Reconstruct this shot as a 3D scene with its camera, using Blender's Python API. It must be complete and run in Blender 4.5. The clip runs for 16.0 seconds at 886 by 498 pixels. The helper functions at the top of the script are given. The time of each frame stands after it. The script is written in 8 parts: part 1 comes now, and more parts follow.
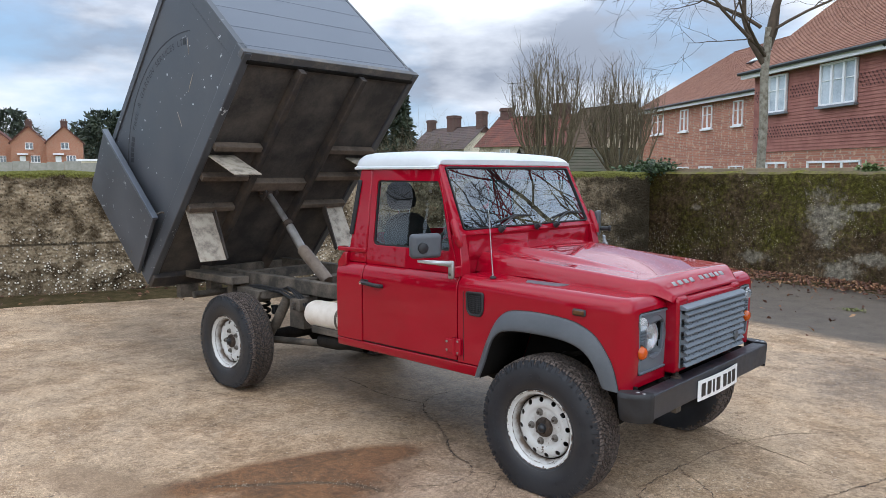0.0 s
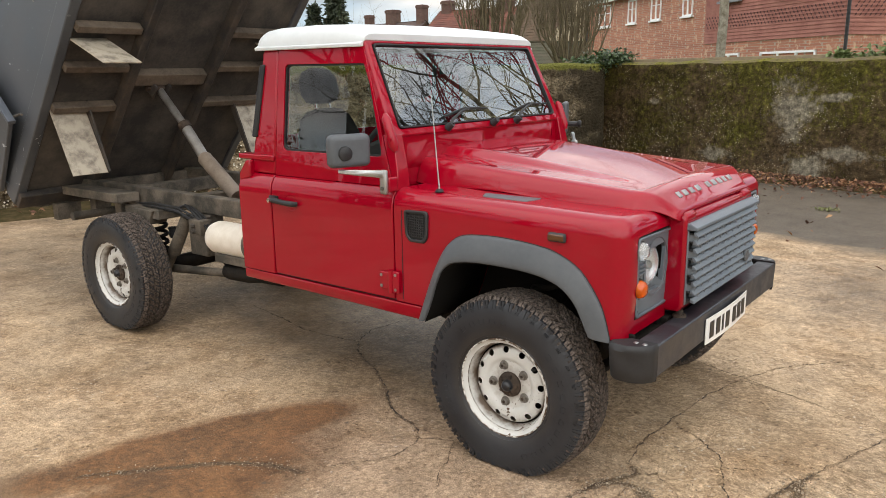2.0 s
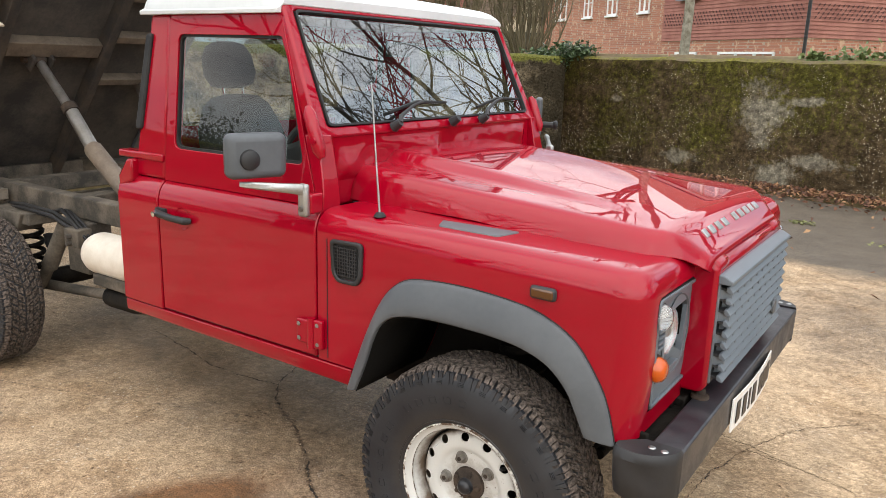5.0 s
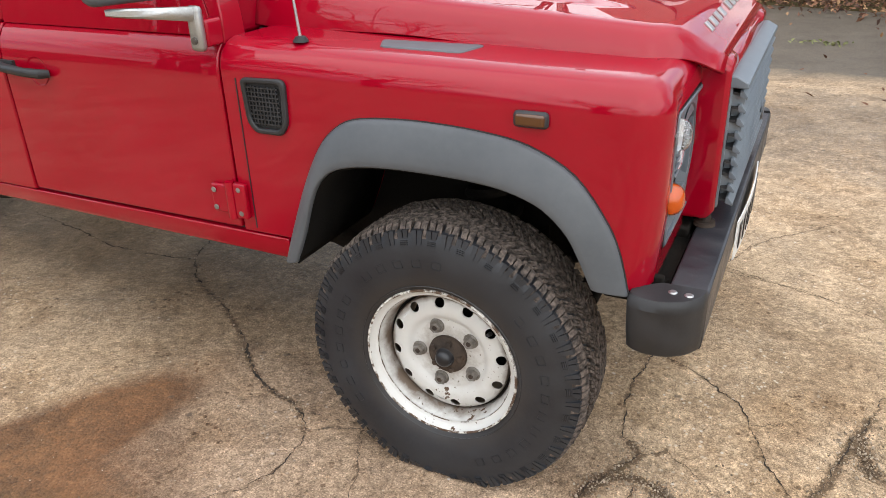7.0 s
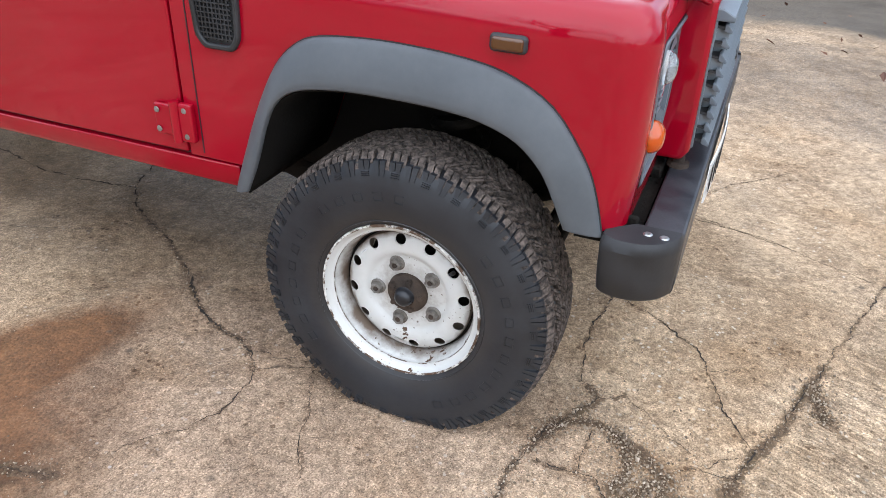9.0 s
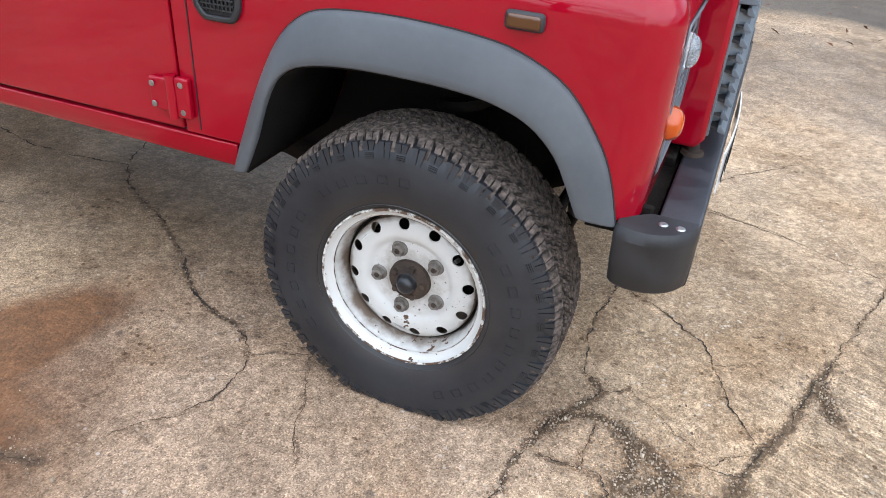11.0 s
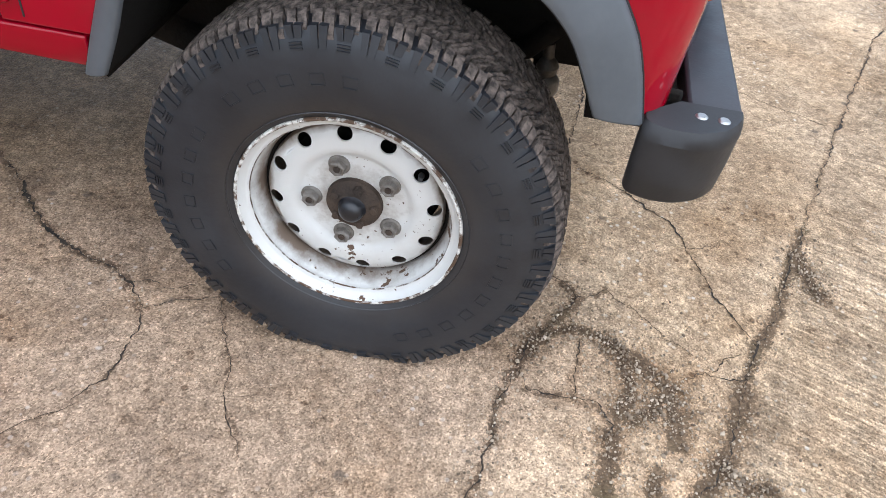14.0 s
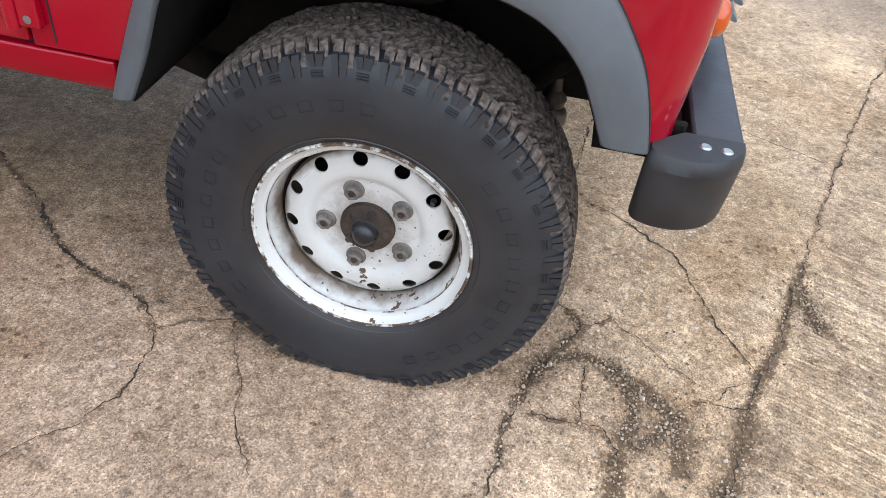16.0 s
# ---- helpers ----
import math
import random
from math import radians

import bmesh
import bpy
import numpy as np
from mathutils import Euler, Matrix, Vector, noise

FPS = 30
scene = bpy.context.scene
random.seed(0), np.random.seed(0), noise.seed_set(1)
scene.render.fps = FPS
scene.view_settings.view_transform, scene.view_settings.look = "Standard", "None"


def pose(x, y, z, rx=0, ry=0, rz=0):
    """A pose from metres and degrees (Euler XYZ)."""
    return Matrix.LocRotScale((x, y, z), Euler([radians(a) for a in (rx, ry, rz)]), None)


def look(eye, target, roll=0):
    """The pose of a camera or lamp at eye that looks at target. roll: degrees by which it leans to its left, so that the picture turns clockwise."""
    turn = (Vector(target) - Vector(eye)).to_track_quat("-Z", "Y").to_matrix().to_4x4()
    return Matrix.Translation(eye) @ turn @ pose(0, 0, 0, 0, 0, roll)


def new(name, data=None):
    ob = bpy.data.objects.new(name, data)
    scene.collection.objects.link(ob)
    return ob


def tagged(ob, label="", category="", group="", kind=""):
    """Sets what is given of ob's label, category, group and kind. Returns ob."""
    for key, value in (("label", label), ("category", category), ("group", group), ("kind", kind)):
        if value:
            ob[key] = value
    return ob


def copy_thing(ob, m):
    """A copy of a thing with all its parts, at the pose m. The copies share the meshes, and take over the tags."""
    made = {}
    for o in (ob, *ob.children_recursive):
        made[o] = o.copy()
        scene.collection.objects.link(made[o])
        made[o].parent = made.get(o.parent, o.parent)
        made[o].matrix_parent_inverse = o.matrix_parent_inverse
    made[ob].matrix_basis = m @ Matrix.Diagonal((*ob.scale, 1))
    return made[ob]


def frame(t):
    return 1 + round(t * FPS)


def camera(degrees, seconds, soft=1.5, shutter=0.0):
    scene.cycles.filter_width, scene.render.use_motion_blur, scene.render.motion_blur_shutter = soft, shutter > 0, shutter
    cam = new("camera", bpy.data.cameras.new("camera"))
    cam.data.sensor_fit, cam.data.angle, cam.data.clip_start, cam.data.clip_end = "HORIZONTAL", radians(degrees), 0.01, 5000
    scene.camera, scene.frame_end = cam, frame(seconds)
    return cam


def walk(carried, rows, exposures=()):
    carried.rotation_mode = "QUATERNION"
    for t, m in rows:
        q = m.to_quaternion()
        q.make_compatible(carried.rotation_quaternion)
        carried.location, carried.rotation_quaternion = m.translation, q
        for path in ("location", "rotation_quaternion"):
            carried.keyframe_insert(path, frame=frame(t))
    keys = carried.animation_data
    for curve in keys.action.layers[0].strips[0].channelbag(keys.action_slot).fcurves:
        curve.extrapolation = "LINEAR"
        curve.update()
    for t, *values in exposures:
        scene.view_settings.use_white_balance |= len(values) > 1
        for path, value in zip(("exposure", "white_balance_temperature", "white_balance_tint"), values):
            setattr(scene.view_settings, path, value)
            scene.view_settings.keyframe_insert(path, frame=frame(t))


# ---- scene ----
cam = camera(60.4, 16.0, soft=0.45)
PATH = [
    (0, (2.254, -4.077, 1.698), (0.914, -2.606, 1.502), 0.0),
    (0.5, (2.167, -3.895, 1.685), (0.832, -2.421, 1.471), -0.6),
    (1, (2.004, -3.667, 1.672), (0.683, -2.191, 1.393), -0.7),
    (1.5, (1.776, -3.483, 1.636), (0.525, -1.966, 1.269), -1.1),
    (2, (1.594, -3.262, 1.606), (0.389, -1.73, 1.156), -0.8),
    (2.5, (1.457, -3.031, 1.598), (0.251, -1.506, 1.126), -0.0),
    (3, (1.27, -2.854, 1.573), (0.144, -1.276, 1.082), 0.5),
    (3.5, (1.161, -2.725, 1.585), (0.099, -1.108, 1.075), -0.1),
    (6, (0.952, -2.466, 1.587), (-0.156, -0.866, 1.128), 2.5),
    (6.5, (0.832, -2.38, 1.573), (-0.282, -0.796, 1.076), 0.5),
    (7, (0.726, -2.267, 1.453), (-0.081, -0.658, 0.581), -1.9),
    (7.5, (0.669, -2.209, 1.423), (-0.034, -0.61, 0.448), -0.4),
    (8, (0.658, -2.199, 1.402), (-0.019, -0.596, 0.416), 0.9),
    (8.5, (0.656, -2.204, 1.396), (-0.004, -0.603, 0.396), 1.6),
    (11, (0.605, -2.163, 1.365), (-0.015, -0.575, 0.32), 3.5),
    (11.5, (0.543, -2.046, 1.33), (-0.07, -0.475, 0.254), 4.5),
    (12, (0.475, -1.865, 1.281), (-0.135, -0.367, 0.105), 3.4),
    (12.5, (0.439, -1.785, 1.263), (-0.123, -0.343, -0.003), 3.1),
    (13, (0.362, -1.805, 1.254), (-0.067, -0.346, -0.045), 4.9),
    (13.5, (0.296, -1.844, 1.264), (0.062, -0.358, -0.054), 6.4),
    (14, (0.276, -1.833, 1.243), (0.113, -0.367, -0.107), 6.9),
    (14.5, (0.275, -1.847, 1.235), (0.128, -0.378, -0.115), 7.1),
    (15, (0.277, -1.864, 1.234), (0.134, -0.378, -0.096), 7.2),
    (15.5, (0.269, -1.884, 1.25), (0.11, -0.374, -0.052), 7.7),
    (16, (0.268, -1.878, 1.249), (0.082, -0.352, -0.03), 7.4),
]
walk(cam, [(t, look(eye, target, roll)) for t, eye, target, roll in PATH],
     exposures=[(0.0, 0.25, 5950, 10), (0.7, 0.28, 6000, 10), (1.5, 0.39, 6650, 10), (2.5, 0.54, 7400, 10), (3.5, 0.64, 7200, 10), (6.0, 0.76, 7000, 10), (7.0, 0.70, 6700, 10), (8.0, 0.77, 6050, 10), (11.0, 0.84, 5950, 10), (12.5, 0.96, 5950, 10), (14.0, 0.82, 5950, 10), (16.0, 0.82, 5950, 10)])

# ---- world, sun, exposure ----
world = bpy.data.worlds.new("overcast_sky")
scene.world = world
world.use_nodes = True
wn, wl = world.node_tree.nodes, world.node_tree.links
wn.clear()
w_out = wn.new("ShaderNodeOutputWorld")
w_bg = wn.new("ShaderNodeBackground")
w_sky = wn.new("ShaderNodeTexSky")
w_sky.sky_type = "NISHITA"
w_sky.sun_disc = False
w_sky.sun_elevation = radians(38)
w_sky.sun_rotation = radians(150)
w_sky.air_density, w_sky.dust_density = 1.0, 1.5
w_gain = wn.new("ShaderNodeMix")
w_gain.data_type, w_gain.blend_type = "RGBA", "MULTIPLY"
w_gain.inputs["Factor"].default_value = 1.0
w_gain.inputs[7].default_value = (0.10, 0.10, 0.10, 1)
wl.new(w_sky.outputs["Color"], w_gain.inputs[6])
w_geo = wn.new("ShaderNodeTexCoord")
w_map = wn.new("ShaderNodeMapping")
w_map.inputs["Scale"].default_value = (1.0, 1.0, 2.6)
w_map.inputs["Location"].default_value = (0.35, 0.1, 0.0)
wl.new(w_geo.outputs["Generated"], w_map.inputs["Vector"])
w_n1 = wn.new("ShaderNodeTexNoise")
w_n1.inputs["Scale"].default_value = 2.1
w_n1.inputs["Detail"].default_value = 7.0
w_n1.inputs["Roughness"].default_value = 0.55
wl.new(w_map.outputs["Vector"], w_n1.inputs["Vector"])
w_r1 = wn.new("ShaderNodeValToRGB")
w_r1.color_ramp.elements[0].position, w_r1.color_ramp.elements[1].position = 0.40, 0.56
wl.new(w_n1.outputs["Fac"], w_r1.inputs["Fac"])
w_n2 = wn.new("ShaderNodeTexNoise")
w_n2.inputs["Scale"].default_value = 3.3
w_n2.inputs["Detail"].default_value = 8.0
w_map2 = wn.new("ShaderNodeMapping")
w_map2.inputs["Scale"].default_value = (1.0, 1.0, 3.0)
w_map2.inputs["Location"].default_value = (3.1, 1.7, 0.4)
wl.new(w_geo.outputs["Generated"], w_map2.inputs["Vector"])
wl.new(w_map2.outputs["Vector"], w_n2.inputs["Vector"])
w_r2 = wn.new("ShaderNodeValToRGB")
w_r2.color_ramp.elements[0].position, w_r2.color_ramp.elements[1].position = 0.42, 0.58
w_r2.color_ramp.elements[0].color = (0.37, 0.40, 0.46, 1)
w_r2.color_ramp.elements[1].color = (0.95, 0.96, 0.98, 1)
wl.new(w_n2.outputs["Fac"], w_r2.inputs["Fac"])
w_blue = wn.new("ShaderNodeMix")
w_blue.data_type = "RGBA"
w_blue.inputs["Factor"].default_value = 0.6
w_blue.inputs[7].default_value = (0.46, 0.69, 0.96, 1)
wl.new(w_gain.outputs[2], w_blue.inputs[6])
w_mix = wn.new("ShaderNodeMix")
w_mix.data_type = "RGBA"
wl.new(w_r1.outputs["Color"], w_mix.inputs["Factor"])
wl.new(w_blue.outputs[2], w_mix.inputs[6])
wl.new(w_r2.outputs["Color"], w_mix.inputs[7])
# an overcast sky is brighter towards its zenith
w_sep = wn.new("ShaderNodeSeparateXYZ")
wl.new(w_geo.outputs["Generated"], w_sep.inputs[0])
w_up = wn.new("ShaderNodeMapRange")
w_up.interpolation_type = "SMOOTHSTEP"
w_up.inputs["From Min"].default_value, w_up.inputs["From Max"].default_value = 0.15, 0.32
w_up.inputs["To Min"].default_value, w_up.inputs["To Max"].default_value = 0.92, 1.80
wl.new(w_sep.outputs[2], w_up.inputs["Value"])
w_zen = wn.new("ShaderNodeVectorMath")
w_zen.operation = "SCALE"
w_high = wn.new("ShaderNodeMapRange")
w_high.interpolation_type = "SMOOTHSTEP"
w_high.inputs["From Min"].default_value, w_high.inputs["From Max"].default_value = 0.16, 0.34
w_high.inputs["To Max"].default_value = 0.65
wl.new(w_sep.outputs[2], w_high.inputs["Value"])
w_white = wn.new("ShaderNodeMix")
w_white.data_type = "RGBA"
w_white.inputs[7].default_value = (0.60, 0.67, 0.77, 1)
wl.new(w_high.outputs[0], w_white.inputs["Factor"])
wl.new(w_mix.outputs[2], w_white.inputs[6])
wl.new(w_white.outputs[2], w_zen.inputs[0])
wl.new(w_up.outputs[0], w_zen.inputs["Scale"])
wl.new(w_zen.outputs[0], w_bg.inputs["Color"])
w_bg.inputs["Strength"].default_value = 1.0
wl.new(w_bg.outputs["Background"], w_out.inputs["Surface"])

sun_data = bpy.data.lights.new("sun", "SUN")
sun_data.energy, sun_data.angle, sun_data.color = 1.70, radians(120), (1.0, 0.93, 0.84)
sun = new("sun", sun_data)
sun.matrix_world = look((6, -9, 12), (0, 0, 0))


# ---- materials ----
def principled(name, color, rough=0.5, metal=0.0, **more):
    m = bpy.data.materials.new(name)
    m.use_nodes = True
    b = m.node_tree.nodes["Principled BSDF"]
    b.inputs["Base Color"].default_value = (*color, 1)
    b.inputs["Roughness"].default_value = rough
    b.inputs["Metallic"].default_value = metal
    for key, value in more.items():
        b.inputs[key.replace("_", " ")].default_value = value
    return m


def noise_tex(m, scale, detail=6.0, rough=0.6, vec=None, stretch=None, coord="Object"):
    n, l = m.node_tree.nodes, m.node_tree.links
    t = n.new("ShaderNodeTexNoise")
    t.inputs["Scale"].default_value, t.inputs["Detail"].default_value = scale, detail
    t.inputs["Roughness"].default_value = rough
    if vec is None:
        vec = n.new("ShaderNodeTexCoord").outputs[coord]
    if stretch:
        mp = n.new("ShaderNodeMapping")
        mp.inputs["Scale"].default_value = stretch
        l.new(vec, mp.inputs["Vector"])
        vec = mp.outputs["Vector"]
    l.new(vec, t.inputs["Vector"])
    return t.outputs["Fac"]


def ramp(m, fac, *stops):
    """stops: (position, colour or grey)"""
    n, l = m.node_tree.nodes, m.node_tree.links
    r = n.new("ShaderNodeValToRGB")
    e = r.color_ramp.elements
    while len(e) < len(stops):
        e.new(0.5)
    for k, (p, c) in enumerate(stops):
        e[k].position = p
        e[k].color = (c, c, c, 1) if isinstance(c, (int, float)) else (*c, 1)
    l.new(fac, r.inputs["Fac"])
    return r.outputs["Color"]


def blend(m, fac, a, b, mode="MIX"):
    n, l = m.node_tree.nodes, m.node_tree.links
    x = n.new("ShaderNodeMix")
    x.data_type, x.blend_type = "RGBA", mode
    for slot, v in (("Factor", fac), (6, a), (7, b)):
        if isinstance(v, (int, float)):
            x.inputs[slot].default_value = v if slot == "Factor" else (v, v, v, 1)
        elif isinstance(v, tuple):
            x.inputs[slot].default_value = (*v, 1)
        else:
            l.new(v, x.inputs[slot])
    return x.outputs[2]


def calc(m, op, a, b=0.0):
    n, l = m.node_tree.nodes, m.node_tree.links
    x = n.new("ShaderNodeMath")
    x.operation = op
    for k, v in enumerate((a, b)):
        if isinstance(v, (int, float)):
            x.inputs[k].default_value = v
        else:
            l.new(v, x.inputs[k])
    return x.outputs[0]


def put(m, socket, value):
    m.node_tree.links.new(value, m.node_tree.nodes["Principled BSDF"].inputs[socket])


def bump(m, height, strength=0.3, distance=0.01, after=None):
    n, l = m.node_tree.nodes, m.node_tree.links
    b = n.new("ShaderNodeBump")
    b.inputs["Strength"].default_value, b.inputs["Distance"].default_value = strength, distance
    l.new(height, b.inputs["Height"])
    if after is not None:
        l.new(after, b.inputs["Normal"])
    put(m, "Normal", b.outputs["Normal"])
    return b.outputs["Normal"]


def axis(m, k, coord="Object"):
    n, l = m.node_tree.nodes, m.node_tree.links
    s = n.new("ShaderNodeSeparateXYZ")
    l.new(n.new("ShaderNodeTexCoord").outputs[coord], s.inputs[0])
    return s.outputs[k]


def voronoi(m, scale, feature="F1", out="Distance", stretch=None, randomness=1.0):
    n, l = m.node_tree.nodes, m.node_tree.links
    v = n.new("ShaderNodeTexVoronoi")
    v.feature = feature
    v.inputs["Scale"].default_value = scale
    v.inputs["Randomness"].default_value = randomness
    vec = n.new("ShaderNodeTexCoord").outputs["Object"]
    if stretch:
        mp = n.new("ShaderNodeMapping")
        mp.inputs["Scale"].default_value = stretch
        l.new(vec, mp.inputs["Vector"])
        vec = mp.outputs["Vector"]
    l.new(vec, v.inputs["Vector"])
    return v.outputs[out]


def worn(name, a, b, scale=6.0, rough=(0.4, 0.7), metal=0.0, low=0.4, high=0.65, relief=0.15, dist=0.003, **more):
    """Two colours mixed by broad noise, with fine grain and relief."""
    m = principled(name, a, rough[0], metal, **more)
    big, fine = noise_tex(m, scale), noise_tex(m, scale * 14, 4.0)
    f = ramp(m, calc(m, "ADD", calc(m, "MULTIPLY", big, 0.8), calc(m, "MULTIPLY", fine, 0.2)), (low, 0.0), (high, 1.0))
    put(m, "Base Color", blend(m, f, a, b))
    put(m, "Roughness", ramp(m, f, (0, rough[0]), (1, rough[1])))
    bump(m, fine, relief, dist)
    return m


PAINT = principled("red_paint", (0.33, 0.002, 0.015), 0.45, Specular_IOR_Level=0.02, Coat_Weight=1.0, Coat_Roughness=0.01, Coat_IOR=1.43)
put(PAINT, "Base Color", blend(PAINT, ramp(PAINT, noise_tex(PAINT, 2.2), (0.35, 0.0), (0.7, 1.0)), (0.265, 0.0006, 0.0105), (0.292, 0.0010, 0.0130)))
put(PAINT, "Coat Roughness", ramp(PAINT, noise_tex(PAINT, 5.0), (0.4, 0.004), (0.75, 0.015)))
bump(PAINT, noise_tex(PAINT, 3.2, 2.0), 0.06, 0.012)
WHITE_ROOF = worn("white_roof_paint", (0.60, 0.625, 0.635), (0.52, 0.55, 0.56), 3.0, (0.28, 0.45), relief=0.05)
GREY_PLASTIC = worn("grey_plastic", (0.072, 0.079, 0.087), (0.094, 0.102, 0.111), 4.0, (0.42, 0.5), relief=0.12, dist=0.0015, Specular_IOR_Level=0.35)
SILVER_GREY = worn("satin_grey_plastic", (0.10, 0.118, 0.138), (0.13, 0.15, 0.17), 6.0, (0.36, 0.46), relief=0.05)
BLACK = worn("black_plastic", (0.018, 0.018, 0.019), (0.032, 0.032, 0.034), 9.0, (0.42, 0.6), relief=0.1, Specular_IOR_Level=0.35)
DARK = worn("grimy_underside", (0.005, 0.0047, 0.0044), (0.020, 0.017, 0.014), 7.0, (0.7, 0.9), relief=0.5, dist=0.006, Specular_IOR_Level=0.08)
RUBBER = worn("rubber_seal", (0.013, 0.013, 0.014), (0.025, 0.025, 0.025), 12.0, (0.5, 0.65), Specular_IOR_Level=0.3)
TYRE = worn("tyre_rubber", (0.0120, 0.0138, 0.0176), (0.0230, 0.0254, 0.0300), 7.0, (0.36, 0.54), relief=0.25, dist=0.002, Specular_IOR_Level=0.5)
TREAD = worn("dusty_tread_rubber", (0.034, 0.029, 0.026), (0.160, 0.128, 0.109), 80.0, (0.8, 0.95), low=0.40, high=0.60, relief=0.5, dist=0.003, Specular_IOR_Level=0.15)
BUMPER_STEEL = worn("black_bumper_paint", (0.020, 0.021, 0.026), (0.045, 0.045, 0.050), 9.0, (0.30, 0.55), relief=0.15, Specular_IOR_Level=0.45)
CHROME = principled("chrome", (0.62, 0.63, 0.64), 0.16, 1.0)
ALLOY = worn("dull_alloy", (0.42, 0.43, 0.43), (0.28, 0.28, 0.27), 14.0, (0.32, 0.55), 0.9)
NUT_STEEL = worn("dull_screw_steel", (0.24, 0.22, 0.20), (0.13, 0.11, 0.095), 30.0, (0.45, 0.7), 0.4)
STEEL = worn("greasy_steel", (0.13, 0.115, 0.10), (0.055, 0.048, 0.042), 12.0, (0.4, 0.7), 0.5, relief=0.3)
RUST = worn("rusty_hub", (0.070, 0.050, 0.037), (0.030, 0.025, 0.022), 22.0, (0.75, 0.95), relief=0.7, dist=0.003, Specular_IOR_Level=0.15)
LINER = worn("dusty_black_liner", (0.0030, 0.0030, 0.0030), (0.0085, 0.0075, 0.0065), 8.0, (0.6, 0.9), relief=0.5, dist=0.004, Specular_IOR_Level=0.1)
CHASSIS = worn("dusty_chassis_paint", (0.050, 0.045, 0.038), (0.165, 0.138, 0.110), 7.0, (0.7, 0.9), relief=0.4, dist=0.003, Specular_IOR_Level=0.15)
TANK_WHITE = worn("off_white_tank", (0.56, 0.50, 0.42), (0.68, 0.63, 0.56), 8.0, (0.4, 0.6))
AMBER = principled("amber_lens", (0.85, 0.14, 0.004), 0.08, Transmission_Weight=0.55, IOR=1.3, Coat_Weight=0.8)
SMOKED_AMBER = principled("smoked_amber_lens", (0.075, 0.026, 0.005), 0.25, Coat_Weight=0.4)
CLEAR_LENS = principled("clear_lens", (0.93, 0.95, 0.96), 0.03, Transmission_Weight=0.92, IOR=1.25, Coat_Weight=1.0)
REFLECTOR = principled("lamp_reflector", (0.66, 0.68, 0.70), 0.25, 0.5)
PLATE = principled("white_plate", (0.80, 0.80, 0.78), 0.3, Coat_Weight=0.5)
INK = principled("black_character", (0.012, 0.012, 0.012), 0.4)
SEAT = worn("charcoal_seat_cloth", (0.018, 0.019, 0.020), (0.032, 0.033, 0.034), 10.0, (0.8, 0.95), relief=0.02, Specular_IOR_Level=0.1)
DASH = worn("dashboard_plastic", (0.025, 0.026, 0.028), (0.040, 0.041, 0.043), 8.0, (0.55, 0.7), Specular_IOR_Level=0.25)

GLASS = bpy.data.materials.new("window_glass")
GLASS.use_nodes = True
gn, gl = GLASS.node_tree.nodes, GLASS.node_tree.links
gn.clear()
g_out, g_mix, g_tr, g_gl, g_lw = (gn.new(k) for k in ("ShaderNodeOutputMaterial", "ShaderNodeMixShader", "ShaderNodeBsdfTransparent", "ShaderNodeBsdfGlossy", "ShaderNodeLayerWeight"))
g_tr.inputs["Color"].default_value = (0.68, 0.73, 0.71, 1)
g_gl.inputs["Roughness"].default_value = 0.004
g_lw.inputs["Blend"].default_value = 0.5
g_pow = calc(GLASS, "POWER", g_lw.outputs["Facing"], 3.2)
gl.new(calc(GLASS, "ADD", calc(GLASS, "MULTIPLY", g_pow, 0.90), 0.10), g_mix.inputs[0])
gl.new(g_tr.outputs[0], g_mix.inputs[1])
gl.new(g_gl.outputs[0], g_mix.inputs[2])
gl.new(g_mix.outputs[0], g_out.inputs["Surface"])


SCREEN_GLASS = GLASS.copy()
SCREEN_GLASS.name = "windscreen_glass"
for node in SCREEN_GLASS.node_tree.nodes:
    if node.type == "MATH" and node.operation == "ADD":
        node.inputs[1].default_value = 0.26
    if node.type == "MATH" and node.operation == "MULTIPLY":
        node.inputs[1].default_value = 0.62


# ---- mesh helpers ----
def mesh_object(name, bm, material, smooth=True):
    me = bpy.data.meshes.new(name)
    bmesh.ops.recalc_face_normals(bm, faces=bm.faces)
    bm.to_mesh(me)
    bm.free()
    me.materials.append(material)
    if smooth:
        me.shade_smooth()
        me.set_sharp_from_angle(angle=radians(38))
    return new(name, me)


def part(name, bm, material, parent, label="", smooth=True):
    ob = mesh_object(name, bm, material, smooth)
    ob.parent = parent
    if label:
        ob["label"] = label
    return ob


def thing(name, label, category, group="", kind="", at=None):
    ob = new(name)
    ob.empty_display_size = 0.1
    if at is not None:
        ob.matrix_world = at
    return tagged(ob, label, category, group, kind)


def soften(ob, width=0.004, segments=2, angle=35):
    b = ob.modifiers.new("edge", "BEVEL")
    b.width, b.segments, b.limit_method, b.angle_limit = width, segments, "ANGLE", radians(angle)
    b.harden_normals = False
    return ob


def thick(ob, t=0.004, offset=-1.0):
    s = ob.modifiers.new("gauge", "SOLIDIFY")
    s.thickness, s.offset = t, offset
    return ob


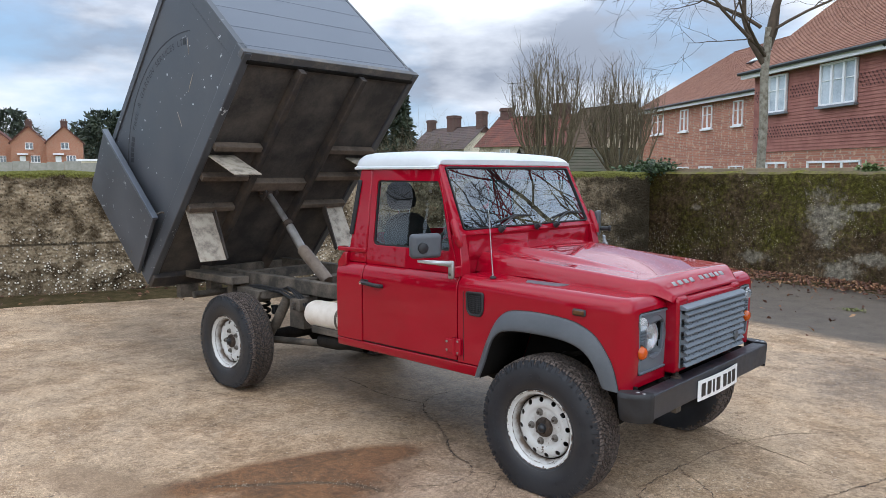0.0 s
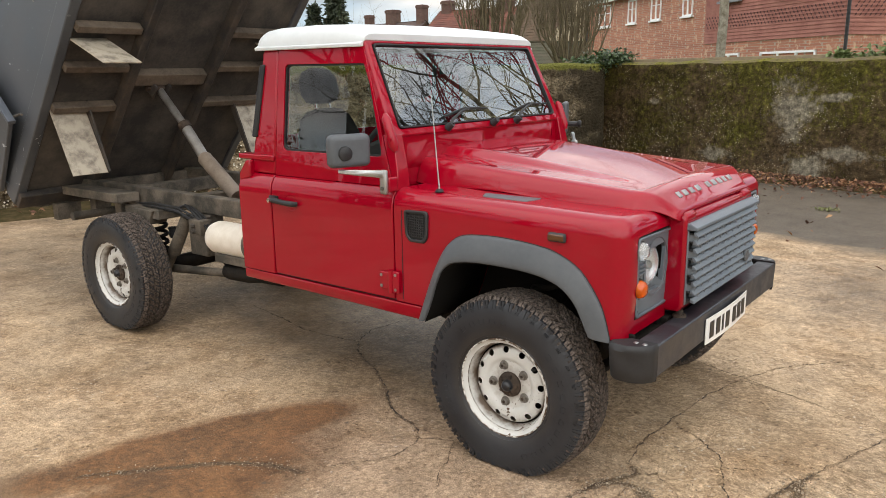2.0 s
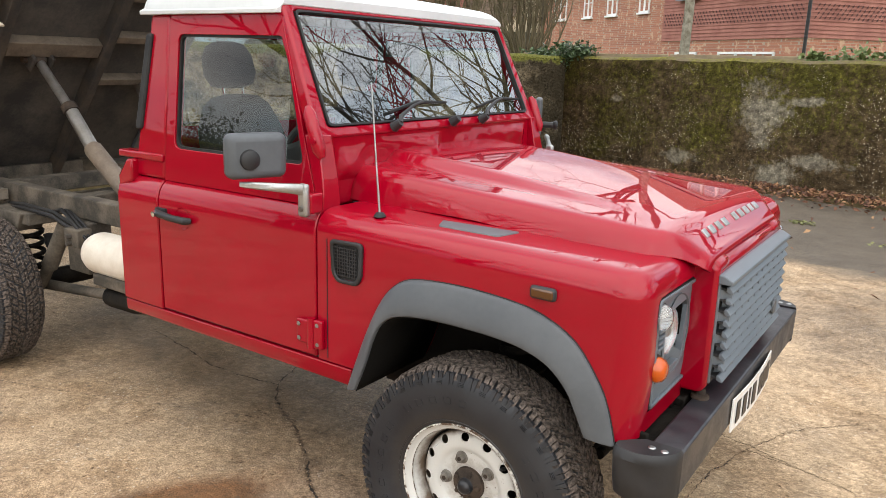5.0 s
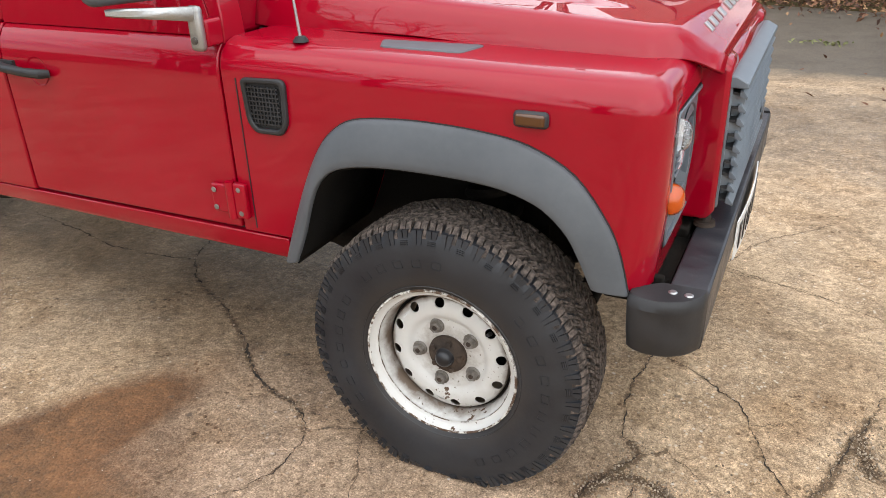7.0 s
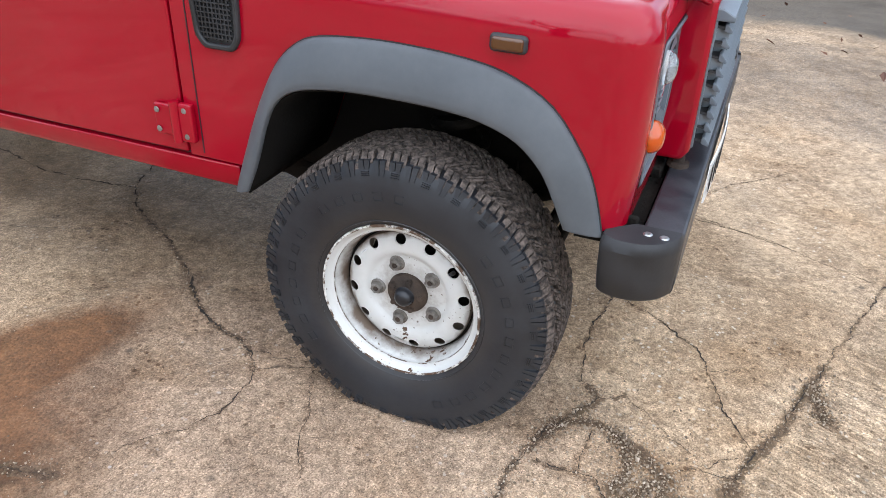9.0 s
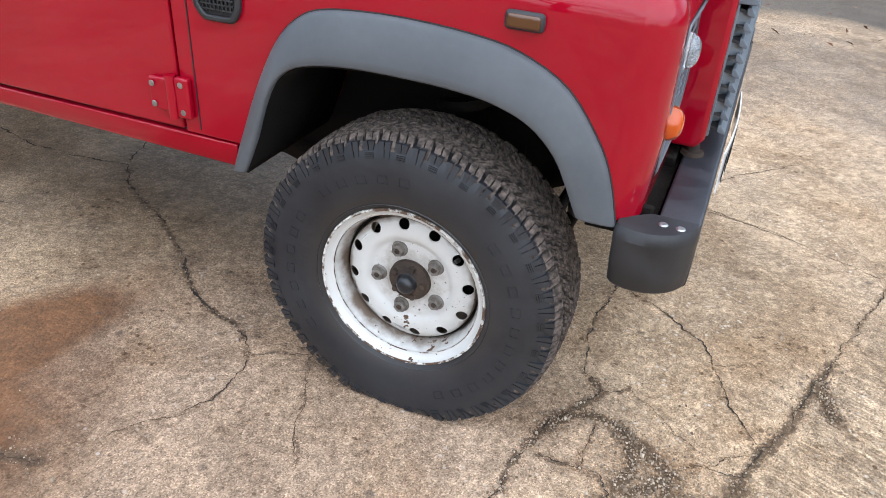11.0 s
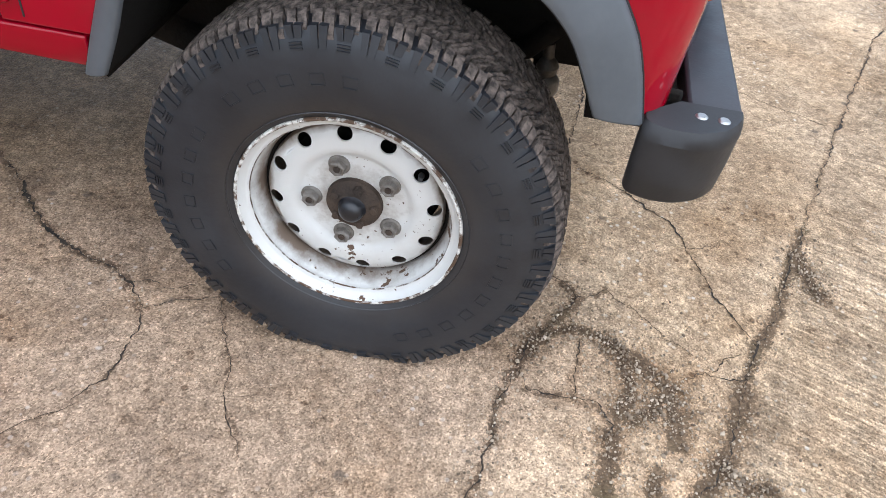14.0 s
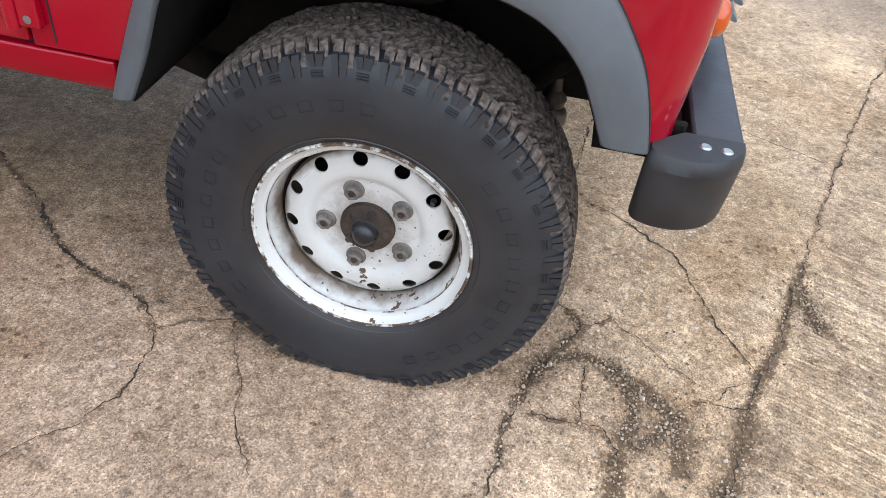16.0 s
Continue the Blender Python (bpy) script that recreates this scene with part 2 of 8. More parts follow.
def add_box(bm, lo, hi, m=None):
    vs = [bm.verts.new((x, y, z)) for x in (lo[0], hi[0]) for y in (lo[1], hi[1]) for z in (lo[2], hi[2])]
    for f in ((0, 1, 3, 2), (4, 6, 7, 5), (0, 4, 5, 1), (2, 3, 7, 6), (0, 2, 6, 4), (1, 5, 7, 3)):
        bm.faces.new([vs[k] for k in f])
    if m is not None:
        bmesh.ops.transform(bm, matrix=m, verts=vs)
    return vs


def box(lo, hi, m=None):
    bm = bmesh.new()
    add_box(bm, lo, hi, m)
    return bm


def add_prism(bm, pts, to3a, to3b):
    """A closed outline, carried to two ends by two functions."""
    a = [bm.verts.new(to3a(*p)) for p in pts]
    b = [bm.verts.new(to3b(*p)) for p in pts]
    n = len(pts)
    bm.faces.new(a)
    bm.faces.new(b[::-1])
    for k in range(n):
        bm.faces.new((a[k], b[k], b[(k + 1) % n], a[(k + 1) % n]))
    return a, b


def prism_y(pts, y0, y1, bm=None):
    bm = bm or bmesh.new()
    add_prism(bm, pts, lambda u, v: (u, y0, v), lambda u, v: (u, y1, v))
    return bm


def add_loft(bm, sections, closed=True, caps=True):
    rows = [[bm.verts.new(p) for p in s] for s in sections]
    n = len(rows[0])
    for r0, r1 in zip(rows, rows[1:]):
        for k in range(n if closed else n - 1):
            bm.faces.new((r0[k], r0[(k + 1) % n], r1[(k + 1) % n], r1[k]))
    if caps and closed:
        bm.faces.new(rows[0][::-1])
        bm.faces.new(rows[-1])
    return rows


def basis(d):
    d = Vector(d).normalized()
    u = d.orthogonal().normalized()
    return d, u, d.cross(u)


def add_tube(bm, points, radii, sides=10, caps=True):
    points = [Vector(p) for p in points]
    if isinstance(radii, (int, float)):
        radii = [radii] * len(points)
    d, u, v = basis(points[1] - points[0])
    sections = []
    for k, p in enumerate(points):
        d2 = (points[min(k + 1, len(points) - 1)] - points[max(k - 1, 0)]).normalized()
        q = d.rotation_difference(d2)
        u, v, d = q @ u, q @ v, d2
        sections.append([p + radii[k] * (math.cos(a) * u + math.sin(a) * v) for a in (2 * math.pi * j / sides for j in range(sides))])
    add_loft(bm, sections, True, caps)


def tube(points, radii, sides=12):
    bm = bmesh.new()
    add_tube(bm, points, radii, sides)
    return bm


def add_lathe(bm, profile, centre, direction, steps=48, closed=False):
    """profile: (radius, distance along the axis)"""
    d, u, v = basis(direction)
    c = Vector(centre)
    rows = []
    for r, h in profile:
        rows.append([bm.verts.new(c + d * h + r * (math.cos(a) * u + math.sin(a) * v)) for a in (2 * math.pi * j / steps for j in range(steps))])
    for r0, r1 in zip(rows, rows[1:] + ([rows[0]] if closed else [])):
        for k in range(steps):
            bm.faces.new((r0[k], r0[(k + 1) % steps], r1[(k + 1) % steps], r1[k]))
    return rows


def lathe(profile, centre, direction, steps=48, closed=False):
    bm = bmesh.new()
    add_lathe(bm, profile, centre, direction, steps, closed)
    bmesh.ops.remove_doubles(bm, verts=bm.verts, dist=1e-6)
    return bm


def rounded(pts, radii, n=5):
    """A closed outline with its corners rounded, n+1 points each."""
    if isinstance(radii, (int, float)):
        radii = [radii] * len(pts)
    out = []
    for k, p in enumerate(pts):
        p, a, b = Vector(p), Vector(pts[k - 1]), Vector(pts[(k + 1) % len(pts)])
        r = radii[k]
        p0, p1 = p + (a - p).normalized() * r, p + (b - p).normalized() * r
        for j in range(n + 1):
            t = j / n
            q = (1 - t) ** 2 * p0 + 2 * t * (1 - t) * p + t * t * p1
            out.append(tuple(q))
    return out


def add_ring(bm, outer, inner, to3, depth):
    """A flat frame between two outlines of as many points; to3 maps (u, v, d) to space, d running from 0 to depth."""
    n = len(outer)
    o0 = [bm.verts.new(to3(*p, 0)) for p in outer]
    i0 = [bm.verts.new(to3(*p, 0)) for p in inner]
    o1 = [bm.verts.new(to3(*p, depth)) for p in outer]
    i1 = [bm.verts.new(to3(*p, depth)) for p in inner]
    for k in range(n):
        j = (k + 1) % n
        bm.faces.new((o0[k], o0[j], i0[j], i0[k]))
        bm.faces.new((o1[j], o1[k], i1[k], i1[j]))
        bm.faces.new((o0[j], o0[k], o1[k], o1[j]))
        bm.faces.new((i0[k], i0[j], i1[j], i1[k]))


def ring(outer, inner, to3, depth):
    bm = bmesh.new()
    add_ring(bm, outer, inner, to3, depth)
    return bm


def sm(t):
    t = min(1.0, max(0.0, t))
    return t * t * (3 - 2 * t)

# ---- the tipper pickup ----
truck = thing("tipper_pickup", "red pickup with white roof and raised grey tipper body", "pickup truck")
SIDE, FRONT = 0.81, 0.488
ARCH_OUT = [(-0.474, 0.541), (-0.438, 0.640), (-0.382, 0.778), (-0.329, 0.878), (-0.280, 0.930), (-0.221, 0.958), (-0.112, 0.969), (0.0, 0.969), (0.12, 0.960), (0.212, 0.941), (0.308, 0.890), (0.381, 0.798), (0.414, 0.728), (0.440, 0.632)]
ARCH_IN = [(-0.420, 0.560), (-0.383, 0.645), (-0.349, 0.742), (-0.318, 0.800), (-0.270, 0.836), (-0.200, 0.853), (-0.110, 0.860), (0.0, 0.860), (0.09, 0.856), (0.170, 0.845), (0.245, 0.817), (0.300, 0.768), (0.332, 0.712), (0.362, 0.645)]


def spline(pts, n):
    """n points along a smooth curve through pts."""
    q = [Vector(p) for p in pts]
    q = [2 * q[0] - q[1]] + q + [2 * q[-1] - q[-2]]
    out = []
    for k in range(n):
        u = (len(pts) - 1) * k / (n - 1)
        j = min(int(u), len(pts) - 2)
        t = u - j
        a, b, c, d = q[j:j + 4]
        out.append(tuple(0.5 * ((2 * b) + (c - a) * t + (2 * a - 5 * b + 4 * c - d) * t * t + (3 * b - a - 3 * c + d) * t ** 3)))
    return out


ARCH_OUT, ARCH_IN = spline(ARCH_OUT, 49), spline(ARCH_IN, 49)


def upper_y(z):
    """Half width of the cab above the shoulder."""
    return 0.772 - 0.066 * (z - 1.125) / 0.61


SHOULDER = [(SIDE, 1.02), (SIDE - 0.002, 1.05), (SIDE - 0.010, 1.08), (SIDE - 0.024, 1.103), (SIDE - 0.038, 1.115), (0.765, 1.118)]


def side_panel(x0, x1, s, z0=0.61):
    """The lower skin between two stations, with the rounded shoulder."""
    bm = bmesh.new()
    prof = [(SIDE, z0), (SIDE, 0.8)] + SHOULDER + [(0.74, 1.118)]
    inner = [(0.735, 1.095), (0.755, 1.08), (0.765, 0.9), (0.765, z0)]
    add_loft(bm, [[(x, s * y, z) for y, z in prof + inner] for x in (x0, x1)])
    return bm


def front_wing(s):
    bm = bmesh.new()
    xj, crown = 0.39, lambda x: 1.118 - 0.027 * (x + 0.607)
    pts = [(-0.607, 0.612), (-0.607, crown(-0.607)), (xj, crown(xj)), (xj, 0.640)] + ARCH_IN[::-1] + [(-0.43, 0.612)]
    a, b = add_prism(bm, pts, lambda u, v: (u, s * SIDE, v), lambda u, v: (u, s * 0.40, v))
    edges = [e for e in bm.edges if a[1] in e.verts and a[2] in e.verts]
    bmesh.ops.bevel(bm, geom=edges, offset=0.072, segments=9, profile=0.5, affect="EDGES")
    bmesh.ops.delete(bm, geom=[f for f in bm.faces if all(abs(v.co.x - xj) < 1e-5 for v in f.verts)], context="FACES")
    # nose of the wing: its corner turns in to the lamp panel, its top rolls over
    levels = [(0.640, 0.0), (0.652, 0.0), (0.700, 0.0), (0.80, 0.0), (0.95, 0.0)] + [(crown(0.45) - 0.072 + 0.072 * math.sin(q), 0.072 * (1 - math.cos(q))) for q in (math.pi / 2 * k / 9 for k in range(10))]
    secs = []
    for z, ins in levels:
        r = max(0.010, 0.082 - 0.8 * ins)
        fx, sy = FRONT - 0.85 * ins - 0.010 * sm((0.80 - z) / 0.16), SIDE - ins
        arc = [(fx - r + r * math.sin(q), sy - r + r * math.cos(q)) for q in (math.pi / 2 * k / 10 for k in range(11))]
        sec = [(xj, sy)] + arc + [(fx, min(0.702, sy - r - 0.004)), (fx, 0.40)]
        secs.append([(x, s * y, z - 0.027 * (x - 0.45) * sm((z - 0.9) / 0.15)) for x, y in sec])
    rows = [[bm.verts.new(p) for p in sec] for sec in secs]
    for r0, r1 in zip(rows, rows[1:]):
        for k in range(len(r0) - 1):
            if k < len(r0) - 2 or r1[0].co.z < 0.71 or r0[0].co.z > 1.015:
                bm.faces.new((r0[k], r0[k + 1], r1[k + 1], r1[k]))
    bm.faces.new(rows[-1] + [bm.verts.new((xj, s * 0.40, crown(xj)))])
    w = part("front_wing", bm, PAINT, truck)
    soften(w, 0.004)
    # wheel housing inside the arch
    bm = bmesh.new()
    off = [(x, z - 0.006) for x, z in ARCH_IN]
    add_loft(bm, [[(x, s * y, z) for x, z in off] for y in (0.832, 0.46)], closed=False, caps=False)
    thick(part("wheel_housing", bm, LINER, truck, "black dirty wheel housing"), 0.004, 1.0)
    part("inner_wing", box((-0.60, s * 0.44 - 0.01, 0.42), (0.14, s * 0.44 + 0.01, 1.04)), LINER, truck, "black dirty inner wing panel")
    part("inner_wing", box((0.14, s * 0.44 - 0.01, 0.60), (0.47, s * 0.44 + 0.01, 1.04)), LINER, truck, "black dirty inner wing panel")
    # flared arch
    bm = bmesh.new()
    n = len(ARCH_OUT)
    secs = []
    for k in range(n):
        o, i = Vector(ARCH_OUT[k]), Vector(ARCH_IN[k])
        e = min(1.0, 3.5 * min(k, n - 1 - k) / n) ** 0.5
        at = lambda t: o.lerp(i, t)
        sec = [(at(0.0), SIDE - 0.006), (at(0.0), SIDE + 0.005), (at(0.02), SIDE + 0.0095), (at(0.05), SIDE + 0.0125), (at(0.12), SIDE + 0.0165), (at(0.35), SIDE + 0.0265), (at(0.60), SIDE + 0.0345), (at(0.80), SIDE + 0.0385),
               (at(0.92), SIDE + 0.0385), (at(0.97), SIDE + 0.0365), (at(1.0), SIDE + 0.031), (at(1.0), SIDE + 0.020), (at(0.93), SIDE + 0.016), (at(0.6), SIDE + 0.008)]
        secs.append([(p[0], s * (SIDE + (y - SIDE) * (0.80 + 0.20 * e)), p[1]) for p, y in sec])
    add_loft(bm, secs)
    soften(part("wheel_arch_flare", bm, GREY_PLASTIC, truck, "grey plastic flared wheel arch"), 0.003, 2, 60)
    # thin dark seal where the flare meets the wing
    bm = bmesh.new()
    add_tube(bm, [(x, s * (SIDE + 0.001), z) for x, z in ARCH_OUT], 0.0028, 6)
    part("flare_seal", bm, RUBBER, truck, "thin black seal round the flare")
    return w


def lower_body(s):
    soften(part("rear_quarter_panel", side_panel(-1.69, -1.438, s), PAINT, truck), 0.005)
    door = part("door", side_panel(-1.430, -0.615, s, 0.617), PAINT, truck)
    soften(door, 0.005)
    bm = bmesh.new()
    add_loft(bm, [[(x, s * y, z) for y, z in ((0.795, zb), (0.803, 0.56), (0.806, 0.605), (0.77, 0.609), (0.72, 0.6), (0.72, zb))] for x, zb in ((-1.69, 0.553), (-1.1, 0.548), (-0.465, 0.542))])
    soften(part("sill", bm, PAINT, truck), 0.004)
    part("door_gap", box((-1.44, s * 0.785 - 0.004, 0.60), (-0.605, s * 0.785 + 0.004, 1.075)), RUBBER, truck, "dark shut line seal")
    part("panel_seam", box((-0.5635, s * 0.8105 - 0.001, 0.625), (-0.5605, s * 0.8105 + 0.001, 1.03)), RUBBER, truck, "thin dark panel seam")
    return door


def on_upper(s, off=0.0):
    """Maps (x, z, depth inwards) on to the leaning upper side."""
    return lambda x, z, d: (x, s * (upper_y(z) - d + off), z)


def door_top(door, s):
    o = rounded([(-1.430, 1.119), (-0.640, 1.119), (-0.852, 1.728), (-1.430, 1.728)], [0.006, 0.01, 0.02, 0.02])
    i = rounded([(-1.382, 1.243), (-0.712, 1.246), (-0.832, 1.655), (-1.380, 1.658)], [0.035, 0.03, 0.03, 0.03])
    soften(part("window_surround", ring(o, i, on_upper(s), 0.035), PAINT, door), 0.006)
    i2 = rounded([(-1.373, 1.252), (-0.727, 1.254), (-0.840, 1.646), (-1.371, 1.650)], [0.03, 0.025, 0.025, 0.025])
    part("window_seal", ring(i, i2, on_upper(s, -0.008), 0.014), RUBBER, door, "black rubber window seal")
    bm = bmesh.new()
    bm.faces.new([bm.verts.new(on_upper(s, -0.014)(x, z, 0)) for x, z in i2])
    g = part("side_window", bm, GLASS, door, "reflecting side window glass", smooth=False)
    g.visible_shadow = False
    # handle
    h = part("door_handle", tube([(-1.425, s * 0.822, 1.003), (-1.385, s * 0.842, 1.004), (-1.30, s * 0.846, 0.998), (-1.245, s * 0.835, 0.994), (-1.235, s * 0.815, 0.992)], [0.012, 0.014, 0.013, 0.014, 0.011], 10), BLACK, door, "black pull handle")
    part("handle_base", box((-1.435, s * 0.812 - 0.008, 0.985), (-1.375, s * 0.812 + 0.008, 1.02)), BLACK, h)
    part("key_barrel", lathe([(0.0, 0.0), (0.011, 0.0), (0.011, 0.01), (0.0, 0.012)], (-1.402, s * 0.846, 1.002), (0, s, 0), 16), CHROME, h, "chrome key barrel")
    cup = lathe([(0.0, 0.0), (0.034, 0.001), (0.042, 0.004)], (-1.285, s * 0.8075, 0.995), (0, s, 0), 24)
    part("handle_recess", cup, PAINT, door)
    # lower hinge
    hg = part("door_hinge", box((-0.690, s * 0.818 - 0.008, 0.660), (-0.627, s * 0.818 + 0.008, 0.742)), PAINT, door)
    soften(hg, 0.006, 3)
    part("hinge_knuckle", tube([(-0.622, s * 0.826, 0.65), (-0.622, s * 0.826, 0.755)], 0.013, 12), PAINT, hg)
    soften(part("hinge_leaf", box((-0.612, s * 0.820 - 0.010, 0.652), (-0.572, s * 0.820 + 0.010, 0.752)), PAINT, hg), 0.006, 3)
    for x, z in ((-0.676, 0.726), (-0.676, 0.676), (-0.592, 0.735), (-0.592, 0.668)):
        part("hinge_screw", lathe([(0.0, 0.003), (0.007, 0.002), (0.008, 0.0)], (x, s * 0.829, z), (0, s, 0), 12), NUT_STEEL, hg, "bare metal screw")


for s in (-1, 1):
    front_wing(s)
    door_top(lower_body(s), s)

# cab rear: corner posts, ledge, back panel with its window
for s in (-1, 1):
    o = [(-1.436, 1.12), (-1.436, 1.73), (-1.545, 1.73), (-1.615, 1.19), (-1.615, 1.12)]
    bm = bmesh.new()
    add_prism(bm, o, lambda x, z: on_upper(s)(x, z, 0), lambda x, z: on_upper(s)(x, z, 0.05))
    soften(part("corner_post", bm, PAINT, truck), 0.012, 3)
    soften(part("post_ledge", box((-1.72, s * 0.745 - 0.03, 1.185), (-1.44, s * 0.745 + 0.034, 1.215)), PAINT, truck), 0.008, 3)
    q = rounded([(-1.612, 1.30), (-1.575, 1.30), (-1.525, 1.66), (-1.560, 1.66)], 0.014)
    bm = bmesh.new()
    add_prism(bm, q, lambda x, z: on_upper(s, 0.012)(x, z, 0), lambda x, z: on_upper(s)(x, z, 0.09))
    soften(part("corner_window", bm, RUBBER, truck, "narrow corner window in black rubber"), 0.006)
soften(part("rear_panel", prism_y([(-1.69, 0.56), (-1.69, 1.115), (-1.63, 1.185), (-1.60, 1.185), (-1.60, 1.10), (-1.66, 1.08), (-1.66, 0.56)], -0.80, 0.80), PAINT, truck), 0.008)
to_back = lambda y, z, d: (-1.625 + 0.075 * (z - 1.18) / 0.55 + d, y, z)
o = rounded([(-0.74, 1.18), (0.74, 1.18), (0.70, 1.73), (-0.70, 1.73)], 0.02)
i = rounded([(-0.60, 1.30), (0.60, 1.30), (0.58, 1.66), (-0.58, 1.66)], 0.05)
part("back_panel", ring(o, i, to_back, 0.03), PAINT, truck)
bm = bmesh.new()
bm.faces.new([bm.verts.new(to_back(y, z, 0.015)) for y, z in i])
part("rear_window", bm, GLASS, truck, "cab rear window glass", smooth=False).visible_shadow = False

# roof, with a rolled gutter
bm = bmesh.new()
secs = []
for x, w, zb, zt in ((-1.600, 0.690, 1.738, 1.752), (-1.596, 0.704, 1.736, 1.790), (-1.580, 0.712, 1.735, 1.818), (-1.545, 0.716, 1.735, 1.836), (-1.45, 0.718, 1.735, 1.848), (-1.2, 0.718, 1.735, 1.852), (-1.0, 0.717, 1.735, 1.844), (-0.92, 0.716, 1.735, 1.832), (-0.880, 0.713, 1.736, 1.818), (-0.858, 0.709, 1.748, 1.803), (-0.846, 0.702, 1.762, 1.788)):
    sec = []
    for j in range(41):
        v = math.sin(math.pi / 2 * (-1 + 2 * j / 40))
        a = abs(v)
        h = math.sqrt(max(0.0, 1 - max(0, (a - 0.90) / 0.10) ** 2.6)) * (1 - 0.14 * a * a)
        sec.append((x, w * (math.copysign(min(1.0, a * 1.0), v)), zb + (zt - zb) * h))
    sec += [(x, w * (1 - 2 * j / 8), zb - 0.004) for j in range(9)]
    secs.append(sec)
add_loft(bm, secs)
roof = part("roof", bm, WHITE_ROOF, truck, "white painted hardtop roof")
for s in (-1, 1):
    bm = bmesh.new()
    add_loft(bm, [[(x, s * (0.700 + a), z) for a, z in ((0.0, 1.729), (0.026, 1.727), (0.028, 1.742), (0.018, 1.746), (0.0, 1.756))] for x in (-1.59, -0.90, -0.855)])
    soften(part("roof_gutter", bm, WHITE_ROOF, roof), 0.003)
soften(part("roof_gutter", box((-1.612, -0.69, 1.730), (-1.565, 0.69, 1.746)), WHITE_ROOF, roof), 0.004)

# windscreen: frame, seal, pane
def on_screen(y, v, d):
    """v from 0 at the foot of the frame to 1 at its head."""
    return (-0.655 - 0.205 * v - 0.93 * d, y, 1.335 + 0.445 * v - 0.38 * d)


o = rounded([(-0.744, 0.0), (0.744, 0.0), (0.702, 0.965), (-0.702, 0.965)], 0.03)
i = rounded([(-0.682, 0.075), (0.682, 0.075), (0.660, 0.915), (-0.660, 0.915)], 0.03)
i2 = rounded([(-0.673, 0.090), (0.673, 0.090), (0.652, 0.900), (-0.652, 0.900)], 0.03)
screen = part("windscreen_frame", ring(o, i, on_screen, 0.05), PAINT, truck)
soften(screen, 0.010, 3)
part("windscreen_seal", ring(i, i2, lambda y, v, d: on_screen(y, v, d - 0.004), 0.02), RUBBER, screen, "black rubber windscreen seal")
bm = bmesh.new()
bm.faces.new([bm.verts.new(on_screen(y, v, 0.008)) for y, v in i2])
part("windscreen", bm, SCREEN_GLASS, screen, "windscreen mirroring bare branches", smooth=False).visible_shadow = False
for s in (-1, 1):
    br = part("screen_hinge_bracket", tube([(-0.634, s * 0.752, 1.275), (-0.642, s * 0.757, 1.30), (-0.684, s * 0.756, 1.415), (-0.694, s * 0.752, 1.435)], [0.012, 0.023, 0.021, 0.010], 14), PAINT, screen)
    part("bracket_bolt", lathe([(0, 0.008), (0.011, 0.006), (0.012, 0)], (-0.648, s * 0.776, 1.33), (0, s, 0), 12), PAINT, br)
# wipers
for y0 in (-0.36, 0.02, 0.24):
    part("wiper_spindle", tube([(-0.650, y0, 1.352), (-0.618, y0, 1.372)], [0.020, 0.013], 12), BLACK, screen, "black wiper spindle")
for y0, y1 in ((-0.36, -0.10), (0.24, 0.50)):
    wp = part("wiper_arm", tube([(-0.622, y0, 1.370), (-0.640, y0 + 0.03, 1.392), (-0.660, (y0 + y1) / 2, 1.425), (-0.668, y1 - 0.06, 1.438)], [0.010, 0.008, 0.006, 0.005], 8), BLACK, screen, "black wiper arm")
    part("wiper_blade", tube([on_screen(y0 + 0.01, 0.150, -0.006), on_screen(y1 - 0.07, 0.215, -0.012), on_screen(y1 + 0.13, 0.205, -0.006)], [0.006, 0.008, 0.005], 6), RUBBER, wp)

# scuttle with its two vent flaps
sc = part("scuttle", box((-0.74, -0.744, 1.10), (-0.666, 0.744, 1.345)), PAINT, truck)
soften(sc, 0.012, 3)
for y0, y1 in ((-0.66, -0.03), (0.03, 0.66)):
    bm = bmesh.new()
    rows = []
    for k in range(13):
        z = 1.186 + 0.134 * k / 12
        rows.append([])
        for j in range(41):
            y = y0 + (y1 - y0) * j / 40
            rim = sm(min(k, 12 - k, j * 0.8, (40 - j) * 0.8) / 2.4)
            dent = 0.016 * noise.noise((y * 5.5 + 3, z * 9, 1.3)) + 0.006 * noise.noise((y * 14, z * 22, 4.1))
            rows[-1].append((-0.665 + rim * (0.010 - 0.05 * (z - 1.22) + dent), y, z))
    add_loft(bm, rows, closed=False, caps=False)
    part("vent_flap", bm, PAINT, sc, "dented red vent flap")
for s in (-1, 1):
    bm = bmesh.new()
    add_prism(bm, [(-0.632, 1.10), (-0.609, 1.10), (-0.614, 1.17), (-0.650, 1.345), (-0.714, 1.345)], lambda x, z: (x, s * (upper_y(z) + 0.001), z), lambda x, z: (x, s * 0.69, z))
    soften(part("scuttle_end", bm, PAINT, sc), 0.004, 2)


# bonnet
def bonnet_w(x):
    return 0.582 - 0.142 * sm((x - 0.36) / 0.19) ** 1.3


def bonnet_z(x, v):
    a = abs(v)
    n = sm((x - 0.36) / 0.17)
    z = 1.227 - 0.073 * (x + 0.5) - 0.012 * a * a * (1 - 0.6 * n)
    bulge = sm((0.67 - a) / 0.10) * (1 - sm((x + 0.45) / 0.84)) * 0.033
    nose = 0.078 * sm((x - 0.395) / 0.15) ** 1.5
    roll = 0.080 * max(0.0, (a - 0.885) / 0.115) ** 2.3
    return z + bulge - nose - roll * (1 - 0.65 * n) * (1 + 0.38 * (1 - sm((x + 0.67) / 0.55)))


